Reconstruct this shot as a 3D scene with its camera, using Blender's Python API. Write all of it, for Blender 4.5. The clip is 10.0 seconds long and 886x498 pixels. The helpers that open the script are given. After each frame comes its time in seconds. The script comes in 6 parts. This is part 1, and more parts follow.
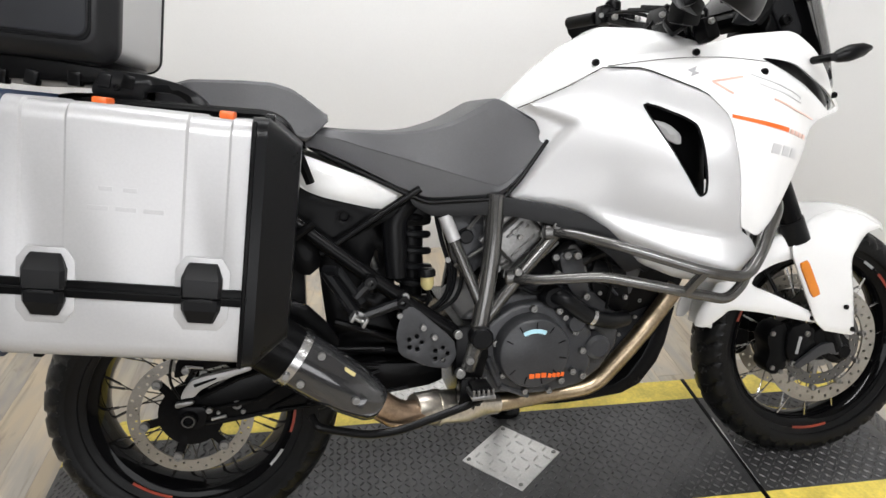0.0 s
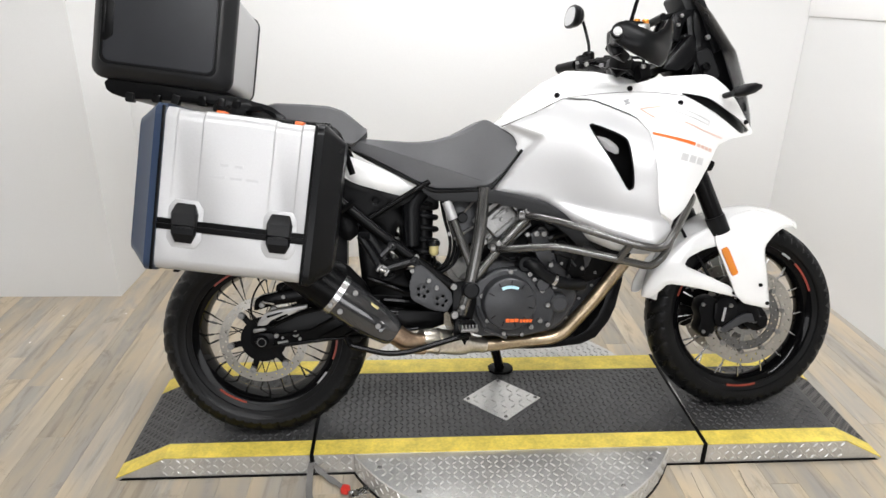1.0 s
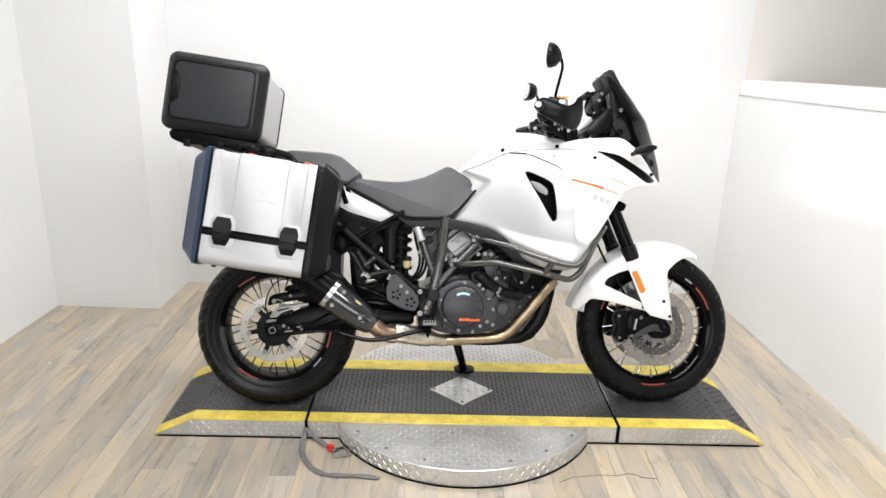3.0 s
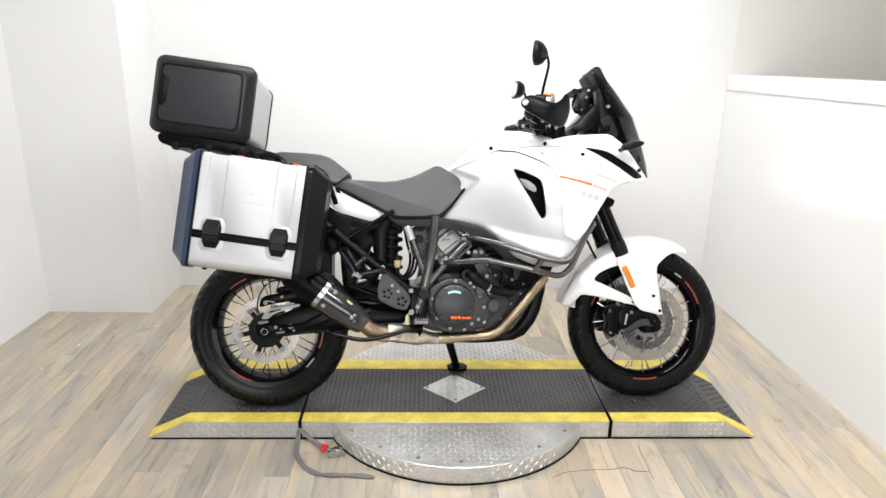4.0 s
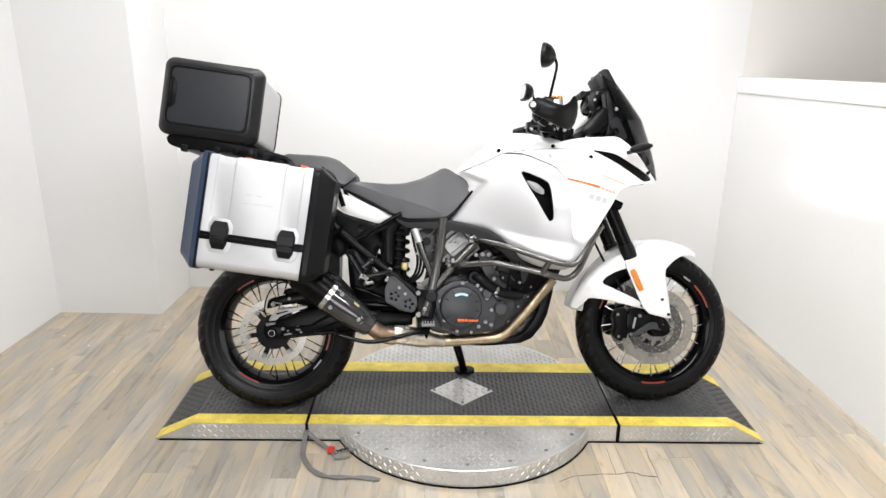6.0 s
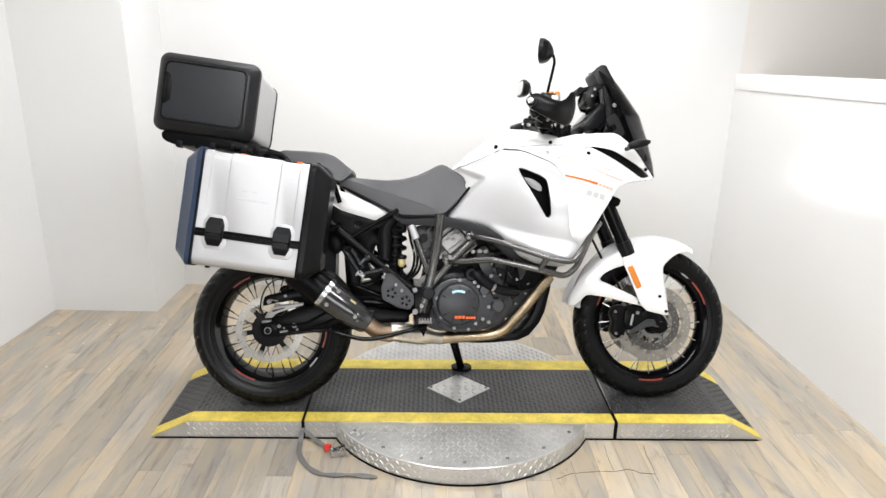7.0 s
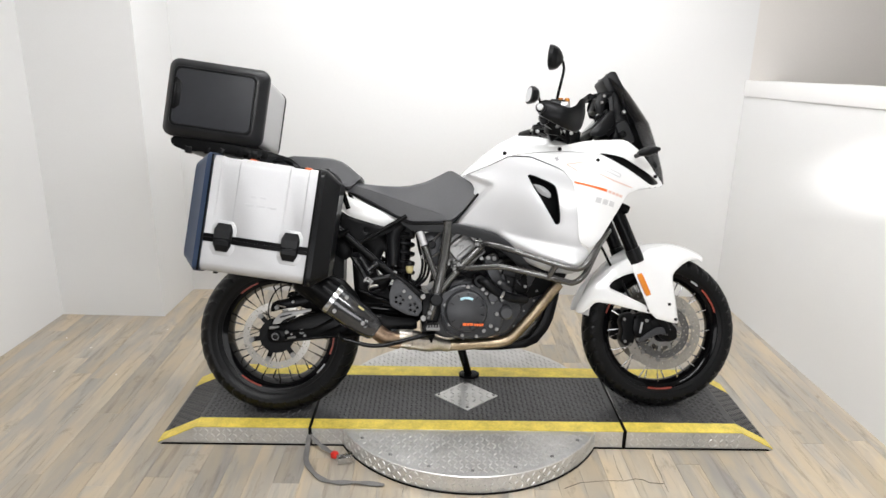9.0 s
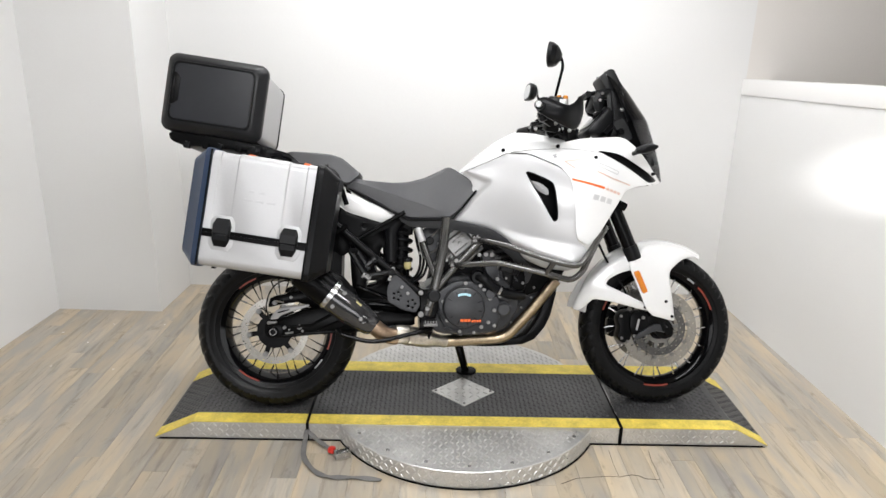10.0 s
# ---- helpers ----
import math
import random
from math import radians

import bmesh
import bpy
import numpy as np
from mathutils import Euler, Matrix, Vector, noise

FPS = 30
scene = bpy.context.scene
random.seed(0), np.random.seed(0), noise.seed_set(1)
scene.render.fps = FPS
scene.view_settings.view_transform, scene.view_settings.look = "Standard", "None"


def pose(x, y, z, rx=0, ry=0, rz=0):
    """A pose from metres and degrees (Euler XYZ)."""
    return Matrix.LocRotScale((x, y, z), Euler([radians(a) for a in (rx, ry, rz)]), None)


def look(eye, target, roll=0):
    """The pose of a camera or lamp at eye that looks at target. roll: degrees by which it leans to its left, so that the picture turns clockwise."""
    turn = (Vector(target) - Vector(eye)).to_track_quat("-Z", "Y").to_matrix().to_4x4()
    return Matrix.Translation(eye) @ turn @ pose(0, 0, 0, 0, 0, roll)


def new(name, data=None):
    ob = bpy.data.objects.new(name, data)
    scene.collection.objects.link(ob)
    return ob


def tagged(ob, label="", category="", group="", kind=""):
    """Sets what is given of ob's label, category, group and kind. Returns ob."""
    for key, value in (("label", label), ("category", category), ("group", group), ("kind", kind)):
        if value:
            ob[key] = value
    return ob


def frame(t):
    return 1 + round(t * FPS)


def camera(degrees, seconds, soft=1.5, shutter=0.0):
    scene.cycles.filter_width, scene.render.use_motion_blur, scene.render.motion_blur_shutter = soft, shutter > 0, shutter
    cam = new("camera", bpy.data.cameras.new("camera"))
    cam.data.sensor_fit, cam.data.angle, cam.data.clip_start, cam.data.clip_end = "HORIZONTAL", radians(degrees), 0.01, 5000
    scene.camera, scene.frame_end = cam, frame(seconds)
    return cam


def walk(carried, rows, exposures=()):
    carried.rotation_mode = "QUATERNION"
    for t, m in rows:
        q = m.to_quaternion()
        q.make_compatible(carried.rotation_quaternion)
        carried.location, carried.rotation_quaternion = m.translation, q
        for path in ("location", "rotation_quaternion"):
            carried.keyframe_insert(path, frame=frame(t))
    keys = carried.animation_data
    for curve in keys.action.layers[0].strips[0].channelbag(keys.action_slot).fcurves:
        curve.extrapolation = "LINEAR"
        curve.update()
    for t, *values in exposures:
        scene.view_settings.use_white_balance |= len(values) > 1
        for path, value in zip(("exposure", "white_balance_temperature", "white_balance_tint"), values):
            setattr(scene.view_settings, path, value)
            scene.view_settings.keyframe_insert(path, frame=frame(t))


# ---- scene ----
cam = camera(65.9, 10.0)
PATH = [
    (0, (0.223, -1.125, 1.418), (0.487, 0.644, 0.523), 1.2),
    (0.5, (0.206, -1.486, 1.466), (0.463, 0.31, 0.624), 2.1),
    (1, (0.3, -1.744, 1.494), (0.407, 0.096, 0.717), 0.7),
    (1.5, (0.34, -2.019, 1.523), (0.41, -0.139, 0.844), 0.6),
    (2, (0.332, -2.25, 1.57), (0.396, -0.348, 0.954), 0.5),
    (2.5, (0.433, -2.376, 1.573), (0.471, -0.471, 0.964), 2.1),
    (4, (0.479, -2.418, 1.572), (0.542, -0.514, 0.963), 1.0),
    (4.5, (0.485, -2.419, 1.577), (0.528, -0.513, 0.975), 0.8),
    (5, (0.488, -2.415, 1.575), (0.535, -0.508, 0.976), 0.9),
    (5.5, (0.492, -2.417, 1.573), (0.521, -0.509, 0.974), 0.9),
    (7, (0.491, -2.403, 1.562), (0.533, -0.498, 0.954), 1.0),
    (7.5, (0.491, -2.396, 1.567), (0.525, -0.487, 0.972), 1.1),
    (8, (0.492, -2.387, 1.565), (0.523, -0.479, 0.966), 1.1),
    (8.5, (0.489, -2.386, 1.56), (0.523, -0.478, 0.962), 1.2),
    (9, (0.481, -2.392, 1.563), (0.506, -0.482, 0.97), 1.1),
    (9.5, (0.482, -2.398, 1.562), (0.518, -0.489, 0.966), 1.4),
    (10, (0.473, -2.399, 1.562), (0.51, -0.492, 0.961), 1.5),
]
EXPOSURES = [(0.0, -0.2), (1.0, -0.08), (2.5, 0.08), (5.0, 0.1), (7.5, 0.02), (10.0, -0.2)]
walk(cam, [(t, look(eye, target, roll)) for t, eye, target, roll in PATH], EXPOSURES)

# ---------------------------------------------------------------- light
world = bpy.data.worlds.new("room_air")
scene.world = world
world.use_nodes = True
world.node_tree.nodes["Background"].inputs[0].default_value = (0.9, 0.95, 1.0, 1)
world.node_tree.nodes["Background"].inputs[1].default_value = 0.05


def area_lamp(name, eye, target, w, h, watts, colour):
    d = bpy.data.lights.new(name, "AREA")
    d.shape, d.size, d.size_y, d.energy, d.color = "RECTANGLE", w, h, watts, colour
    ob = new(name, d)
    ob.matrix_world = look(eye, target)
    return ob


LAMP = (0.99, 0.995, 1.015)
area_lamp("ceiling_light_back", (0.75, 0.75, 2.67), (0.75, 0.8, 0.0), 2.2, 0.4, 46, LAMP)
area_lamp("ceiling_light_front", (0.7, -1.6, 2.66), (0.65, 0.4, 0.4), 2.2, 0.5, 106, LAMP)
# Unseen fill lamp added behind the camera to brighten the bike's near side.
area_lamp("studio_panel", (0.45, -3.1, 1.2), (0.55, 1.0, 0.75), 2.4, 0.8, 30, LAMP)
# Added narrow beam that draws the bright patch on the low wall; lamp unseen.
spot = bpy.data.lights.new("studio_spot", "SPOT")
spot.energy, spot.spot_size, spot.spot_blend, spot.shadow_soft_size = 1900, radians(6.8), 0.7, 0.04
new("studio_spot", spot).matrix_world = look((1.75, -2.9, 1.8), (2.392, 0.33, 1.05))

# ---------------------------------------------------------------- materials
def material(name, base, rough=0.5, metal=0.0, var=0.12, scale=6.0, fine=90.0, bump=0.15, coat=0.0, stretch=(1, 1, 1), rvar=0.12, dist=0.002, spec=0.5):
    """Surface with two scales of variation in colour, gloss and relief."""
    m = bpy.data.materials.new(name)
    m.use_nodes = True
    nt = m.node_tree
    N, L = nt.nodes, nt.links
    b = N["Principled BSDF"]
    b.inputs["Metallic"].default_value = metal
    b.inputs["Coat Weight"].default_value = coat
    b.inputs["Coat Roughness"].default_value = 0.06
    b.inputs["Specular IOR Level"].default_value = spec
    tc = N.new("ShaderNodeTexCoord")
    mp = N.new("ShaderNodeMapping")
    mp.inputs["Scale"].default_value = stretch
    L.new(tc.outputs["Object"], mp.inputs[0])
    big, small = N.new("ShaderNodeTexNoise"), N.new("ShaderNodeTexNoise")
    for n, sc, det in ((big, scale, 3.0), (small, fine, 4.0)):
        n.inputs["Scale"].default_value = sc
        n.inputs["Detail"].default_value = det
        L.new(mp.outputs[0], n.inputs["Vector"])
    mixf = N.new("ShaderNodeMath")
    mixf.operation = "MULTIPLY_ADD"
    mixf.inputs[1].default_value = 0.4
    L.new(small.outputs[0], mixf.inputs[0])
    half = N.new("ShaderNodeMath")
    half.operation = "MULTIPLY"
    half.inputs[1].default_value = 0.6
    L.new(big.outputs[0], half.inputs[0])
    L.new(half.outputs[0], mixf.inputs[2])
    ramp = N.new("ShaderNodeValToRGB")
    ramp.color_ramp.elements[0].position, ramp.color_ramp.elements[1].position = 0.3, 0.7
    ramp.color_ramp.elements[0].color = (*[c * (1 - var) for c in base], 1)
    ramp.color_ramp.elements[1].color = (*[min(1.0, c * (1 + var)) for c in base], 1)
    L.new(mixf.outputs[0], ramp.inputs[0])
    L.new(ramp.outputs[0], b.inputs["Base Color"])
    rr = N.new("ShaderNodeMapRange")
    rr.inputs["To Min"].default_value, rr.inputs["To Max"].default_value = max(0.02, rough - rvar), min(1, rough + rvar)
    L.new(mixf.outputs[0], rr.inputs["Value"])
    L.new(rr.outputs[0], b.inputs["Roughness"])
    bp = N.new("ShaderNodeBump")
    bp.inputs["Strength"].default_value, bp.inputs["Distance"].default_value = bump, dist
    L.new(small.outputs[0], bp.inputs["Height"])
    L.new(bp.outputs[0], b.inputs["Normal"])
    return m


def wood_material():
    """Vinyl boards printed with mottled tan and grey grain; every board is shifted in the print."""
    m = material("vinyl_wood", (0.48, 0.43, 0.35), 0.42, 0, 0.2, 1.4, 40, 0.06, 0, (1, 1, 1), 0.1, 0.0008)
    nt = m.node_tree
    N, L = nt.nodes, nt.links
    b = N["Principled BSDF"]
    info, tc = N.new("ShaderNodeObjectInfo"), N.new("ShaderNodeTexCoord")
    comb, add = N.new("ShaderNodeCombineXYZ"), N.new("ShaderNodeVectorMath")
    for k in range(3):
        L.new(info.outputs["Random"], comb.inputs[k])
    add.operation = "MULTIPLY_ADD"
    add.inputs[1].default_value = (37, 53, 11)
    L.new(comb.outputs[0], add.inputs[0])
    L.new(tc.outputs["Object"], add.inputs[2])

    def grain(scale, stretch, detail, a, b_, rough=0.6):
        mp, n, r = N.new("ShaderNodeMapping"), N.new("ShaderNodeTexNoise"), N.new("ShaderNodeMapRange")
        mp.inputs["Scale"].default_value = stretch
        n.inputs["Scale"].default_value, n.inputs["Detail"].default_value, n.inputs["Roughness"].default_value = scale, detail, rough
        n.inputs["Distortion"].default_value = 0.6
        L.new(add.outputs[0], mp.inputs[0])
        L.new(mp.outputs[0], n.inputs["Vector"])
        r.inputs["From Min"].default_value, r.inputs["From Max"].default_value = a, b_
        L.new(n.outputs[0], r.inputs["Value"])
        return r.outputs[0]

    def mix(kind, fac, a, c):
        x = N.new("ShaderNodeMix")
        x.data_type, x.blend_type = "RGBA", kind
        for s, v in ((x.inputs[0], fac), (x.inputs[6], a), (x.inputs[7], c)):
            if isinstance(v, (tuple, float)):
                s.default_value = v
            else:
                L.new(v, s)
        return x.outputs[2]

    col = mix("MIX", grain(2.0, (3.8, 0.8, 1), 3, 0.38, 0.64), (0.55, 0.46, 0.33, 1), (0.4, 0.375, 0.335, 1))
    col = mix("MIX", grain(3.4, (4.6, 0.55, 1), 4, 0.52, 0.85), col, (0.62, 0.555, 0.43, 1))
    col = mix("MIX", grain(7.0, (5, 0.5, 1), 5, 0.54, 0.88), col, (0.17, 0.145, 0.115, 1))
    col = mix("MIX", grain(3.0, (2.2, 1.3, 1), 6, 0.6, 0.8, 0.7), col, (0.2, 0.165, 0.125, 1))
    tone = N.new("ShaderNodeValToRGB")
    e = tone.color_ramp.elements
    e[0].color, e[1].color = (0.74, 0.74, 0.75, 1), (1.1, 1.08, 1.05, 1)
    L.new(info.outputs["Random"], tone.inputs[0])
    L.new(mix("MULTIPLY", 1.0, col, tone.outputs[0]), b.inputs["Base Color"])
    return m


def carbon_material():
    m = material("carbon_weave", (0.03, 0.03, 0.032), 0.16, 0, 0.2, 8, 60, 0.03, 1.0, (1, 1, 1), 0.06, 0.001, 0.3)
    nt = m.node_tree
    N, L = nt.nodes, nt.links
    ch = N.new("ShaderNodeTexWave")
    ch.inputs["Scale"].default_value = 130
    ch.wave_type, ch.bands_direction = "BANDS", "DIAGONAL"
    tc = [n for n in N if n.type == "TEX_COORD"][0]
    L.new(tc.outputs["Object"], ch.inputs["Vector"])
    mr = N.new("ShaderNodeValToRGB")
    mr.color_ramp.elements[0].color, mr.color_ramp.elements[1].color = (0.005, 0.005, 0.0055, 1), (0.04, 0.04, 0.042, 1)
    L.new(ch.outputs[0], mr.inputs[0])
    L.new(mr.outputs[0], N["Principled BSDF"].inputs["Base Color"])
    return m


def glass_material(name, tint, rough=0.03, alpha=0.75):
    m = bpy.data.materials.new(name)
    m.use_nodes = True
    nt = m.node_tree
    b = nt.nodes["Principled BSDF"]
    b.inputs["Base Color"].default_value = (*tint, 1)
    b.inputs["Roughness"].default_value = rough
    b.inputs["Alpha"].default_value = alpha
    b.inputs["Specular IOR Level"].default_value = 0.2
    return m


WALL = material("wall_paint", (0.74, 0.738, 0.73), 0.6, 0, 0.025, 0.9, 160, 0.06)
WALL_FAR = material("far_wall_paint", (0.62, 0.57, 0.52), 0.65, 0, 0.05, 1.2, 160, 0.06)
WALL_UNSEEN = material("unseen_dark_wall", (0.2, 0.2, 0.205), 0.6, 0, 0.08, 1.2, 160, 0.06)
WALL_FALLOFF = material("falloff_wall_paint", (0.72, 0.69, 0.655), 0.62, 0, 0.04, 1.0, 160, 0.06)
CEIL = material("ceiling_paint", (0.75, 0.74, 0.72), 0.8, 0, 0.03, 1.0, 120, 0.1)
TRIM = material("trim_paint", (0.82, 0.81, 0.8), 0.45, 0, 0.02, 2.0, 120, 0.04)
WOOD = wood_material()
SUB = material("subfloor", (0.06, 0.05, 0.04), 0.9)
MAT_BLACK = material("rubber_mat", (0.051, 0.051, 0.052), 0.36, 0, 0.5, 6, 120, 0.2, 0, (1, 1, 1), 0.14, 0.002, 0.5)
YELLOW = material("yellow_tape", (0.77, 0.61, 0.11), 0.5, 0, 0.3, 18, 120, 0.25)
PLATE = material("tread_plate", (0.6, 0.595, 0.58), 0.36, 0.7, 0.2, 7, 140, 0.12, 0, (1, 1, 1), 0.14)
TYRE = material("tyre_rubber", (0.0035, 0.0036, 0.0039), 0.36, 0, 0.4, 14, 150, 0.25, 0, (1, 1, 1), 0.14, 0.002, 0.17)
RIMBLACK = material("rim_black", (0.0025, 0.0025, 0.0028), 0.06, 0, 0.2, 9, 100, 0.02, 0, (1, 1, 1), 0.03, 0.001, 0.12)
STEEL = material("brushed_steel", (0.5, 0.5, 0.5), 0.25, 1.0, 0.12, 10, 160, 0.05)
BOLTM = material("worn_bolt_steel", (0.27, 0.268, 0.262), 0.42, 1.0, 0.2, 40, 200, 0.1)
DARKSTEEL = material("grey_coated_steel", (0.12, 0.118, 0.115), 0.22, 0.8, 0.15, 9, 150, 0.06)
DISCM = material("brake_steel", (0.36, 0.345, 0.315), 0.3, 1.0, 0.14, 12, 180, 0.06)
ALU = material("pannier_aluminium", (0.47, 0.47, 0.475), 0.42, 0.4, 0.06, 4, 220, 0.05, 0, (1, 1, 1), 0.07)
CAST = material("cast_aluminium", (0.23, 0.228, 0.224), 0.34, 0.85, 0.3, 18, 140, 0.35)
PLASTIC = material("black_plastic", (0.003, 0.003, 0.0033), 0.33, 0, 0.25, 10, 200, 0.2, 0, (1, 1, 1), 0.1, 0.001, 0.09)
PLASTIC_G = material("grey_black_plastic", (0.0055, 0.0057, 0.0063), 0.3, 0, 0.2, 8, 220, 0.12, 0, (1, 1, 1), 0.1, 0.001, 0.14)
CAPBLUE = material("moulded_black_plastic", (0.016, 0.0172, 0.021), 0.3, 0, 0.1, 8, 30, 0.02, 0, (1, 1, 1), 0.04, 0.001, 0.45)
SATIN = material("satin_black_metal", (0.004, 0.004, 0.0043), 0.24, 0.1, 0.2, 10, 160, 0.08, 0, (1, 1, 1), 0.1, 0.001, 0.1)
ENGINE = material("engine_grey_coat", (0.034, 0.035, 0.038), 0.34, 0.1, 0.25, 14, 160, 0.2, 0, (1, 1, 1), 0.1, 0.001, 0.4)
WHITE = material("white_paint", (0.77, 0.77, 0.765), 0.25, 0, 0.015, 3, 150, 0.01, 0.6, (1, 1, 1), 0.04)
SILVER = material("silver_paint", (0.5, 0.5, 0.503), 0.36, 0.2, 0.03, 3, 300, 0.02, 0.25, (1, 1, 1), 0.04)
SEATM = material("seat_vinyl", (0.062, 0.062, 0.066), 0.5, 0, 0.12, 12, 260, 0.3, 0, (1, 1, 1), 0.06, 0.001, 0.45)
ORANGE = material("orange_decal", (0.75, 0.13, 0.015), 0.4, 0, 0.06)
REDDECAL = material("rim_red_decal", (0.26, 0.035, 0.018), 0.35, 0, 0.2, 60, 200, 0.0)
CAPGOLD = material("orange_anodised", (0.75, 0.3, 0.05), 0.25, 0.5, 0.08)
AMBER = material("amber_reflector", (0.62, 0.2, 0.02), 0.18, 0, 0.1, 20, 200, 0.1)
PALEDECAL = material("pale_orange_decal", (0.62, 0.4, 0.33), 0.35, 0, 0.05)
GREYDECAL = material("grey_decal", (0.32, 0.32, 0.325), 0.35, 0, 0.05)
LOGOGREY = material("pale_grey_decal", (0.5, 0.5, 0.505), 0.35, 0, 0.05)
PALEBLUE = material("pale_blue_arc", (0.42, 0.68, 0.78), 0.3, 0, 0.06)
GOLD = material("heated_steel", (0.37, 0.295, 0.2), 0.32, 1.0, 0.4, 14, 120, 0.08)
TAN = material("stained_steel", (0.6, 0.56, 0.5), 0.34, 1.0, 0.35, 16, 120, 0.1)
BROWN = material("scorched_steel", (0.36, 0.26, 0.18), 0.36, 1.0, 0.35, 16, 120, 0.1)
CAPGREY = material("moulded_grey_plastic", (0.011, 0.0113, 0.0122), 0.4, 0, 0.12, 8, 200, 0.08, 0, (1, 1, 1), 0.08, 0.001, 0.22)
# Black plastic of the rear cap with a blue reflection put into its base.
CAPREAR = material("black_plastic_blue_reflection", (0.019, 0.034, 0.07), 0.3, 0, 0.12, 8, 200, 0.05, 0, (1, 1, 1), 0.06, 0.001, 0.35)
CARBON = carbon_material()
MIRROR = material("mirror_glass", (0.66, 0.67, 0.68), 0.04, 1.0, 0.01, 3, 20, 0.0, 0, (1, 1, 1), 0.01)
SMOKE = glass_material("smoked_screen", (0.004, 0.004, 0.0045), 0.05, 0.84)
SMOKE_L = glass_material("clear_screen_edge", (0.03, 0.03, 0.032), 0.06, 0.6)
CABLE = material("grey_cable", (0.16, 0.155, 0.15), 0.6, 0, 0.2)
REDPL = material("red_plastic", (0.6, 0.03, 0.02), 0.4, 0, 0.1)
FLUID = material("brake_fluid", (0.5, 0.43, 0.2), 0.2, 0, 0.1)


# ---------------------------------------------------------------- shape helpers
def finish(bm, name, mat, parent=None, label="", smooth=35):
    bmesh.ops.recalc_face_normals(bm, faces=bm.faces)
    me = bpy.data.meshes.new(name)
    bm.to_mesh(me)
    bm.free()
    me.materials.append(mat)
    if smooth:
        me.shade_smooth()
        me.set_sharp_from_angle(angle=radians(smooth))
    ob = new(name, me)
    if parent:
        ob.parent = parent
    if label:
        tagged(ob, label)
    return ob


def part(name, bm, mat, parent, label="", smooth=35):
    return finish(bm, name, mat, parent, label, smooth)


def share(name, src, parent, m, label=""):
    ob = new(name, src.data)
    ob.parent = parent
    ob.matrix_basis = m
    if label:
        tagged(ob, label)
    return ob


def box(bm, size, m=None, bevel=0.004, seg=2):
    r = bmesh.ops.create_cube(bm, size=1.0)
    vs = r["verts"]
    bmesh.ops.scale(bm, vec=size, verts=vs)
    if bevel:
        es = list({e for v in vs for e in v.link_edges})
        rb = bmesh.ops.bevel(bm, geom=es, offset=min(bevel, min(size) * 0.45), segments=seg, profile=0.6, affect="EDGES")
        vs = list({v for f in rb["faces"] for v in f.verts} | {v for v in vs if v.is_valid})
    if m:
        bmesh.ops.transform(bm, matrix=m, verts=vs)
    return bm


def prism(bm, prof, y0, y1, bevel=0.004, seg=2, m=None):
    """Outline in x and z, drawn out from y0 to y1."""
    vs = [bm.verts.new((x, y0, z)) for x, z in prof]
    f = bm.faces.new(vs)
    ex = bmesh.ops.extrude_face_region(bm, geom=[f], use_keep_orig=True)
    top = [v for v in ex["geom"] if isinstance(v, bmesh.types.BMVert)]
    bmesh.ops.translate(bm, vec=(0, y1 - y0, 0), verts=top)
    allv = vs + top
    if bevel:
        es = list({e for v in allv for e in v.link_edges})
        rb = bmesh.ops.bevel(bm, geom=es, offset=bevel, segments=seg, profile=0.6, affect="EDGES")
        allv = list({v for f in rb["faces"] for v in f.verts} | {v for v in allv if v.is_valid})
    if m:
        bmesh.ops.transform(bm, matrix=m, verts=allv)
    return bm


def lathe(bm, prof, n=48, m=None, a0=0.0, a1=2 * math.pi, closed=True):
    """Profile of (radius, y) turned about the y axis."""
    full = abs(a1 - a0 - 2 * math.pi) < 1e-6
    cols = []
    for i in range(n if full else n + 1):
        a = a0 + (a1 - a0) * i / n
        cols.append([bm.verts.new((r * math.cos(a), y, r * math.sin(a))) for r, y in prof])
    k = len(prof)
    for i in range(n):
        p, q = cols[i], cols[(i + 1) % len(cols)]
        for j in range(k if closed else k - 1):
            bm.faces.new((p[j], p[(j + 1) % k], q[(j + 1) % k], q[j]))
    if not full and closed:
        bm.faces.new(cols[0])
        bm.faces.new(cols[-1])
    if m:
        bmesh.ops.transform(bm, matrix=m, verts=[v for c in cols for v in c])
    return bm


def spline(pts, n=6):
    P = [Vector(p) for p in pts]
    out = []
    for i in range(len(P) - 1):
        a, b, c, d = P[max(i - 1, 0)], P[i], P[i + 1], P[min(i + 2, len(P) - 1)]
        for k in range(n):
            t = k / n
            out.append(0.5 * ((2 * b) + (c - a) * t + (2 * a - 5 * b + 4 * c - d) * t * t + (3 * b - a - 3 * c + d) * t ** 3))
    out.append(P[-1])
    return out


def rounded(pts, r=0.03, n=5):
    """Straight runs with rounded bends."""
    P = [Vector(p) for p in pts]
    out = [P[0]]
    for a, b, c in zip(P, P[1:], P[2:]):
        d1, d2 = (a - b), (c - b)
        k = min(r, d1.length * 0.45, d2.length * 0.45)
        s, e = b + d1.normalized() * k, b + d2.normalized() * k
        for i in range(n + 1):
            t = i / n
            out.append(s * (1 - t) ** 2 + b * 2 * t * (1 - t) + e * t * t)
    out.append(P[-1])
    return out


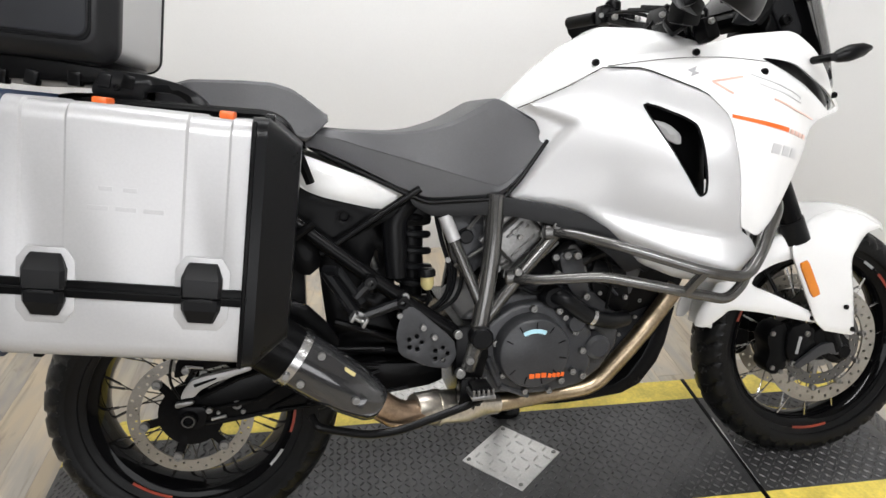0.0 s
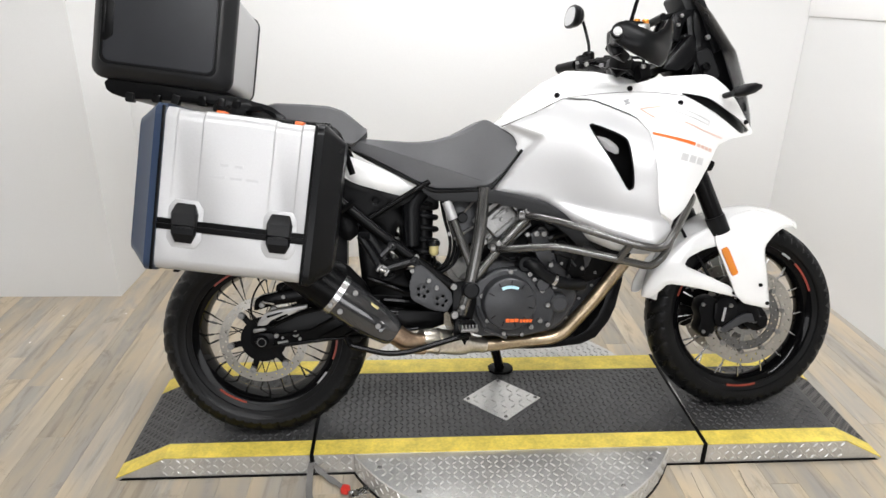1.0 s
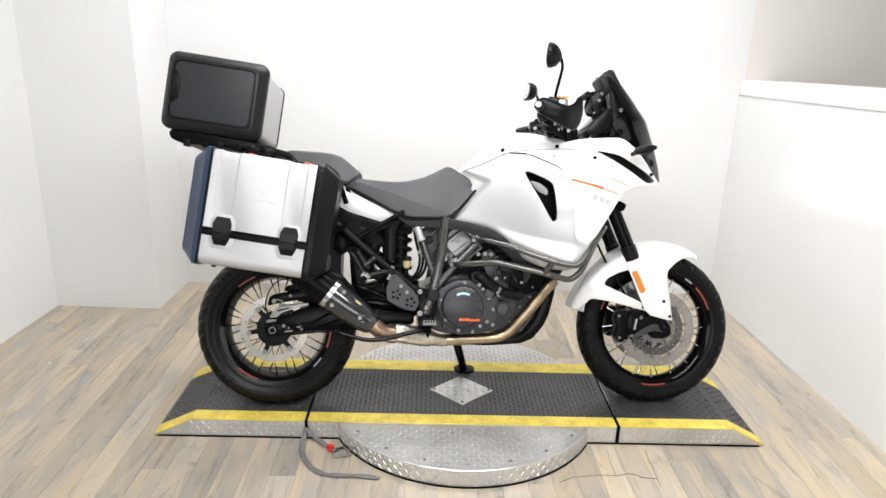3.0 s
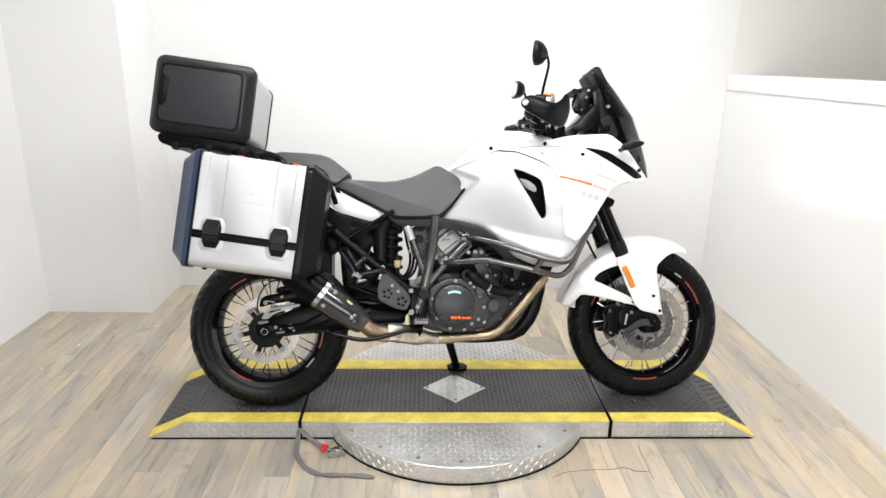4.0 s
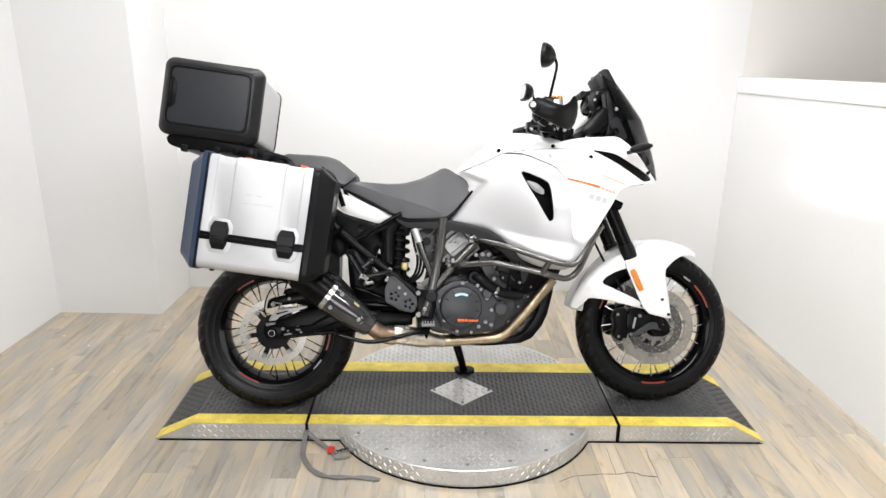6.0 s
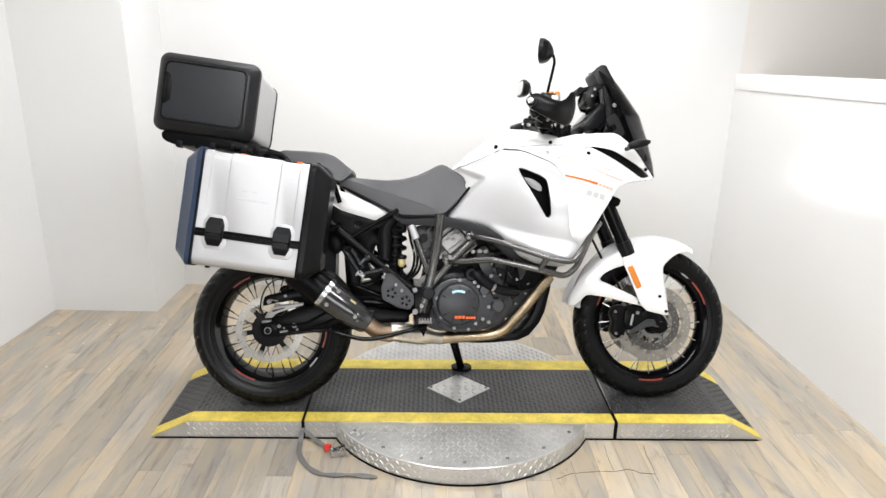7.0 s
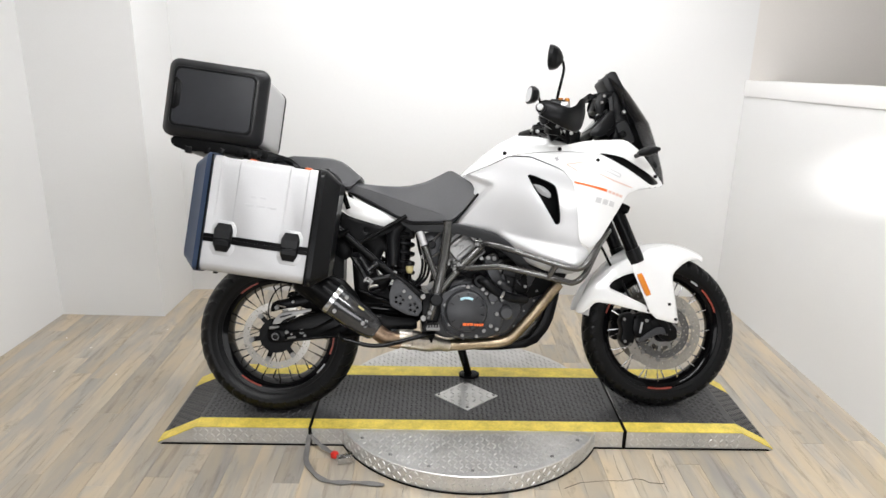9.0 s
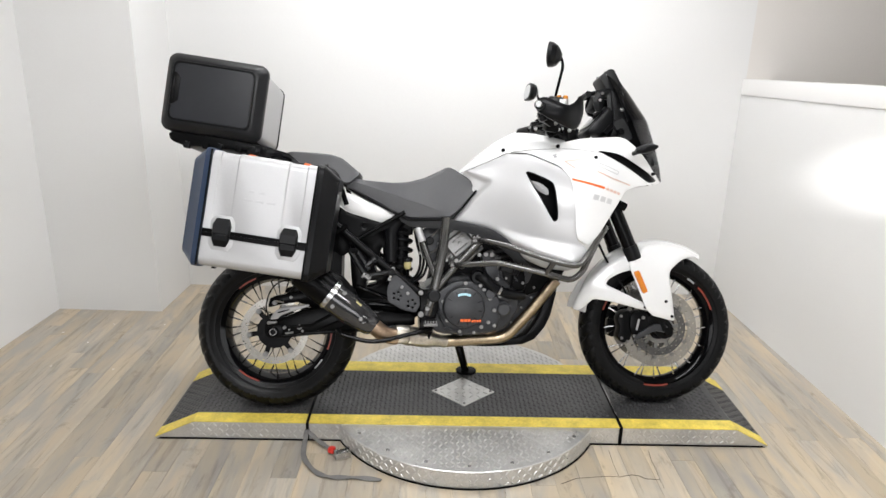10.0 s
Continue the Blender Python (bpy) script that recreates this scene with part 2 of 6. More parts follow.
def tube(bm, pts, r, n=10, cap=True):
    """Round tube along points; r is one radius or one for each point."""
    P = [Vector(p) for p in pts]
    R = r if isinstance(r, (list, tuple)) else [r] * len(P)
    T = [(P[min(i + 1, len(P) - 1)] - P[max(i - 1, 0)]).normalized() for i in range(len(P))]
    up = Vector((0, 0, 1)) if abs(T[0].z) < 0.9 else Vector((1, 0, 0))
    u = T[0].cross(up).normalized()
    rings = []
    for p, t, rad in zip(P, T, R):
        u = (u - t * u.dot(t)).normalized()
        v = t.cross(u)
        rings.append([bm.verts.new(p + rad * (math.cos(2 * math.pi * k / n) * u + math.sin(2 * math.pi * k / n) * v)) for k in range(n)])
    for a, b in zip(rings, rings[1:]):
        for k in range(n):
            bm.faces.new((a[k], a[(k + 1) % n], b[(k + 1) % n], b[k]))
    if cap:
        bm.faces.new(rings[0])
        bm.faces.new(rings[-1])
    return bm


def rings_loft(bm, rings, cap=True):
    V = [[bm.verts.new(p) for p in ring] for ring in rings]
    n = len(V[0])
    for a, b in zip(V, V[1:]):
        for k in range(n):
            bm.faces.new((a[k], a[(k + 1) % n], b[(k + 1) % n], b[k]))
    if cap:
        bm.faces.new(V[0])
        bm.faces.new(V[-1])
    return bm


def inside(x, z, poly):
    c, j = False, len(poly) - 1
    for i in range(len(poly)):
        (xi, zi), (xj, zj) = poly[i], poly[j]
        if (zi > z) != (zj > z) and x < (xj - xi) * (z - zi) / (zj - zi) + xi:
            c = not c
        j = i
    return c


def edge_gap(x, z, poly):
    best = 9.0
    for (ax, az), (bx, bz) in zip(poly, poly[1:] + poly[:1]):
        dx, dz = bx - ax, bz - az
        t = max(0, min(1, ((x - ax) * dx + (z - az) * dz) / (dx * dx + dz * dz + 1e-12)))
        best = min(best, math.hypot(x - ax - t * dx, z - az - t * dz))
    return best


def soften(poly, times=2, cut=0.2):
    for _ in range(times):
        out = []
        for (ax, az), (bx, bz) in zip(poly, poly[1:] + poly[:1]):
            out += [(ax + (bx - ax) * cut, az + (bz - az) * cut), (bx + (ax - bx) * cut, bz + (az - bz) * cut)]
        poly = out
    return poly


def resample(poly, step):
    out = []
    for (ax, az), (bx, bz) in zip(poly, poly[1:] + poly[:1]):
        k = max(1, int(math.hypot(bx - ax, bz - az) / step))
        out += [(ax + (bx - ax) * i / k, az + (bz - az) * i / k) for i in range(k)]
    return out


def bulge(ctrl):
    """Smooth surface y(x, z) through a few points (x, z, y)."""
    C = np.array(ctrl, float)
    d = np.linalg.norm(C[:, None, :2] - C[None, :, :2], axis=2)
    K = np.where(d > 0, d * d * np.log(d + 1e-12), 0) + np.eye(len(C)) * 1e-5
    Q = np.c_[np.ones(len(C)), C[:, :2]]
    A = np.block([[K, Q], [Q.T, np.zeros((3, 3))]])
    w = np.linalg.solve(A, np.r_[C[:, 2], 0, 0, 0])

    def f(x, z):
        r = np.hypot(C[:, 0] - x, C[:, 1] - z)
        return float((np.where(r > 0, r * r * np.log(r + 1e-12), 0) * w[:-3]).sum() + w[-3] + w[-2] * x + w[-1] * z)
    return f


def panel(bm, outline, lat, thick=0.006, res=0.014, holes=(), soft=2, cut=0.2, roll=0.008, edge=0.016, side=1):
    """A moulded sheet: an outline in x and z, its place across the bike given by lat(x, z), with rolled edges."""
    from mathutils.geometry import delaunay_2d_cdt
    out = resample(soften(outline, soft, cut), res)
    hs = [resample(soften(h, 2, 0.2), res) for h in holes]
    pts, edges = [], []
    for loop in [out, *hs]:
        k = len(pts)
        pts += loop
        edges += [(k + i, k + (i + 1) % len(loop)) for i in range(len(loop))]
    xs, zs = [p[0] for p in out], [p[1] for p in out]
    row, z = 0, min(zs)
    while z < max(zs):
        x = min(xs) + (res / 2 if row % 2 else 0)
        while x < max(xs):
            if inside(x, z, out) and not any(inside(x, z, h) for h in hs) and min(edge_gap(x, z, q) for q in [out, *hs]) > res * 0.45:
                pts.append((x, z))
            x += res
        z += res * 0.87
        row += 1
    v2, _, f2, *_ = delaunay_2d_cdt([Vector(p) for p in pts], edges, [], 0, 1e-6)
    V = []
    for p in v2:
        d = min(edge_gap(p.x, p.y, q) for q in [out, *hs])
        V.append(bm.verts.new((p.x, side * (lat(p.x, p.y) + roll * max(0.0, 1 - d / edge) ** 2), p.y)))
    F = []
    for f in f2:
        cx, cz = sum(v2[i].x for i in f) / 3, sum(v2[i].y for i in f) / 3
        if inside(cx, cz, out) and not any(inside(cx, cz, h) for h in hs):
            F.append(bm.faces.new([V[i] for i in f]))
    ex = bmesh.ops.extrude_face_region(bm, geom=F, use_keep_orig=True)
    bmesh.ops.translate(bm, vec=(0, side * thick, 0), verts=[g for g in ex["geom"] if isinstance(g, bmesh.types.BMVert)])
    bmesh.ops.delete(bm, geom=[v for v in V if not v.link_faces], context="VERTS")
    return bm


def flat(y):
    return lambda x, z: y


def bm_new():
    return bmesh.new()


BOLT = None


BOLT_DARK = None


def bolt(parent, x, y, z, r=0.008, mat=None, name="bolt"):
    """Socket-head bolt whose head looks to the bike's right."""
    global BOLT, BOLT_DARK
    if BOLT is None:
        bm = lathe(bm_new(), [(0.0001, 0.2), (1, 0.2), (1, -0.75), (0.85, -0.95), (0.5, -0.95), (0.45, -0.5), (0.0001, -0.5)], 12)
        BOLT = bpy.data.meshes.new("bolt")
        bmesh.ops.recalc_face_normals(bm, faces=bm.faces)
        bm.to_mesh(BOLT)
        bm.free()
        BOLT.materials.append(BOLTM)
    if mat and BOLT_DARK is None:
        BOLT_DARK = BOLT.copy()
        BOLT_DARK.materials[0] = mat
    ob = new(name, BOLT_DARK if mat else BOLT)
    ob.parent = parent
    ob.matrix_basis = Matrix.LocRotScale((x, y, z), None, (r, r, r))
    return ob


# ---------------------------------------------------------------- room
def wall(name, a, b, z0, z1, thick, mat, label):
    """Wall whose face runs from a to b on the ground; its thickness lies to the left of that way."""
    a, b = Vector((*a, 0)), Vector((*b, 0))
    d = b - a
    n = Vector((-d.y, d.x, 0)).normalized() * thick
    bm = bm_new()
    lo = [bm.verts.new((p.x, p.y, z0)) for p in (a, b, b + n, a + n)]
    hi = [bm.verts.new((p.x, p.y, z1)) for p in (a, b, b + n, a + n)]
    bm.faces.new(lo)
    bm.faces.new(hi)
    for i in range(4):
        bm.faces.new((lo[i], lo[(i + 1) % 4], hi[(i + 1) % 4], hi[i]))
    ob = finish(bm, name, mat, None, "", 0)
    return tagged(ob, label, "wall", "", "structure")


RWB, RWF = (2.285, 1.69), (2.44, -3.4)     # foot of the low wall beside the deck
wall("wall_north", (-1.16, 1.70), (2.3, 1.693), 0, 2.7, 0.12, WALL, "white painted back wall of the photo booth")
# Same back wall; the warm falloff of light is put into this colour.
wall("wall_north_far", (2.3, 1.693), (4.1, 1.69), 0, 2.7, 0.12, WALL_FALLOFF, "back wall beyond the half-height wall, light falloff put into its beige colour")
wall("wall_pillar", (-1.062, 1.258), (-1.046, 1.699), 0, 2.7, 0.1, WALL, "white painted return of the wall step")
wall("wall_step", (-1.75, 1.27), (-1.062, 1.254), 0, 2.7, 0.12, WALL, "white painted wall step beside the back wall")
wall("wall_west", (-1.86, -3.4), (-1.648, 1.272), 0, 2.7, 0.12, WALL, "white painted side wall")
# Unseen wall closing the room; dark so that the black parts reflect little.
wall("wall_south", (4.1, -3.4), (-1.95, -3.4), 0, 2.7, 0.12, WALL_UNSEEN, "unseen closing wall behind the camera, dark for the reflections")
low = wall("wall_east_low", RWB, RWF, 0, 1.262, 0.14, WALL, "white painted half-height side wall")
for v in low.data.vertices:            # its top climbs a little towards the front
    if v.co.z > 1:
        v.co.z += (1.69 - v.co.y) * 0.038
wall("wall_east_far", (4.0, 1.69), (4.0, -3.4), 0, 2.7, 0.12, WALL_FAR, "beige wall beyond the half-height wall")

bm = bm_new()
dv = (Vector((*RWF, 0)) - Vector((*RWB, 0)))
ang = math.degrees(math.atan2(dv.y, dv.x))
box(bm, (dv.length, 0.174, 0.09), pose((RWB[0] + RWF[0]) / 2 + 0.077, (RWB[1] + RWF[1]) / 2, 1.308 + 0.038 * (1.69 - RWF[1]) / 2, 0, 0, ang) @ pose(0, 0, 0, 0, -math.degrees(math.atan(0.038)), 0), 0.006)
tagged(finish(bm, "trim_ledge", TRIM), "white painted wooden ledge capping the half-height wall", "trim", "", "structure")

bm = bm_new()
box(bm, (6.3, 5.4, 0.1), pose(1.05, -0.8, 2.75), 0)
tagged(finish(bm, "ceiling", CEIL, None, "", 0), "plain off-white ceiling", "ceiling", "", "structure")

bm = bm_new()
box(bm, (6.2, 5.4, 0.1), pose(1.05, -0.8, -0.058), 0)
floor = tagged(finish(bm, "floor", SUB, None, "", 0), "grey-brown wood-look vinyl plank floor, scuffed", "floor", "", "structure")


# ---------------------------------------------------------------- turntable and ramp deck
DECK_Z, DISC_Z = 0.077, 0.074
DY0, DY1 = -0.02, 0.515            # front and back edge of the deck


def lugs(bm, spots, length, width, height, m):
    """Raised tread bars, alternately turned, on a flat face."""
    for i, (u, v, a) in enumerate(spots):
        ca, sa = math.cos(a), math.sin(a)
        ring = []
        for du, dv in ((-1, 0), (-0.35, 1), (0.35, 1), (1, 0), (0.35, -1), (-0.35, -1)):
            x, y = du * length / 2, dv * width / 2
            ring.append(bm.verts.new(m @ Vector((u + ca * x - sa * y, v + sa * x + ca * y, 0))))
        top = [bm.verts.new(m @ Vector((u + ca * d * length * 0.3, v + sa * d * length * 0.3, height))) for d in (-1, 1)]
        for q in ((0, 1, top[0]), (0, 5, top[0]), (3, 2, top[1]), (3, 4, top[1])):
            bm.faces.new((ring[q[0]], ring[q[1]], q[2]))
        bm.faces.new((ring[1], ring[2], top[1], top[0]))
        bm.faces.new((ring[5], ring[4], top[1], top[0]))
    return bm


def tread_spots(u0, u1, v0, v1, step, keep=None):
    out, j, v = [], 0, v0 + step / 2
    while v < v1:
        i, u = 0, u0 + step / 2
        while u < u1:
            if keep is None or keep(u, v):
                out.append((u, v, radians(45 if (i + j) % 2 else -45)))
            u += step
            i += 1
        v += step
        j += 1
    return out


deck = new("ramp_deck")
tagged(deck, "black rubber-topped lift deck with yellow edges and tread-plate skirts", "ramp")


def deck_block(name, x0, x1, slope):
    """One section of the deck: skirted body; slope -1 or 1 makes a ramp at that end."""
    prof = [(x0, 0.0), (x1, 0.0), (x1, DECK_Z), (x0, DECK_Z)]
    if slope < 0:
        prof = [(x0, 0.0), (x1, 0.0), (x1, DECK_Z), (x0 + 0.155, DECK_Z), (x0, 0.006)]
    if slope > 0:
        prof = [(x0, 0.0), (x1, 0.0), (x1, 0.006), (x1 - 0.135, DECK_Z), (x0, DECK_Z)]
    body = part(name, prism(bm_new(), prof, DY0, DY1, 0.0015, 1), PLATE, deck, "bare aluminium tread-plate skirt", 20)
    # Shade in the gap under the skirt, put in as a black strip.
    sill = [(x0 + (0.01 if slope < 0 else 0), 0.0), (x1 - (0.01 if slope > 0 else 0), 0.0), (x1 - (0.02 if slope > 0 else 0), 0.0065), (x0 + (0.02 if slope < 0 else 0), 0.0065)]
    part("sill", prism(bm_new(), sill, DY0 - 0.004, DY0 + 0.02, 0.001, 1), PLASTIC, body, "black strip put in for the shade of the floor gap")
    # rubber sheet and yellow strips follow the top
    top = [p for p in prof if p[1] > 0.003]
    top = sorted(top)
    for nm, ya, yb, mat, dz, lab in (("rubber_mat", DY0 + 0.066, DY1 - 0.09, MAT_BLACK, 0.003, "black rubber tread mat"),
                                     ("yellow_strip", DY0 - 0.001, DY0 + 0.066, YELLOW, 0.0035, "scuffed yellow safety tape"),
                                     ("yellow_strip", DY1 - 0.09, DY1 + 0.001, YELLOW, 0.0035, "scuffed yellow safety tape")):
        bm = bm_new()
        ln = [bm.verts.new((x, ya, z)) for x, z in top], [bm.verts.new((x, yb, z)) for x, z in top]
        fs = [bm.faces.new((ln[0][i], ln[0][i + 1], ln[1][i + 1], ln[1][i])) for i in range(len(top) - 1)]
        ex = bmesh.ops.extrude_face_region(bm, geom=fs, use_keep_orig=True)
        bmesh.ops.translate(bm, vec=(0, 0, dz), verts=[g for g in ex["geom"] if isinstance(g, bmesh.types.BMVert)])
        part(nm, bm, mat, body, lab, 20)
    # tread on the mat and on the front skirt
    fx0 = x0 + (0.16 if slope < 0 else 0.01)
    fx1 = x1 - (0.145 if slope > 0 else 0.01)
    keep = (lambda u, v: abs(u - 0.628) / 0.142 + abs(v - 0.245) / 0.13 > 1.03)
    lugs_bm = lugs(bm_new(), tread_spots(fx0, fx1, DY0 + 0.07, DY1 - 0.095, 0.0195, keep), 0.0175, 0.0062, 0.0032, pose(0, 0, DECK_Z + 0.003))
    if slope:
        s = Vector((0.155 if slope < 0 else -0.135, 0, DECK_Z - 0.006))
        a = math.degrees(math.atan2(s.z, abs(s.x)))
        base = Vector((x0 if slope < 0 else x1, 0, 0.006 + 0.003))
        lugs(lugs_bm, tread_spots(0.012, s.length - 0.01, DY0 + 0.07, DY1 - 0.095, 0.0195), 0.0175, 0.0062, 0.0032,
             Matrix.Translation(base) @ pose(0, 0, 0, 0, -a if slope < 0 else a, 0) @ (Matrix.Diagonal((1, 1, 1, 1)) if slope < 0 else Matrix.Diagonal((-1, 1, 1, 1))))
    tagged(part("mat_tread", lugs_bm, MAT_BLACK, body, "", 0), "", "", "", "stuff")
    sk = lugs(bm_new(), tread_spots(fx0 - (0.02 if slope < 0 else 0), fx1 + (0.02 if slope > 0 else 0), 0.008, DECK_Z - 0.006, 0.0225), 0.0205, 0.0062, 0.003,
              Matrix.Translation((0, DY0, 0)) @ pose(0, 0, 0, 90, 0, 0))
    tagged(part("skirt_tread", sk, PLATE, body, "", 0), "", "", "", "stuff")
    return body


deck_block("ramp_section", -0.605, -0.006, -1)
deck_block("centre_section", 0.006, 1.243, 0)
deck_block("ramp_section", 1.257, 1.85, 1)

for x in (0.0, 1.25):
    part("seam_seal", box(bm_new(), (0.012, DY1 - DY0 + 0.01, DECK_Z + 0.0055), pose(x, (DY0 + DY1) / 2, (DECK_Z + 0.0055) / 2), 0.002, 1), PLASTIC, deck, "black seam between the deck sections")
part("seam_strip", box(bm_new(), (0.004, 0.26, 0.003), pose(x + 0.003, (DY0 + DY1) / 2 - 0.05, DECK_Z + 0.0065), 0.001, 1), STEEL, deck, "worn bright steel strip in the seam")

# bright plate let into the middle of the mat
bm = bm_new()
prism(bm, [(0.137, 0), (0, 0.124), (-0.137, 0), (0, -0.124)], 0, 0.004, 0.001, 1, pose(0.628, 0.245, DECK_Z + 0.003, 90, 0, 0) @ pose(0, 0, 0))
dia = part("diamond_plate", bm, PLATE, deck, "bare aluminium tread-plate diamond")
dia_l = lugs(bm_new(), tread_spots(0.49, 0.77, 0.12, 0.375, 0.031, lambda u, v: abs(u - 0.628) / 0.137 + abs(v - 0.245) / 0.124 < 0.86), 0.026, 0.007, 0.0036, pose(0, 0, DECK_Z + 0.007))
tagged(part("plate_tread", dia_l, PLATE, dia, "", 0), "", "", "", "stuff")
for dx, dy in ((0.118, 0), (-0.118, 0), (0, 0.106), (0, -0.106)):
    b = bolt(dia, 0.628 + dx, 0.245 + dy, DECK_Z + 0.0075, 0.006, name="screw")
    b.matrix_basis = Matrix.LocRotScale((0.628 + dx, 0.245 + dy, DECK_Z + 0.007), Euler((radians(-90), 0, 0)), (0.006, 0.006, 0.004))

table = new("turntable")
tagged(table, "round aluminium tread-plate turntable under the ramp deck", "turntable")
TC, TR = (0.63, 0.25), 0.568
bm = bm_new()
lathe(bm, [(0.0001, 0.0), (TR - 0.002, 0.0), (TR, 0.002), (TR, DISC_Z - 0.003), (TR - 0.003, DISC_Z), (0.0001, DISC_Z)], 128, pose(*TC, 0, 90, 0, 0))
for v in bm.verts:
    v.co.z = abs(v.co.z)
disc = part("disc", bm, PLATE, table, "", 30)
# Black ring standing in for the shade under the disc's edge.
part("sill", lathe(bm_new(), [(TR - 0.02, 0.0), (TR + 0.004, 0.0), (TR + 0.004, 0.006), (TR - 0.02, 0.006)], 128, pose(*TC, 0.0005, 90, 0, 0)), PLASTIC, disc, "black strip put in for the shade of the floor gap")
spots = [s for s in tread_spots(0.0, 1.26, -0.36, 0.9, 0.0215, lambda u, v: math.hypot(u - TC[0], v - TC[1]) < TR - 0.02 and (v < DY0 - 0.012 or v > DY1 + 0.012))]
tagged(part("disc_tread", lugs(bm_new(), spots, 0.0205, 0.006, 0.0036, pose(0, 0, DISC_Z)), PLATE, disc, "", 0), "", "", "", "stuff")
rim_l = bm_new()
for k in range(156):
    a = 2 * math.pi * k / 156
    if math.sin(a) * TR + TC[1] < DY0 or math.sin(a) * TR + TC[1] > DY1:
        for j in range(3):
            lugs(rim_l, [(0, 0.016 + 0.022 * j, radians(45 if (k + j) % 2 else -45))], 0.0205, 0.0062, 0.003,
                 Matrix.Translation((TC[0] + TR * math.cos(a), TC[1] + TR * math.sin(a), 0)) @ pose(0, 0, 0, 90, 0, math.degrees(a) + 90))
tagged(part("rim_tread", rim_l, PLATE, disc, "", 0), "", "", "", "stuff")
for k in range(9):
    a = math.pi * (1.12 + 0.76 * k / 8)
    b = bolt(disc, 0, 0, 0, name="screw")
    b.matrix_basis = Matrix.LocRotScale((TC[0] + 0.535 * math.cos(a), TC[1] + 0.535 * math.sin(a), DISC_Z + 0.001), Euler((radians(-90), 0, 0)), (0.007, 0.007, 0.003))

# ---------------------------------------------------------------- motorcycle
BIKE = pose(0.653, 0.157, 0.0812, -15.8, 0, 2.76)    # leaning on its side stand, away from the front of the deck
FIT = Matrix.Translation((-0.011, 0, -0.013)) @ Matrix.Diagonal((1.028, 1.0, 1.016, 1.0))
bike = new("motorcycle")
bike.matrix_world = BIKE @ FIT
tagged(bike, "white and silver adventure touring motorcycle leaning on its side stand", "motorcycle")


# ---- wheels
def tyre(bm, R, W, rim_r, lug):
    """Road-biased tyre of outer radius R and width W: round crown with shallow slanted grooves, smooth sidewalls with a bead line."""
    n, prof = lug * 8, []
    hw = W / 2
    crown = 0.36 * W
    for k in range(21):
        s = -1 + 2 * k / 20
        a = s * radians(78)
        prof.append((R - crown * (1 - math.cos(a)) * 0.95, hw * math.sin(a) / math.sin(radians(78)), abs(s)))
    side = [(R - 0.047, hw * 1.0, 2), (R - 0.06, hw * 0.975, 2), (R - 0.062, hw * 0.96, 2), (rim_r + 0.026, hw * 0.86, 2), (rim_r + 0.018, hw * 0.845, 2), (rim_r + 0.016, hw * 0.8, 2), (rim_r + 0.002, hw * 0.72, 2)]
    rows = [(r, -y, q) for r, y, q in reversed(side)] + prof + side
    cols = []
    for i in range(n):
        a = 2 * math.pi * i / n
        col = []
        for r, y, s in rows:
            d = 0
            if s < 0.96:
                ph = (i / 8 + 0.9 * s * (1 if y < 0 else -1)) % 1.0
                if 0.14 < s and ph < 0.24:
                    d = 0.0075
            if 0.85 < s and r > R - 0.05 and i % 4 == 0:
                d = 0.008 if s < 1.5 else 0.004
            col.append(bm.verts.new(((r - d) * math.cos(a), y, (r - d) * math.sin(a))))
        cols.append(col)
    for i in range(n):
        p, q = cols[i], cols[(i + 1) % n]
        for j in range(len(rows) - 1):
            bm.faces.new((p[j], p[j + 1], q[j + 1], q[j]))
        bm.faces.new((p[-1], p[0], q[0], q[-1]))
    return bm


def drilled_disc(bm, r0, r1, y, thick, n=144, rows=5, holes=24):
    V = [[bm.verts.new((math.cos(2 * math.pi * i / n) * (r0 + (r1 - r0) * j / rows), y, math.sin(2 * math.pi * i / n) * (r0 + (r1 - r0) * j / rows))) for j in range(rows + 1)] for i in range(n)]
    F = []
    for i in range(n):
        for j in range(rows):
            k = i % (n // holes)
            if (k == 0 and j == 1) or (k == 3 and j == 3):
                continue
            F.append(bm.faces.new((V[i][j], V[i][j + 1], V[(i + 1) % n][j + 1], V[(i + 1) % n][j])))
    ex = bmesh.ops.extrude_face_region(bm, geom=F, use_keep_orig=True)
    bmesh.ops.translate(bm, vec=(0, thick, 0), verts=[g for g in ex["geom"] if isinstance(g, bmesh.types.BMVert)])
    return bm


def arc_band(bm, r0, r1, y, a0, a1, thick=0.0015, n=12):
    """Flat curved strip facing the bike's right."""
    lathe(bm, [(r0, y), (r1, y), (r1, y + thick), (r0, y + thick)], n, None, radians(a0), radians(a1))
    return bm


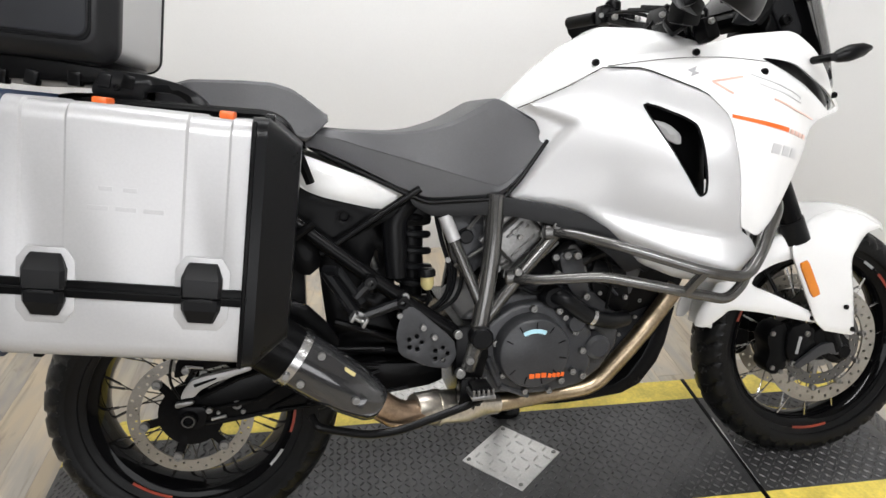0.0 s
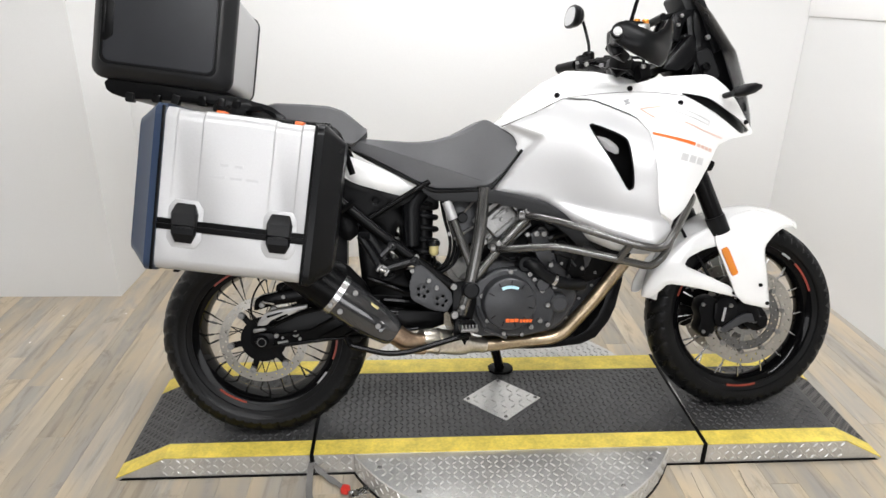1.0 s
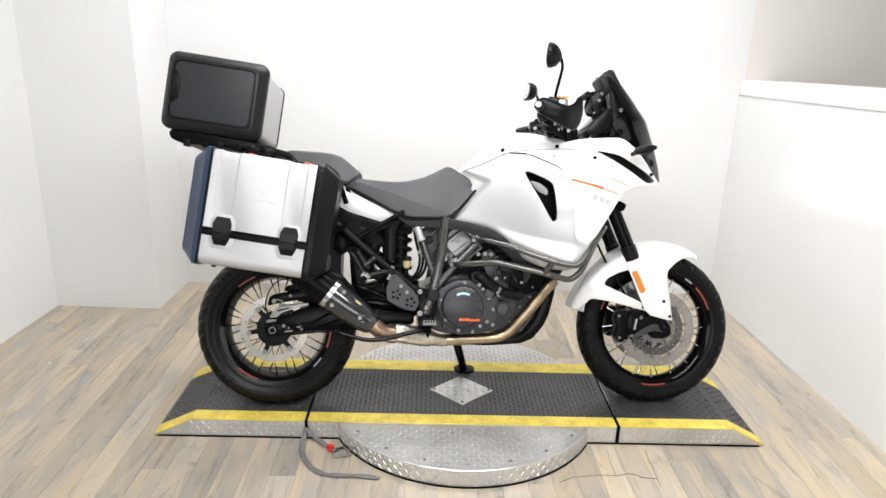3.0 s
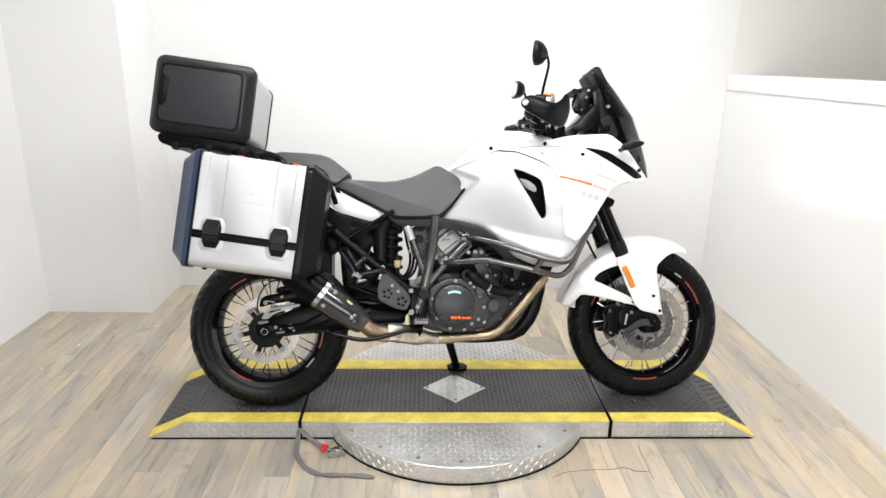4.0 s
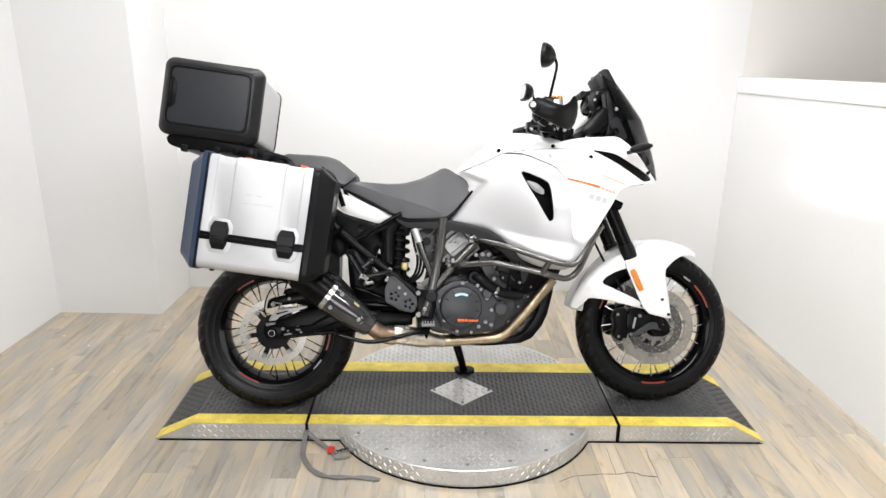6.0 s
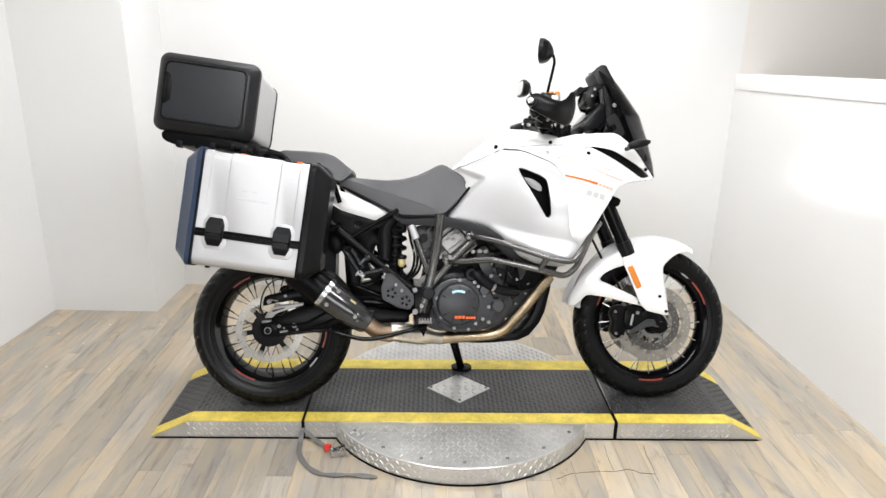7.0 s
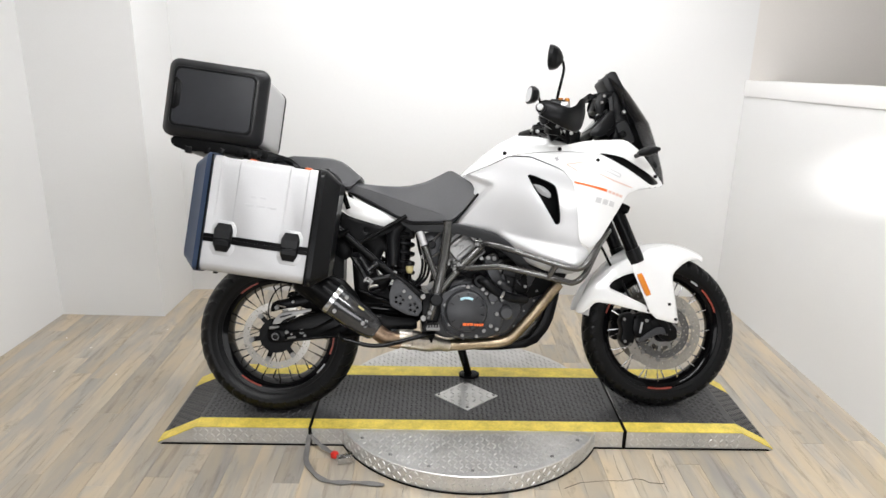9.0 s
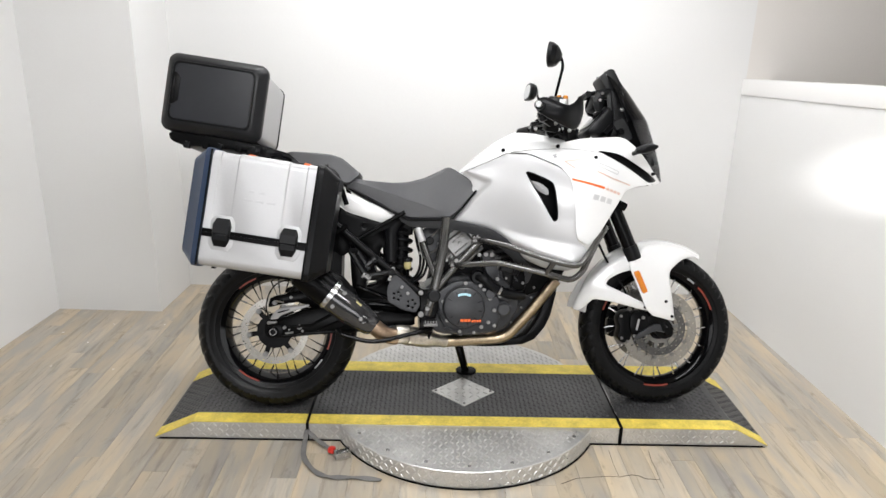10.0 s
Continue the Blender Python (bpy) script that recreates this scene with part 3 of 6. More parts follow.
def wheel(name, x, R, W, rim_r, lug, disc_r, disc_y, stickers):
    """Spoked wheel: the rim and hub are one mesh; tyre, spokes, brake disc and stickers hang on it."""
    bm = bm_new()
    hw = W * 0.33
    lathe(bm, [(rim_r - 0.03, -0.016), (rim_r - 0.018, -hw + 0.006), (rim_r + 0.004, -hw - 0.003), (rim_r + 0.012, -hw - 0.002), (rim_r + 0.012, -hw + 0.006), (rim_r + 0.002, -hw + 0.014),
               (rim_r + 0.002, hw - 0.014), (rim_r + 0.012, hw - 0.006), (rim_r + 0.012, hw + 0.002), (rim_r + 0.004, hw + 0.003), (rim_r - 0.018, hw - 0.006), (rim_r - 0.03, 0.016)], 96)
    lathe(bm, [(0.016, -0.075), (0.04, -0.075), (0.045, -0.06), (0.028, -0.05), (0.026, 0.05), (0.045, 0.06), (0.04, 0.075), (0.016, 0.075)], 40)
    w = part(name, bm, RIMBLACK, bike, "gloss black spoked rim")
    w.matrix_basis = FIT.inverted() @ pose(x, 0, R - 0.003)
    part("tyre", tyre(bm_new(), R, W, rim_r, lug), TYRE, w, "black dual-sport tyre with slanted tread", 30)
    sp = None
    for k in range(32):
        s = 1 if k % 2 else -1
        cross = radians(38) * (1 if (k // 2) % 2 else -1)
        a = 2 * math.pi * k / 32
        p = Vector((0.042 * math.cos(a + cross), s * 0.056, 0.042 * math.sin(a + cross)))
        q = Vector(((rim_r - 0.022) * math.cos(a), s * 0.02, (rim_r - 0.022) * math.sin(a)))
        if sp is None:
            sp = part("spoke", tube(bm_new(), [(0, 0, 0), (0, 0, 0.8), (0, 0, 0.8001), (0, 0, 1)], [0.0017, 0.0017, 0.0032, 0.0032], 6), DARKSTEEL if "rear" in name else STEEL, w)
            ob = sp
        else:
            ob = new("spoke", sp.data)
            ob.parent = w
        d = q - p
        ob.matrix_basis = Matrix.Translation(p) @ d.to_track_quat("Z", "Y").to_matrix().to_4x4() @ Matrix.Diagonal((1, 1, d.length, 1))
    part("brake_disc", drilled_disc(bm_new(), disc_r * (0.8 if "rear" in name else 0.76), disc_r, disc_y, 0.005), DISCM, w, "drilled steel brake disc, faintly rusted")
    if "front" in name:
        part("brake_disc", drilled_disc(bm_new(), disc_r * 0.76, disc_r, -disc_y - 0.005, 0.005), DISCM, w, "drilled steel brake disc, faintly rusted")
        part("carrier_ring", drilled_disc(bm_new(), disc_r * 0.52, disc_r * 0.7, disc_y + 0.001, 0.004, 120, 5, 20), DARKSTEEL, w, "grey drilled carrier ring")
        part("carrier_ring", drilled_disc(bm_new(), disc_r * 0.4, disc_r * 0.74, -disc_y - 0.005, 0.004, 120, 5, 20), DARKSTEEL, w, "black drilled carrier ring")
    # carrier star with bolts
    bm = bm_new()
    n = 6 if "rear" in name else 10
    rc = 0.07 if "rear" in name else 0.062
    lathe(bm, [(0.02 if "rear" in name else 0.045, disc_y + 0.002), (rc, disc_y + 0.002), (rc, disc_y + 0.007), (0.02 if "rear" in name else 0.045, disc_y + 0.007)], 40)
    part("disc_carrier", bm, SATIN if "rear" in name else CAST, w)
    arm = None
    for k in range(n):
        a = 360 * k / n + 9
        if arm is None:
            arm = part("carrier_arm", box(bm_new(), (disc_r * 0.78 - 0.052, 0.006, 0.019 if "rear" in name else 0.014), None, 0.002, 1), SATIN if "rear" in name else CAST, w)
            ob = arm
        else:
            ob = new("carrier_arm", arm.data)
            ob.parent = w
        ob.matrix_basis = pose(0, disc_y + 0.0045, 0, 0, -a, 0) @ pose((disc_r * 0.76 + 0.052) / 2, 0, 0)
    for k in range(n):
        a = 2 * math.pi * k / n + radians(9)
        bolt(w, disc_r * 0.75 * math.cos(a), disc_y - 0.001, disc_r * 0.75 * math.sin(a), 0.0105 if "rear" in name else 0.0085, name="disc_bolt")
    for a0, a1, m in stickers:
        part("rim_sticker", arc_band(bm_new(), rim_r - 0.004, rim_r + 0.003, -hw - 0.004, a0, a1), m, w, "lettered rim sticker" if m is REDDECAL else "pale rim sticker")
    return w


wheel("rear_wheel", -0.795, 0.322, 0.172, 0.222, 32, 0.133, -0.098,
      [(228, 252, REDDECAL), (338, 356, REDDECAL), (314, 326, GREYDECAL), (112, 132, REDDECAL)])
wheel("front_wheel", 0.785, 0.3235, 0.122, 0.245, 34, 0.16, -0.068,
      [(18, 44, REDDECAL), (258, 282, REDDECAL), (50, 58, GREYDECAL), (140, 162, REDDECAL)])
# rear axle nut and front spindle
bm = lathe(bm_new(), [(0.0001, -0.128), (0.008, -0.128), (0.009, -0.136), (0.016, -0.136), (0.018, -0.13), (0.019, -0.11), (0.019, 0.1), (0.0001, 0.1)], 24, pose(-0.763, 0, 0.327))
part("axle_nut", bm, SATIN, bike, "black axle nut")

part("axle_ring", lathe(bm_new(), [(0.0105, -0.137), (0.0135, -0.137), (0.0135, -0.13), (0.0105, -0.13)], 24, pose(-0.763, 0, 0.327)), DARKSTEEL, bike, "bright axle ring")

# ---- frame, subframe and swingarm
G = bike
for pts, r, m, lab in (
        ([(-0.104, -0.165, 0.775), (-0.118, -0.175, 0.65), (-0.152, -0.18, 0.48), (-0.178, -0.175, 0.40)], 0.0195, DARKSTEEL, "grey coated steel frame tube"),
        ([(-0.215, -0.15, 0.74), (-0.178, -0.165, 0.636), (-0.146, -0.178, 0.545)], 0.0125, DARKSTEEL, "grey coated steel frame tube"),
        ([(-0.15, -0.175, 0.487), (-0.057, -0.17, 0.596), (0.035, -0.165, 0.692)], 0.0145, DARKSTEEL, "grey coated steel frame tube"),
        ([(0.035, -0.165, 0.692), (0.13, -0.14, 0.77), (0.3, -0.08, 0.9)], 0.0145, DARKSTEEL, "grey coated steel frame tube"),
        ([(-0.53, -0.165, 0.752), (-0.373, -0.17, 0.618), (-0.2, -0.175, 0.482)], 0.0165, SATIN, "black subframe tube"),
        ([(-0.47, -0.165, 0.672), (-0.36, -0.165, 0.738), (-0.262, -0.165, 0.795)], 0.0085, SATIN, "black subframe brace"),
        ([(-0.53, 0.165, 0.752), (-0.373, 0.17, 0.618), (-0.2, 0.175, 0.482)], 0.0165, SATIN, "black subframe tube"),
        ([(-0.104, 0.165, 0.775), (-0.118, 0.175, 0.65), (-0.152, 0.18, 0.48), (-0.178, 0.175, 0.40)], 0.0195, DARKSTEEL, "grey coated steel frame tube")):
    part("frame_tube", tube(bm_new(), spline(pts, 5), r, 14), m, G, lab)
# white upper sleeve on the rear strut
part("strut_sleeve", tube(bm_new(), [(-0.213, -0.158, 0.735), (-0.194, -0.163, 0.682)], 0.0145, 14), ALU, G, "pale alloy sleeve on a frame strut")
bm = bm_new()
prism(bm, [(-0.2, 0.5), (-0.13, 0.5), (-0.13, 0.43), (-0.15, 0.36), (-0.165, 0.3), (-0.2, 0.3), (-0.205, 0.4)], -0.185, 0.185, 0.008)
part("frame_plate", bm, SATIN, G, "black pivot plate of the frame")
part("pivot_cap", lathe(bm_new(), [(0.0001, -0.215), (0.02, -0.215), (0.0245, -0.21), (0.0255, -0.18), (0.0001, -0.18)], 32, pose(-0.15, 0, 0.475)), PLASTIC_G, G, "grey round pivot cap")
for x, y, z, r in ((-0.2, -0.2, 0.487, 0.0095), (-0.175, -0.197, 0.425, 0.0085), (-0.2, -0.21, 0.405, 0.011), (-0.066, -0.19, 0.61, 0.0085), (0.02, -0.19, 0.705, 0.0085), (-0.373, -0.2, 0.618, 0.008), (-0.306, -0.2, 0.578, 0.008)):
    bolt(G, x, y, z, r, name="frame_bolt")

# swingarm: two tall tapering arms with a pocketed outer face, joined ahead of the tyre
ARM = [(-0.802, 0.322), (-0.798, 0.358), (-0.741, 0.375), (-0.654, 0.412), (-0.589, 0.425), (-0.459, 0.42), (-0.36, 0.405), (-0.22, 0.395), (-0.22, 0.345), (-0.437, 0.322), (-0.59, 0.313), (-0.72, 0.299), (-0.787, 0.3)]
bm = bm_new()
for s in (-1, 1):
    prism(bm, soften(ARM, 1, 0.14), s * 0.106, s * 0.086, 0.005)
prism(bm, [(-0.44, 0.41), (-0.34, 0.41), (-0.34, 0.33), (-0.44, 0.33)], -0.1, 0.1, 0.01)
swing = part("swingarm", bm, SATIN, G, "black cast swingarm with pocketed sides")
for pts in ([(-0.74, 0.368), (-0.654, 0.404), (-0.588, 0.417), (-0.46, 0.412), (-0.36, 0.397)], [(-0.74, 0.307), (-0.59, 0.32), (-0.437, 0.329), (-0.3, 0.345)],
            [(-0.715, 0.34), (-0.62, 0.35), (-0.52, 0.405)], [(-0.6, 0.325), (-0.5, 0.372), (-0.42, 0.41)], [(-0.52, 0.33), (-0.43, 0.372), (-0.36, 0.39)]):
    part("swingarm_rib", tube(bm_new(), [(x, -0.107, z) for x, z in pts], 0.0055, 8), SATIN, swing)
bm = bm_new()
prism(bm, soften([(-0.79, 0.303), (-0.735, 0.3), (-0.722, 0.35), (-0.787, 0.356)], 1, 0.2), -0.12, -0.105, 0.003)
part("chain_adjuster", bm, SATIN, swing, "black alloy axle block")
for x, z, r in ((-0.722, 0.342, 0.007), (-0.704, 0.334, 0.004), (-0.655, 0.327, 0.005)):
    bolt(swing, x, -0.118 if x < -0.7 else -0.108, z, r, name="adjuster_bolt")
part("adjuster_screw", tube(bm_new(), [(-0.72, -0.112, 0.318), (-0.69, -0.112, 0.322)], 0.004, 8), BOLTM, swing)
BRACKET = [(-0.776, 0.374), (-0.77, 0.39), (-0.75, 0.414), (-0.716, 0.422), (-0.657, 0.43), (-0.628, 0.434), (-0.628, 0.424), (-0.664, 0.415), (-0.705, 0.403), (-0.735, 0.39), (-0.748, 0.376)]
cal = part("caliper_bracket", prism(bm_new(), soften(BRACKET, 1, 0.12), -0.126, -0.11, 0.003), ALU, G, "bare alloy caliper carrier")
part("bracket_lug", prism(bm_new(), soften([(-0.788, 0.353), (-0.75, 0.36), (-0.752, 0.368), (-0.788, 0.366)], 1, 0.15), -0.124, -0.112, 0.002), CAST, cal)
part("bracket_slot", prism(bm_new(), [(-0.745, 0.398), (-0.7, 0.412), (-0.7, 0.416), (-0.747, 0.405)], -0.1275, -0.12, 0.0008, 1), PLASTIC, cal)
bm = bm_new()
prism(bm, soften([(-0.785, 0.42), (-0.74, 0.432), (-0.655, 0.445), (-0.63, 0.46), (-0.64, 0.485), (-0.70, 0.478), (-0.775, 0.462)], 1, 0.15), -0.13, -0.09, 0.006)
prism(bm, soften([(-0.72, 0.475), (-0.655, 0.485), (-0.66, 0.505), (-0.715, 0.498)], 1, 0.15), -0.124, -0.09, 0.005)
caliper = part("rear_brake_caliper", bm, SATIN, G, "black rear brake caliper")
for x, z, r in ((-0.757, 0.44, 0.0085), (-0.695, 0.462, 0.006)):
    bolt(caliper, x, -0.132, z, r, name="caliper_bolt")
part("pad_pin", tube(bm_new(), [(-0.757, -0.134, 0.449), (-0.722, -0.134, 0.442)], 0.0038, 8), STEEL, caliper)
part("bleed_nipple", tube(bm_new(), [(-0.66, -0.12, 0.478), (-0.645, -0.125, 0.496)], 0.004, 8), BOLTM, caliper)
part("rear_hugger", panel(bm_new(), [(-0.71, 0.49), (-0.64, 0.56), (-0.52, 0.56), (-0.44, 0.47), (-0.45, 0.41), (-0.6, 0.415), (-0.69, 0.44)], flat(-0.086), 0.01, 0.02, (), 1), PLASTIC, G, "black plastic chain and tyre guard")
part("brake_hose", tube(bm_new(), spline([(-0.7, -0.125, 0.48), (-0.66, -0.135, 0.515), (-0.6, -0.13, 0.50), (-0.5, -0.12, 0.46), (-0.35, -0.14, 0.45)], 6), 0.005, 8), PLASTIC, G)
part("speed_sensor_wire", tube(bm_new(), spline([(-0.775, -0.12, 0.37), (-0.79, -0.13, 0.42), (-0.775, -0.135, 0.48), (-0.74, -0.13, 0.52), (-0.68, -0.12, 0.53)], 6), 0.003, 6), PLASTIC, G)
# inner mudguard and shock
bm = bm_new()
panel(bm, [(-0.64, 0.79), (-0.52, 0.79), (-0.505, 0.7), (-0.51, 0.5), (-0.52, 0.43), (-0.6, 0.44), (-0.64, 0.6)], flat(-0.07), 0.14, 0.03, (), 1)
part("inner_mudguard", bm, PLASTIC, G, "black plastic inner mudguard")
part("rail_bracket", panel(bm_new(), [(-0.54, 0.74), (-0.475, 0.7), (-0.468, 0.645), (-0.5, 0.62), (-0.54, 0.65)], flat(-0.15), 0.02, 0.02, (), 1), PLASTIC, G, "black side case bracket")
part("panel_backing", panel(bm_new(), [(-0.45, 0.78), (-0.38, 0.76), (-0.38, 0.72), (-0.45, 0.71)], flat(-0.125), 0.01, 0.03, (), 0), PLASTIC, G)
part("battery_tray", panel(bm_new(), [(-0.478, 0.72), (-0.36, 0.75), (-0.32, 0.7), (-0.31, 0.6), (-0.32, 0.53), (-0.36, 0.5), (-0.42, 0.47), (-0.465, 0.47), (-0.475, 0.6)], flat(-0.07), 0.14, 0.02, ([(-0.368, 0.611), (-0.343, 0.609), (-0.349, 0.665)], [(-0.384, 0.592), (-0.347, 0.555), (-0.373, 0.554)], [(-0.416, 0.52), (-0.374, 0.525), (-0.363, 0.503), (-0.41, 0.49)]), 1), PLASTIC, G, "black plastic tray behind the bracket")
part("linkage_guard", panel(bm_new(), [(-0.46, 0.49), (-0.34, 0.52), (-0.28, 0.5), (-0.2, 0.44), (-0.2, 0.37), (-0.3, 0.36), (-0.46, 0.4)], flat(-0.05), 0.1, 0.03, (), 1), PLASTIC, G, "black shock linkage guard")
for a, b in (((-0.45, 0.5), (-0.25, 0.42)), ((-0.4, 0.43), (-0.21, 0.41)), ((-0.33, 0.52), (-0.28, 0.4))):
    part("linkage_rod", tube(bm_new(), [(a[0], -0.075, a[1]), (b[0], -0.075, b[1])], 0.0095, 8), SATIN, G)
pts = rounded([(-0.314, -0.115, 0.602), (-0.314, -0.115, 0.735), (-0.272, -0.11, 0.772)], 0.04, 6)
part("shock_reservoir", tube(bm_new(), pts, [0.022] + [0.027] * (len(pts) - 2) + [0.024], 20), PLASTIC_G, G, "dark grey shock reservoir with an elbow")
helix = [(-0.272 + 0.036 * math.cos(a), -0.06 + 0.035 * math.sin(a), 0.755 - 0.24 * a / (13 * math.pi)) for a in np.linspace(0, 13 * math.pi, 140)]
shock = part("shock_body", tube(bm_new(), [(-0.272, -0.06, 0.79), (-0.274, -0.06, 0.6), (-0.282, -0.06, 0.5)], [0.03, 0.026, 0.024], 16), PLASTIC, G, "black rear shock absorber")
part("shock_spring", tube(bm_new(), helix, 0.0085, 8), PLASTIC_G, shock, "black coil spring")
part("shock_mount", box(bm_new(), (0.08, 0.07, 0.075), pose(-0.268, -0.06, 0.742), 0.014), PLASTIC, shock)
BOTTLE = pose(-0.25, -0.13, 0.568, 90, 0, 0)
bottle = part("fluid_bottle", lathe(bm_new(), [(0.0001, 0.004), (0.008, 0.004), (0.0125, 0.01), (0.0145, 0.016), (0.0145, 0.034), (0.0001, 0.034)], 24, BOTTLE), FLUID, G, "yellowish brake fluid bottle")
part("bottle_cap", lathe(bm_new(), [(0.0001, 0.034), (0.019, 0.034), (0.0195, 0.044), (0.016, 0.05), (0.0001, 0.051)], 24, BOTTLE), PLASTIC_G, bottle)
part("bottle_hose", tube(bm_new(), spline([(-0.25, -0.13, 0.572), (-0.248, -0.132, 0.55), (-0.262, -0.13, 0.53), (-0.29, -0.12, 0.52)], 6), 0.0045, 8), PLASTIC, bottle)
for k, (dx, dy) in enumerate(((0, 0), (0.013, 0.01), (0.026, -0.004))):
    part("hose", tube(bm_new(), spline([(-0.23 + dx, -0.12 + dy, 0.77), (-0.215 + dx, -0.125 + dy, 0.68), (-0.2 + dx, -0.13 + dy, 0.61), (-0.215 + dx, -0.13 + dy, 0.55), (-0.262 + dx, -0.125 + dy, 0.515), (-0.29 + dx, -0.12 + dy, 0.49)], 6), 0.0052, 8), PLASTIC_G, G, "black rubber hose")
part("hose_clip", tube(bm_new(), [(-0.205, -0.137, 0.636), (-0.205, -0.143, 0.636)], 0.006, 10), BOLTM, G, "bright hose clip")
# rider's heel plate, pillion bracket, footpegs
hex_holes = []
for cx, cz in ((-0.292, 0.475), (-0.232, 0.442)):
    for k in range(5):
        a = 2 * math.pi * k / 5
        x, z = cx + 0.016 * math.cos(a), cz + 0.016 * math.sin(a)
        hex_holes.append([(x + 0.0062 * math.cos(q), z + 0.0062 * math.sin(q)) for q in np.linspace(0, 2 * math.pi, 7)[:-1]])
bm = panel(bm_new(), [(-0.315, 0.56), (-0.29, 0.56), (-0.2, 0.475), (-0.195, 0.435), (-0.215, 0.405), (-0.265, 0.415), (-0.33, 0.45), (-0.335, 0.5)], flat(-0.192), 0.006, 0.009, hex_holes, 1, 0.15, 0.001, 0.004)
heel = part("heel_plate", bm, ENGINE, G, "dark grey heel guard with hexagonal holes")
heel.matrix_basis = pose(-0.268, 0, 0.48) @ Matrix.Diagonal((0.9, 1, 0.92, 1)) @ pose(0.268, 0, -0.482)
part("plate_backing", panel(bm_new(), [(-0.31, 0.55), (-0.29, 0.55), (-0.205, 0.475), (-0.2, 0.43), (-0.265, 0.42), (-0.325, 0.455)], flat(-0.18), 0.006, 0.02, (), 0), PLASTIC, heel)
for x, z in ((-0.272, 0.512), (-0.247, 0.487), (-0.325, 0.545)):
    bolt(heel, x, -0.197, z, 0.0075, name="heel_bolt")
bm = bm_new()
for a, b, q in (((-0.376, 0.614), (-0.41, 0.585), 0.011), ((-0.312, 0.567), (-0.395, 0.548), 0.011), ((-0.465, 0.645), (-0.408, 0.552), 0.012), ((-0.44, 0.645), (-0.395, 0.575), 0.01), ((-0.465, 0.645), (-0.44, 0.645), 0.011)):
    tube(bm, [(a[0], -0.2, a[1]), (b[0], -0.215, b[1])], q, 8)
bracket = part("pillion_bracket", bm, PLASTIC_G, G, "black pillion footrest bracket")
for x, z in ((-0.376, 0.614), (-0.312, 0.567)):
    part("bracket_boss", lathe(bm_new(), [(0.006, -0.214), (0.0125, -0.214), (0.014, -0.21), (0.014, -0.17), (0.006, -0.17)], 20, pose(x, 0, z)), SATIN, bracket)
bm = bm_new()
for dx in (-0.011, 0.011):
    box(bm, (0.007, 0.034, 0.02), pose(-0.404 + dx, -0.232, 0.548 - 0.6 * dx, 0, 32, 0), 0.002)
box(bm, (0.03, 0.012, 0.016), pose(-0.404, -0.218, 0.553, 0, 32, 0), 0.003)
tube(bm, [(-0.418, -0.242, 0.556), (-0.39, -0.242, 0.54)], 0.004, 8)
part("pillion_footpeg", bm, CAST, bracket, "bare alloy pillion footpeg clevis")
bm = bm_new()
box(bm, (0.05, 0.075, 0.01), pose(-0.165, -0.242, 0.372), 0.003)
for i in range(5):
    for q in (-0.034, 0.034):
        box(bm, (0.005, 0.007, 0.013), pose(-0.185 + i * 0.01, -0.242 + q, 0.382), 0.001, 1)
peg = part("rider_footpeg", bm, CAST, G, "toothed steel rider footpeg")
part("peg_rubber", box(bm_new(), (0.04, 0.055, 0.012), pose(-0.165, -0.242, 0.383), 0.003), PLASTIC, peg)
part("peg_mount", box(bm_new(), (0.05, 0.04, 0.06), pose(-0.178, -0.2, 0.36, 0, 10, 0), 0.006), SATIN, G)

# ---- engine
bm = bm_new()
prism(bm, soften([(-0.19, 0.5), (-0.1, 0.55), (0.1, 0.56), (0.17, 0.5), (0.19, 0.42), (0.13, 0.335), (0.02, 0.31), (-0.14, 0.32), (-0.19, 0.38)], 1, 0.18), -0.14, 0.14, 0.014, 3)
engine = part("engine", bm, ENGINE, G, "dark grey V-twin engine block")
bm = bm_new()
prism(bm, soften([(-0.145, 0.48), (-0.12, 0.5), (-0.065, 0.533), (0.01, 0.533), (0.05, 0.512), (0.1, 0.48), (0.115, 0.43), (0.1, 0.345), (0.075, 0.33), (-0.02, 0.32), (-0.09, 0.335), (-0.13, 0.38)], 1, 0.18), -0.172, -0.12, 0.012, 3)
part("crankcase_side", bm, ENGINE, engine)
bm = lathe(bm_new(), [(0.0001, -0.212), (0.079, -0.212), (0.0845, -0.2095), (0.0895, -0.2), (0.092, -0.165), (0.0001, -0.165)], 64, pose(-0.016, 0, 0.432))
cover = part("clutch_cover", bm, ENGINE, engine, "round dark grey clutch cover with raised marks")
for k in range(11):
    a = radians(20 + 32.7 * k)
    if 4 < k < 6:
        continue
    ob = part("cover_mark", box(bm_new(), (0.018, 0.002, 0.0035), pose(-0.016, -0.2125, 0.432, 0, -math.degrees(a), 0) @ pose(0.07, 0, 0), 0.0008, 1), PLASTIC_G, cover)
# Pale blue arc across the upper part of the cover.
part("cover_label", arc_band(bm_new(), 0.052, 0.062, -0.2145, 62, 118, 0.003), PALEBLUE, cover, "pale blue arc").matrix_basis = pose(-0.016, 0, 0.432)
bm = bm_new()
for i in range(3):
    box(bm, (0.013, 0.002, 0.012), pose(-0.026 + i * 0.015, -0.2135, 0.377, 0, 3, 0), 0.001, 1)
for i in range(4):
    box(bm, (0.009, 0.002, 0.011), pose(0.019 + i * 0.0105, -0.2135, 0.3745, 0, 3, 0) @ pose(0, 0, 0, 0, 12, 0), 0.001, 1)
part("cover_badge", bm, ORANGE, cover, "orange lettered badge")
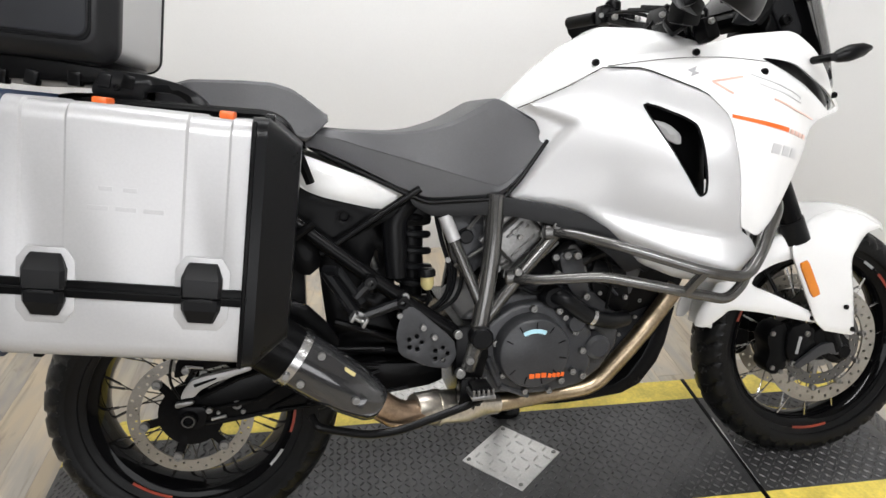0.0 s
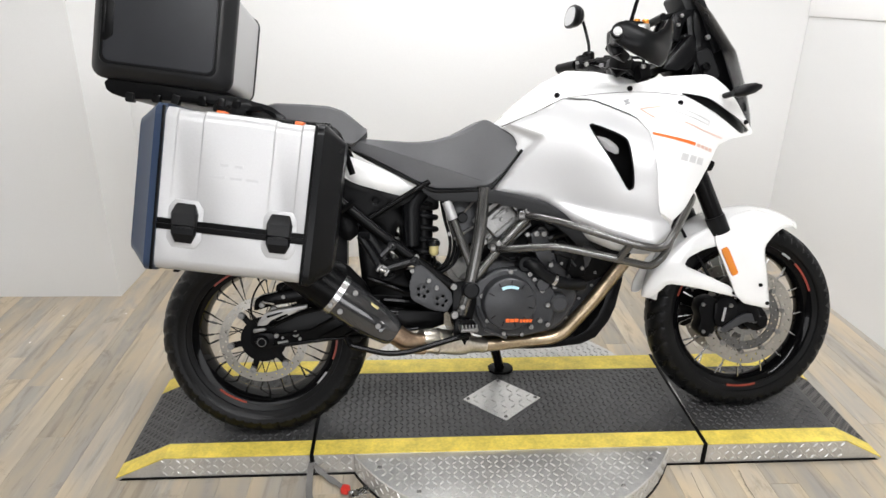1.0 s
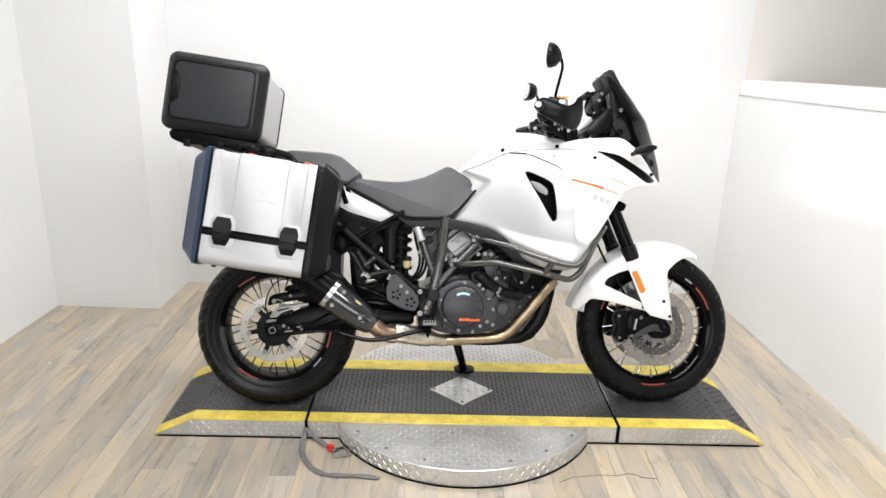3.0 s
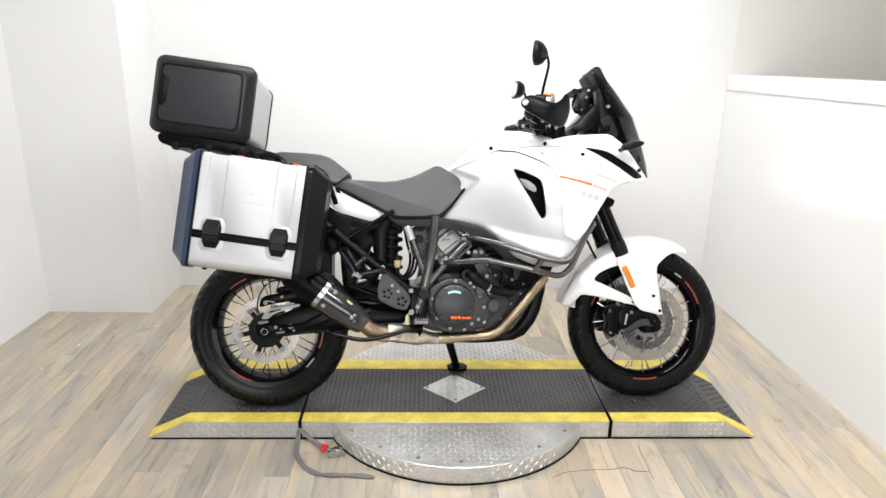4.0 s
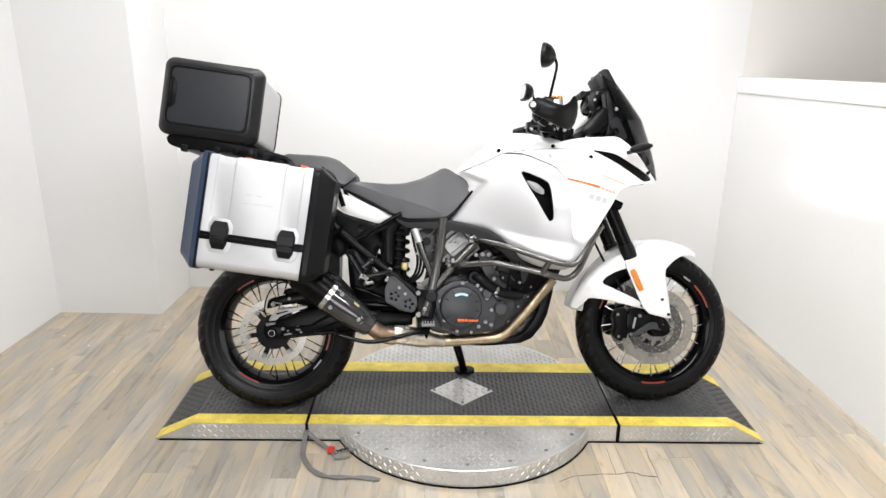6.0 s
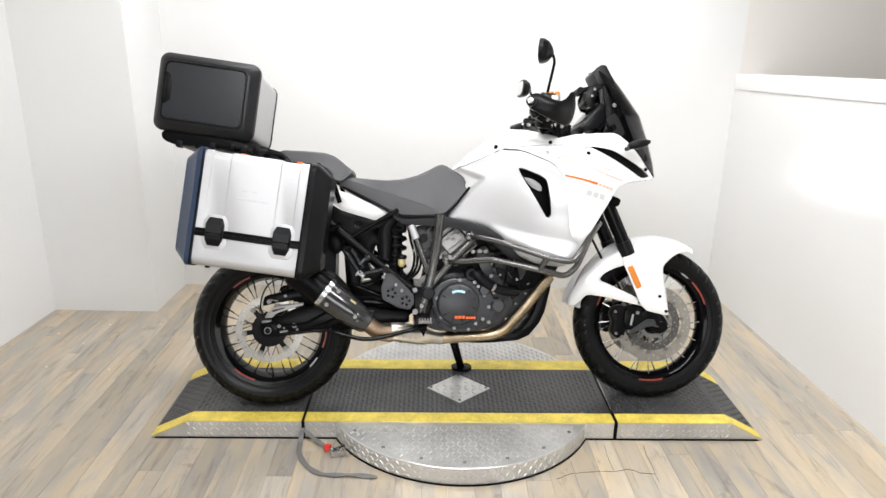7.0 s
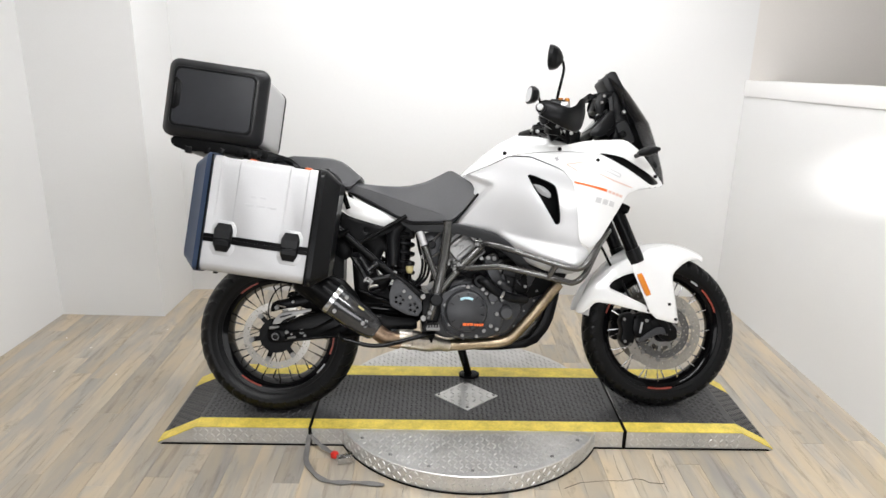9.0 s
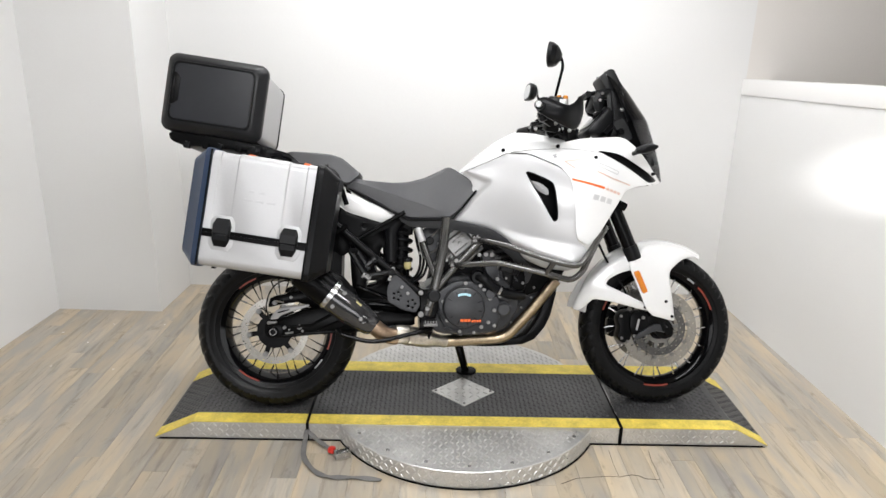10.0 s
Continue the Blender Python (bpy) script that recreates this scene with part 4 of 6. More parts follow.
cover.matrix_basis = pose(-0.0355, 0, 0.431) @ Matrix.Diagonal((0.9, 1, 0.9, 1)) @ pose(0.016, 0, -0.432)
for x, z, r in ((0.029, 0.513, 0.008), (0.043, 0.497, 0.007), (0.066, 0.462, 0.008), (0.083, 0.417, 0.008), (0.104, 0.472, 0.007), (0.033, 0.352, 0.008), (0.06, 0.37, 0.008), (0.083, 0.358, 0.008),
                (-0.028, 0.522, 0.008), (-0.114, 0.452, 0.008), (-0.1, 0.377, 0.007), (-0.05, 0.335, 0.007), (0.005, 0.33, 0.007)):
    bolt(engine, x, -0.178, z, r)
part("case_boss", lathe(bm_new(), [(0.0001, -0.19), (0.017, -0.19), (0.02, -0.186), (0.021, -0.16), (0.0001, -0.16)], 28, pose(0.067, 0, 0.482)), ENGINE, engine)
for a, b in (((-0.13, 0.42), (-0.105, 0.35)), ((-0.105, 0.35), (-0.04, 0.32))):
    part("case_rib", tube(bm_new(), [(a[0], -0.172, a[1]), (b[0], -0.168, b[1])], 0.007, 8), ENGINE, engine)
# rear cylinder with finned head, leaning back; front cylinder behind the bars
def fins(parent, w, h, d, m, mat):
    for i in range(7):
        part("cooling_fin", box(bm_new(), (w, d, h / 7 * 0.62), m @ pose(0, 0, -h / 2 + (i + 0.5) * h / 7), 0.004, 1), mat, parent)
bm = bm_new()
prism(bm, soften([(-0.13, 0.7), (-0.09, 0.77), (0.03, 0.69), (0.04, 0.66), (-0.03, 0.57), (-0.07, 0.58)], 1, 0.12), -0.122, 0.122, 0.01)
cyl = part("cylinder", bm, CAST, engine, "bare cast-alloy rear cylinder head")
fins(engine, 0.14, 0.13, 0.252, pose(-0.045, 0, 0.66, 0, -38, 0), CAST)
bm = bm_new()
HEAD = pose(-0.05, -0.132, 0.668, 0, -40, 0)
box(bm, (0.1, 0.036, 0.075), HEAD @ pose(0.005, 0, 0.005), 0.012, 3)
box(bm, (0.125, 0.026, 0.012), HEAD @ pose(0, 0, 0.055), 0.004)
box(bm, (0.125, 0.026, 0.01), HEAD @ pose(0, 0, -0.045), 0.004)
box(bm, (0.13, 0.02, 0.007), HEAD @ pose(0, 0, -0.066), 0.002, 1)
box(bm, (0.012, 0.03, 0.12), HEAD @ pose(0.062, 0, 0), 0.004)
box(bm, (0.05, 0.05, 0.006), HEAD @ pose(0.01, 0, 0.026), 0.002, 1)
box(bm, (0.07, 0.046, 0.005), HEAD @ pose(0.0, 0, -0.012), 0.002, 1)
part("head_cover", bm, CAST, cyl, "bright cast-alloy head cover")
part("head_plug", lathe(bm_new(), [(0.0001, -0.15), (0.013, -0.15), (0.016, -0.146), (0.0165, -0.12), (0.0001, -0.12)], 20, pose(-0.165, 0, 0.685)), PLASTIC_G, cyl, "dark round plug")
part("head_web", prism(bm_new(), soften([(-0.2, 0.73), (-0.12, 0.745), (-0.125, 0.62), (-0.17, 0.58), (-0.2, 0.65)], 1, 0.15), -0.13, -0.08, 0.006), ENGINE, cyl)
for a, b in (((-0.19, 0.665), (-0.13, 0.735)), ((-0.19, 0.62), (-0.125, 0.66)), ((-0.13, 0.6), (-0.09, 0.64)), ((-0.085, 0.64), (-0.03, 0.705))):
    part("head_rib", tube(bm_new(), [(a[0], -0.134, a[1]), (b[0], -0.148, b[1])], 0.0042, 6), CAST, cyl)
for x, z, r in ((-0.102, 0.612, 0.009), (-0.108, 0.632, 0.008), (-0.083, 0.598, 0.009), (-0.049, 0.677, 0.007), (-0.062, 0.69, 0.007), (0.003, 0.681, 0.01), (-0.12, 0.70, 0.008), (-0.035, 0.622, 0.007), (-0.02, 0.64, 0.007)):
    bolt(cyl, x, -0.155 if x > -0.09 else -0.15, z, r, name="head_bolt")
bm = bm_new()
prism(bm, soften([(0.08, 0.54), (0.2, 0.7), (0.29, 0.66), (0.22, 0.5)], 1, 0.12), -0.115, 0.115, 0.012)
part("cylinder", bm, ENGINE, engine, "dark coated front cylinder")
bm = bm_new()
prism(bm, soften([(0.03, 0.62), (0.075, 0.66), (0.1, 0.63), (0.11, 0.57), (0.06, 0.555)], 1, 0.2), -0.15, -0.1, 0.01)
part("water_pump", bm, CAST, engine, "bare alloy water pump housing")
part("pump_cover", prism(bm_new(), soften([(0.035, 0.64), (0.085, 0.645), (0.105, 0.54), (0.09, 0.525), (0.06, 0.55), (0.04, 0.6)], 1, 0.18), -0.165, -0.145, 0.005), ENGINE, engine, "dark pump cover")
part("hose_neck", lathe(bm_new(), [(0.012, -0.19), (0.022, -0.19), (0.026, -0.18), (0.028, -0.14), (0.012, -0.14)], 24, pose(0.018, 0, 0.545)), PLASTIC_G, engine)
part("cylinder_bracket", prism(bm_new(), soften([(0.1, 0.64), (0.2, 0.62), (0.215, 0.5), (0.185, 0.48), (0.13, 0.52)], 1, 0.15), -0.135, -0.115, 0.006), PLASTIC, engine, "black cylinder shield")
for x, z, r in ((0.024, 0.632, 0.008), (0.05, 0.634, 0.009), (0.073, 0.632, 0.009), (0.027, 0.594, 0.009), (0.094, 0.538, 0.008), (0.19, 0.6, 0.006), (0.2, 0.52, 0.006)):
    bolt(engine, x, -0.17 if x < 0.15 else -0.137, z, r)
for x, z in ((0.12, 0.6), (0.145, 0.575), (0.165, 0.545)):
    part("cooling_fin", box(bm_new(), (0.05, 0.01, 0.006), pose(x, -0.138, z, 0, 50, 0), 0.002, 1), ENGINE, engine)
part("sensor_wire", tube(bm_new(), spline([(0.02, -0.16, 0.57), (-0.02, -0.17, 0.555), (-0.06, -0.165, 0.57), (-0.09, -0.16, 0.54), (-0.11, -0.165, 0.5)], 6), 0.0045, 7), PLASTIC, engine)
part("sensor_wire", tube(bm_new(), spline([(0.09, -0.15, 0.66), (0.13, -0.16, 0.64), (0.16, -0.155, 0.58), (0.15, -0.15, 0.5)], 6), 0.004, 7), PLASTIC, engine)
part("coolant_hose", tube(bm_new(), spline([(0.018, -0.165, 0.545), (0.035, -0.188, 0.543), (0.06, -0.19, 0.521), (0.1, -0.185, 0.495), (0.15, -0.17, 0.477), (0.2, -0.14, 0.47)], 6), 0.0185, 14), PLASTIC_G, engine, "dark rubber coolant hose")
part("hose_clamp", tube(bm_new(), [(0.096, -0.1855, 0.4975), (0.105, -0.184, 0.493)], 0.0205, 16), STEEL, engine, "steel hose clamp")
part("oil_filter_cover", lathe(bm_new(), [(0.0001, -0.185), (0.02, -0.185), (0.028, -0.178), (0.03, -0.15), (0.0001, -0.15)], 28, pose(0.12, 0, 0.42)), ENGINE, engine)
bm = bm_new()
prism(bm, soften([(0.08, 0.57), (0.33, 0.58), (0.305, 0.5), (0.24, 0.40), (0.15, 0.30), (0.03, 0.3)], 1, 0.1), -0.098, 0.098, 0.012)
case_front = part("crankcase_front", bm, ENGINE, engine, "dark crankcase and oil tank")
for k in range(5):
    part("case_rib", box(bm_new(), (0.006, 0.012, 0.07), pose(0.15 + 0.03 * k, -0.1, 0.40 + 0.03 * k, 0, 36, 0), 0.002, 1), ENGINE, case_front)
for x, z in ((0.15, 0.43), (0.16, 0.36), (0.2, 0.42), (0.19, 0.5), (0.25, 0.5), (0.24, 0.46), (0.13, 0.54)):
    bolt(engine, x, -0.106 if x > 0.14 else -0.16, z, 0.0048)
part("pump_pipe", tube(bm_new(), spline([(0.07, -0.15, 0.6), (0.13, -0.155, 0.63), (0.2, -0.14, 0.62), (0.26, -0.12, 0.58)], 6), 0.012, 10), PLASTIC_G, engine)
part("breather_box", box(bm_new(), (0.075, 0.05, 0.05), pose(0.15, -0.13, 0.58, 0, 20, 0), 0.008), PLASTIC_G, engine)
part("inlet_box", prism(bm_new(), soften([(-0.17, 0.76), (0.1, 0.745), (0.16, 0.6), (0.1, 0.5), (-0.1, 0.5), (-0.145, 0.6)], 1, 0.1), -0.1, 0.1, 0.012), PLASTIC, engine, "black inlet box between the cylinders")
# radiator side and dark inner body behind the bars
bm = bm_new()
prism(bm, soften([(0.06, 0.74), (0.3, 0.72), (0.4, 0.62), (0.34, 0.5), (0.2, 0.46), (0.12, 0.56)], 1, 0.15), -0.11, 0.11, 0.015)
part("radiator", bm, PLASTIC, G, "black radiator and ducts")
bm = bm_new()
prism(bm, soften([(-0.19, 0.80), (0.1, 0.78), (0.3, 0.9), (0.45, 0.9), (0.48, 1.03), (0.2, 1.02), (-0.05, 0.92), (-0.4, 0.85)], 1, 0.15), -0.1, 0.1, 0.02)
part("airbox", bm, PLASTIC, G, "black inner airbox")
# bash plate
bm = bm_new()
prism(bm, soften([(0.33, 0.52), (0.345, 0.5), (0.31, 0.36), (0.24, 0.275), (0.08, 0.262), (-0.06, 0.27), (-0.06, 0.285), (0.1, 0.29), (0.21, 0.3), (0.27, 0.375), (0.3, 0.47)], 1, 0.2), -0.11, 0.11, 0.004)
part("bash_plate", bm, SATIN, G, "black engine bash plate")

# ---- exhaust
pts = rounded([(0.335, -0.12, 0.53), (0.245, -0.125, 0.42), (0.138, -0.108, 0.298), (0.05, -0.1, 0.29), (-0.11, -0.115, 0.284)], 0.06, 8)
exh = part("exhaust_header", tube(bm_new(), pts, 0.0215, 16), GOLD, G, "heat-tinted golden steel header pipe")
part("header_lower", tube(bm_new(), rounded([(0.16, -0.08, 0.50), (0.12, -0.09, 0.36), (0.05, -0.08, 0.29), (-0.1, -0.08, 0.285)], 0.05, 6), 0.02, 12), BROWN, exh)
part("catalyst_pipe", tube(bm_new(), spline([(-0.1, -0.115, 0.284), (-0.18, -0.15, 0.303), (-0.24, -0.175, 0.318), (-0.30, -0.2, 0.33)], 5), [0.0235, 0.024, 0.025, 0.028, 0.034, 0.036, 0.037, 0.037, 0.037, 0.037, 0.037, 0.037, 0.037, 0.036, 0.034, 0.032], 18), TAN, exh, "heat-stained steel catalyst pipe")
part("pipe_collar", tube(bm_new(), [(-0.245, -0.178, 0.319), (-0.253, -0.181, 0.3205)], 0.04, 20), TAN, exh)
part("link_pipe", tube(bm_new(), spline([(-0.29, -0.2, 0.318), (-0.335, -0.215, 0.33), (-0.385, -0.222, 0.368)], 6), 0.031, 18), BROWN, exh, "scorched brown link pipe")
ax = Vector((-0.79, -0.03, 0.61)).normalized()
m0 = Vector((-0.375, -0.222, 0.358))
mn = Vector((0.61, 0, 0.79))


def on_muffler(d, r, deg):
    """Point on the sleeve, d along its axis; deg turns from outward towards up."""
    return m0 + ax * d + r * (math.cos(radians(deg)) * Vector((0, -1, 0)) + math.sin(radians(deg)) * mn)


ss = [0, 0.012, 0.034, 0.07, 0.11, 0.15, 0.2]
rr = [0.034, 0.042, 0.047, 0.0535, 0.057, 0.058, 0.0585]
muf = part("muffler", tube(bm_new(), [m0 + ax * d for d in ss], rr, 40), CARBON, exh, "glossy carbon-fibre muffler sleeve")
part("muffler_band", tube(bm_new(), [m0 + ax * d for d in (0.192, 0.193, 0.211, 0.212)], [0.058, 0.0618, 0.0618, 0.058], 40), STEEL, exh, "bright steel muffler band")
part("muffler_end", tube(bm_new(), [m0 + ax * d for d in (0.211, 0.26, 0.34, 0.355)], [0.0585, 0.0585, 0.056, 0.042], 40), PLASTIC, exh, "dark muffler end cap")
part("cone_clip", box(bm_new(), (0.03, 0.004, 0.026), Matrix.Translation(on_muffler(0.055, 0.0505, 5)) @ pose(0, 0, 0, 0, 38, 0) @ pose(0, 0, 0, -6, 0, -14), 0.0018), CARBON, muf, "carbon rivet pad")
badge = box(bm_new(), (0.026, 0.0016, 0.0085), Matrix.Translation(on_muffler(0.1, 0.0565, 46)) @ pose(0, 0, 0, 0, 38, 0) @ pose(0, 0, 0, -42, 0, 0), 0.0006, 1)
part("muffler_badge", badge, FLUID, muf, "small pale maker badge")
for d, r, deg in ((0.06, 0.0545, 2), (0.17, 0.0585, -24), (0.165, 0.0585, 44)):
    q = on_muffler(d, r, deg)
    bolt(muf, q.x, q.y, q.z, 0.0078, name="muffler_rivet")
bolt(exh, *on_muffler(0.2025, 0.0635, -22), 0.007, name="band_bolt")
# lower rail along the exhaust
part("brake_pedal", tube(bm_new(), rounded([(-0.51, -0.23, 0.352), (-0.5, -0.25, 0.335), (-0.40, -0.255, 0.308), (-0.34, -0.255, 0.31), (-0.2, -0.25, 0.345), (-0.16, -0.23, 0.35)], 0.03, 5), 0.0085, 10), SATIN, G, "black tubular lower rail")

# ---- side stand, its foot on the deck
foot = (BIKE @ FIT).inverted() @ Vector((0.645, 0.43, DECK_Z + 0.012))
knee = Vector((-0.05, 0.13, 0.31))
stand = part("side_stand", tube(bm_new(), [knee, knee.lerp(foot, 0.5), foot], [0.021, 0.018, 0.016], 12), SATIN, G, "black side stand standing on the mat")
bm = prism(bm_new(), soften([(-0.045, -0.03), (0.03, -0.04), (0.055, 0.0), (0.03, 0.035), (-0.04, 0.03)], 1, 0.25), 0.0, 0.011, 0.002)
sf = part("stand_foot", bm, SATIN, stand)
sf.matrix_basis = (BIKE @ FIT).inverted() @ pose(0.645, 0.43, DECK_Z + 0.0035, 90, 0, 0)

# ---- crash bars
bar_r = 0.0115
bars = part("crash_bar", tube(bm_new(), rounded([(0.018, -0.18, 0.69), (0.045, -0.215, 0.688), (0.128, -0.28, 0.667), (0.29, -0.335, 0.612), (0.37, -0.338, 0.596), (0.41, -0.325, 0.645), (0.483, -0.27, 0.735), (0.52, -0.16, 0.74)], 0.035, 6), bar_r, 12), DARKSTEEL, G, "bent steel crash bar")
part("lower_bar", tube(bm_new(), rounded([(-0.068, -0.175, 0.592), (-0.04, -0.215, 0.595), (0.09, -0.27, 0.606), (0.256, -0.305, 0.568), (0.352, -0.3, 0.542), (0.395, -0.29, 0.573), (0.49, -0.2, 0.72)], 0.03, 6), bar_r, 12), DARKSTEEL, bars)
part("bar_link", tube(bm_new(), [(0.28, -0.333, 0.615), (0.255, -0.305, 0.568)], 0.011, 10), DARKSTEEL, bars)
part("bar_mount", box(bm_new(), (0.05, 0.03, 0.03), pose(0.02, -0.175, 0.69), 0.008), DARKSTEEL, bars)
part("bar_mount", box(bm_new(), (0.045, 0.03, 0.03), pose(-0.066, -0.17, 0.594), 0.008), DARKSTEEL, bars)

# ---- seats
def seat_loft(bm, stations, seam_z, n=56):
    """Stations of x, lower edge, crown height and half width; the flank breaks at seam_z(x)."""
    S = np.array(stations)
    xs = S[0, 0] + (S[-1, 0] - S[0, 0]) * np.linspace(0, 1, n)
    k = (S[-1, 0] - S[0, 0]) / 60
    rings, seam = [], []
    for x in xs:
        zb, zt, w = (np.mean([np.interp(x + d * k, S[:, 0], S[:, c]) for d in (-1, 0, 1)]) for c in (1, 2, 3))
        h = zt - zb
        zs = min(max(seam_z(x), zb + 0.12 * h), zb + 0.8 * h)
        lo = [(1.0, zb + 0.05 * h), (1.012, (zb + zs) / 2), (1.0, zs - 0.002), (0.988, zs)]
        up = [(0.988 - 0.12 * q, zs + (zt - 0.008 * h - zs) * q) for q in (0.25, 0.5, 0.75, 0.92)] + [(0.83, zt - 0.012 * h), (0.76, zt), (0.4, zt + 0.001), (0.0, zt + 0.001)]
        half = lo + up
        rings.append([(x, -w * c, z) for c, z in half] + [(x, w * c, z) for c, z in half[-2::-1]] + [(x, w * 0.93, zb), (x, 0, zb - 0.002), (x, -w * 0.93, zb)])
        seam.append(Vector((x, -w * 0.996, zs)))
    rings_loft(bm, rings)
    return seam


bm = bm_new()
seam = seat_loft(bm, [(-0.485, 0.888, 0.915, 0.13), (-0.462, 0.882, 0.925, 0.145), (-0.395, 0.847, 0.917, 0.154), (-0.316, 0.802, 0.911, 0.162), (-0.29, 0.788, 0.911, 0.163), (-0.248, 0.769, 0.914, 0.168), (-0.187, 0.767, 0.93, 0.17), (-0.137, 0.767, 0.954, 0.168),
                      (-0.1, 0.767, 0.974, 0.165), (-0.082, 0.774, 0.972, 0.164), (-0.038, 0.818, 0.945, 0.162), (0.004, 0.862, 0.918, 0.158), (0.02, 0.885, 0.903, 0.152)],
                 lambda x: 0.897 - 0.34 * (x + 0.408))
seat = part("rider_seat", bm, SEATM, G, "grey-black vinyl rider seat, dished", 28)
part("seat_lip", tube(bm_new(), rounded([(-0.46, -0.147, 0.876), (-0.3, -0.165, 0.79), (-0.251, -0.172, 0.766), (-0.09, -0.172, 0.765), (-0.052, -0.168, 0.803), (0.012, -0.156, 0.882)], 0.012, 4), 0.0045, 8), PLASTIC, seat, "black lip round the cushion")
part("seat_seam", tube(bm_new(), seam[6:44], 0.0011, 6), SEATM, seat, "stitched seam along the cushion")
bm = bm_new()
seat_loft(bm, [(-0.76, 0.965, 1.012, 0.13), (-0.695, 0.955, 1.027, 0.15), (-0.6, 0.935, 1.022, 0.16), (-0.541, 0.922, 1.016, 0.162), (-0.505, 0.906, 1.004, 0.16), (-0.48, 0.897, 0.985, 0.157), (-0.45, 0.924, 0.959, 0.153), (-0.438, 0.938, 0.949, 0.15)],
          lambda x: 0.92 - 0.2 * (x + 0.5))
part("pillion_seat", bm, SEATM, G, "grey-black vinyl pillion seat", 28)
bm = bm_new()
prism(bm, soften([(-0.60, 0.93), (-0.5, 0.9), (-0.47, 0.875), (-0.28, 0.775), (-0.1, 0.768), (0.0, 0.80), (-0.02, 0.82), (-0.3, 0.80), (-0.5, 0.92)], 1, 0.2), -0.13, 0.13, 0.006)
part("seat_base", bm, PLASTIC, G)
# white side panel under the seat, black panel with a hole below it
white_lat = bulge([(-0.5, 0.86, -0.15), (-0.3, 0.78, -0.15), (-0.35, 0.755, -0.15), (-0.5, 0.80, -0.155), (-0.42, 0.81, -0.165)])
for s in (1, -1):
    part("side_panel", panel(bm_new(), [(-0.512, 0.876), (-0.49, 0.873), (-0.284, 0.784), (-0.282, 0.776), (-0.343, 0.752), (-0.476, 0.792), (-0.512, 0.825)], white_lat, 0.006, 0.012, (), 1, 0.12, side=s), WHITE, G, "gloss white side panel")
blk = [(-0.535, 0.83), (-0.478, 0.792), (-0.345, 0.752), (-0.30, 0.762), (-0.32, 0.735), (-0.45, 0.675), (-0.52, 0.72)]
part("lower_side_panel", panel(bm_new(), blk, flat(-0.145), 0.01, 0.012, [[(-0.418 + 0.011 * math.cos(q), 0.742 + 0.011 * math.sin(q)) for q in np.linspace(0, 6.28, 9)[:-1]]], 1, 0.12, 0.003), PLASTIC, G, "black plastic side panel with a round hole")
# long dark trim under tank and seat
lower_lat = bulge([(-0.28, 0.77, -0.168), (-0.1, 0.765, -0.178), (0.05, 0.75, -0.205), (0.15, 0.68, -0.225), (0.22, 0.62, -0.225)])
part("tank_lower_trim", panel(bm_new(), [(-0.285, 0.777), (-0.251, 0.769), (-0.09, 0.769), (-0.07, 0.766), (0.004, 0.75), (0.072, 0.73), (0.121, 0.697), (0.163, 0.654), (0.2, 0.607), (0.165, 0.597), (0.132, 0.632), (0.068, 0.684), (0.004, 0.709), (-0.07, 0.727), (-0.135, 0.733), (-0.239, 0.736), (-0.277, 0.76)], lower_lat, 0.012, 0.012, (), 1, 0.1, 0.002, 0.006), CAPGREY, G, "dark grey plastic trim under the tank")

# ---- tank, silver side shrouds and white fairing
bm = bm_new()
st = [(-0.06, 0.94, 0.955, 0.08), (-0.02, 0.955, 0.99, 0.115), (0.03, 0.975, 1.035, 0.145), (0.1, 1.005, 1.088, 0.165), (0.17, 1.02, 1.125, 0.175), (0.25, 1.02, 1.122, 0.178), (0.33, 1.0, 1.108, 0.175), (0.4, 1.0, 1.09, 0.16)]
rings = []
for x, ze, zt, w in st:
    ring = [(x, -w * 0.9, ze - 0.05)]
    for k in range(25):
        a = math.pi * k / 24
        ring.append((x, -w * 0.95 * math.copysign(abs(math.cos(a)) ** 0.75, math.cos(a)), ze + (zt - ze) * math.sin(a) ** 0.7))
    ring.append((x, w * 0.9, ze - 0.05))
    rings.append(ring)
rings_loft(bm, rings)
tank = part("fuel_tank", bm, WHITE, G, "gloss white fuel tank top", 60)

VENT = [(0.188, 0.948), (0.203, 0.953), (0.27, 0.921), (0.292, 0.902), (0.302, 0.772), (0.289, 0.76), (0.279, 0.768)]
shroud = [(-0.074, 0.764), (-0.052, 0.8), (-0.015, 0.87), (0.0, 0.9), (-0.01, 0.925), (-0.045, 0.95), (0.055, 0.99), (0.133, 1.028), (0.21, 1.022), (0.315, 0.97), (0.354, 0.935), (0.366, 0.8), (0.373, 0.69), (0.402, 0.668),
          (0.41, 0.645), (0.39, 0.605), (0.34, 0.577), (0.26, 0.586), (0.195, 0.615), (0.16, 0.656), (0.121, 0.694), (0.072, 0.727), (0.004, 0.747)]
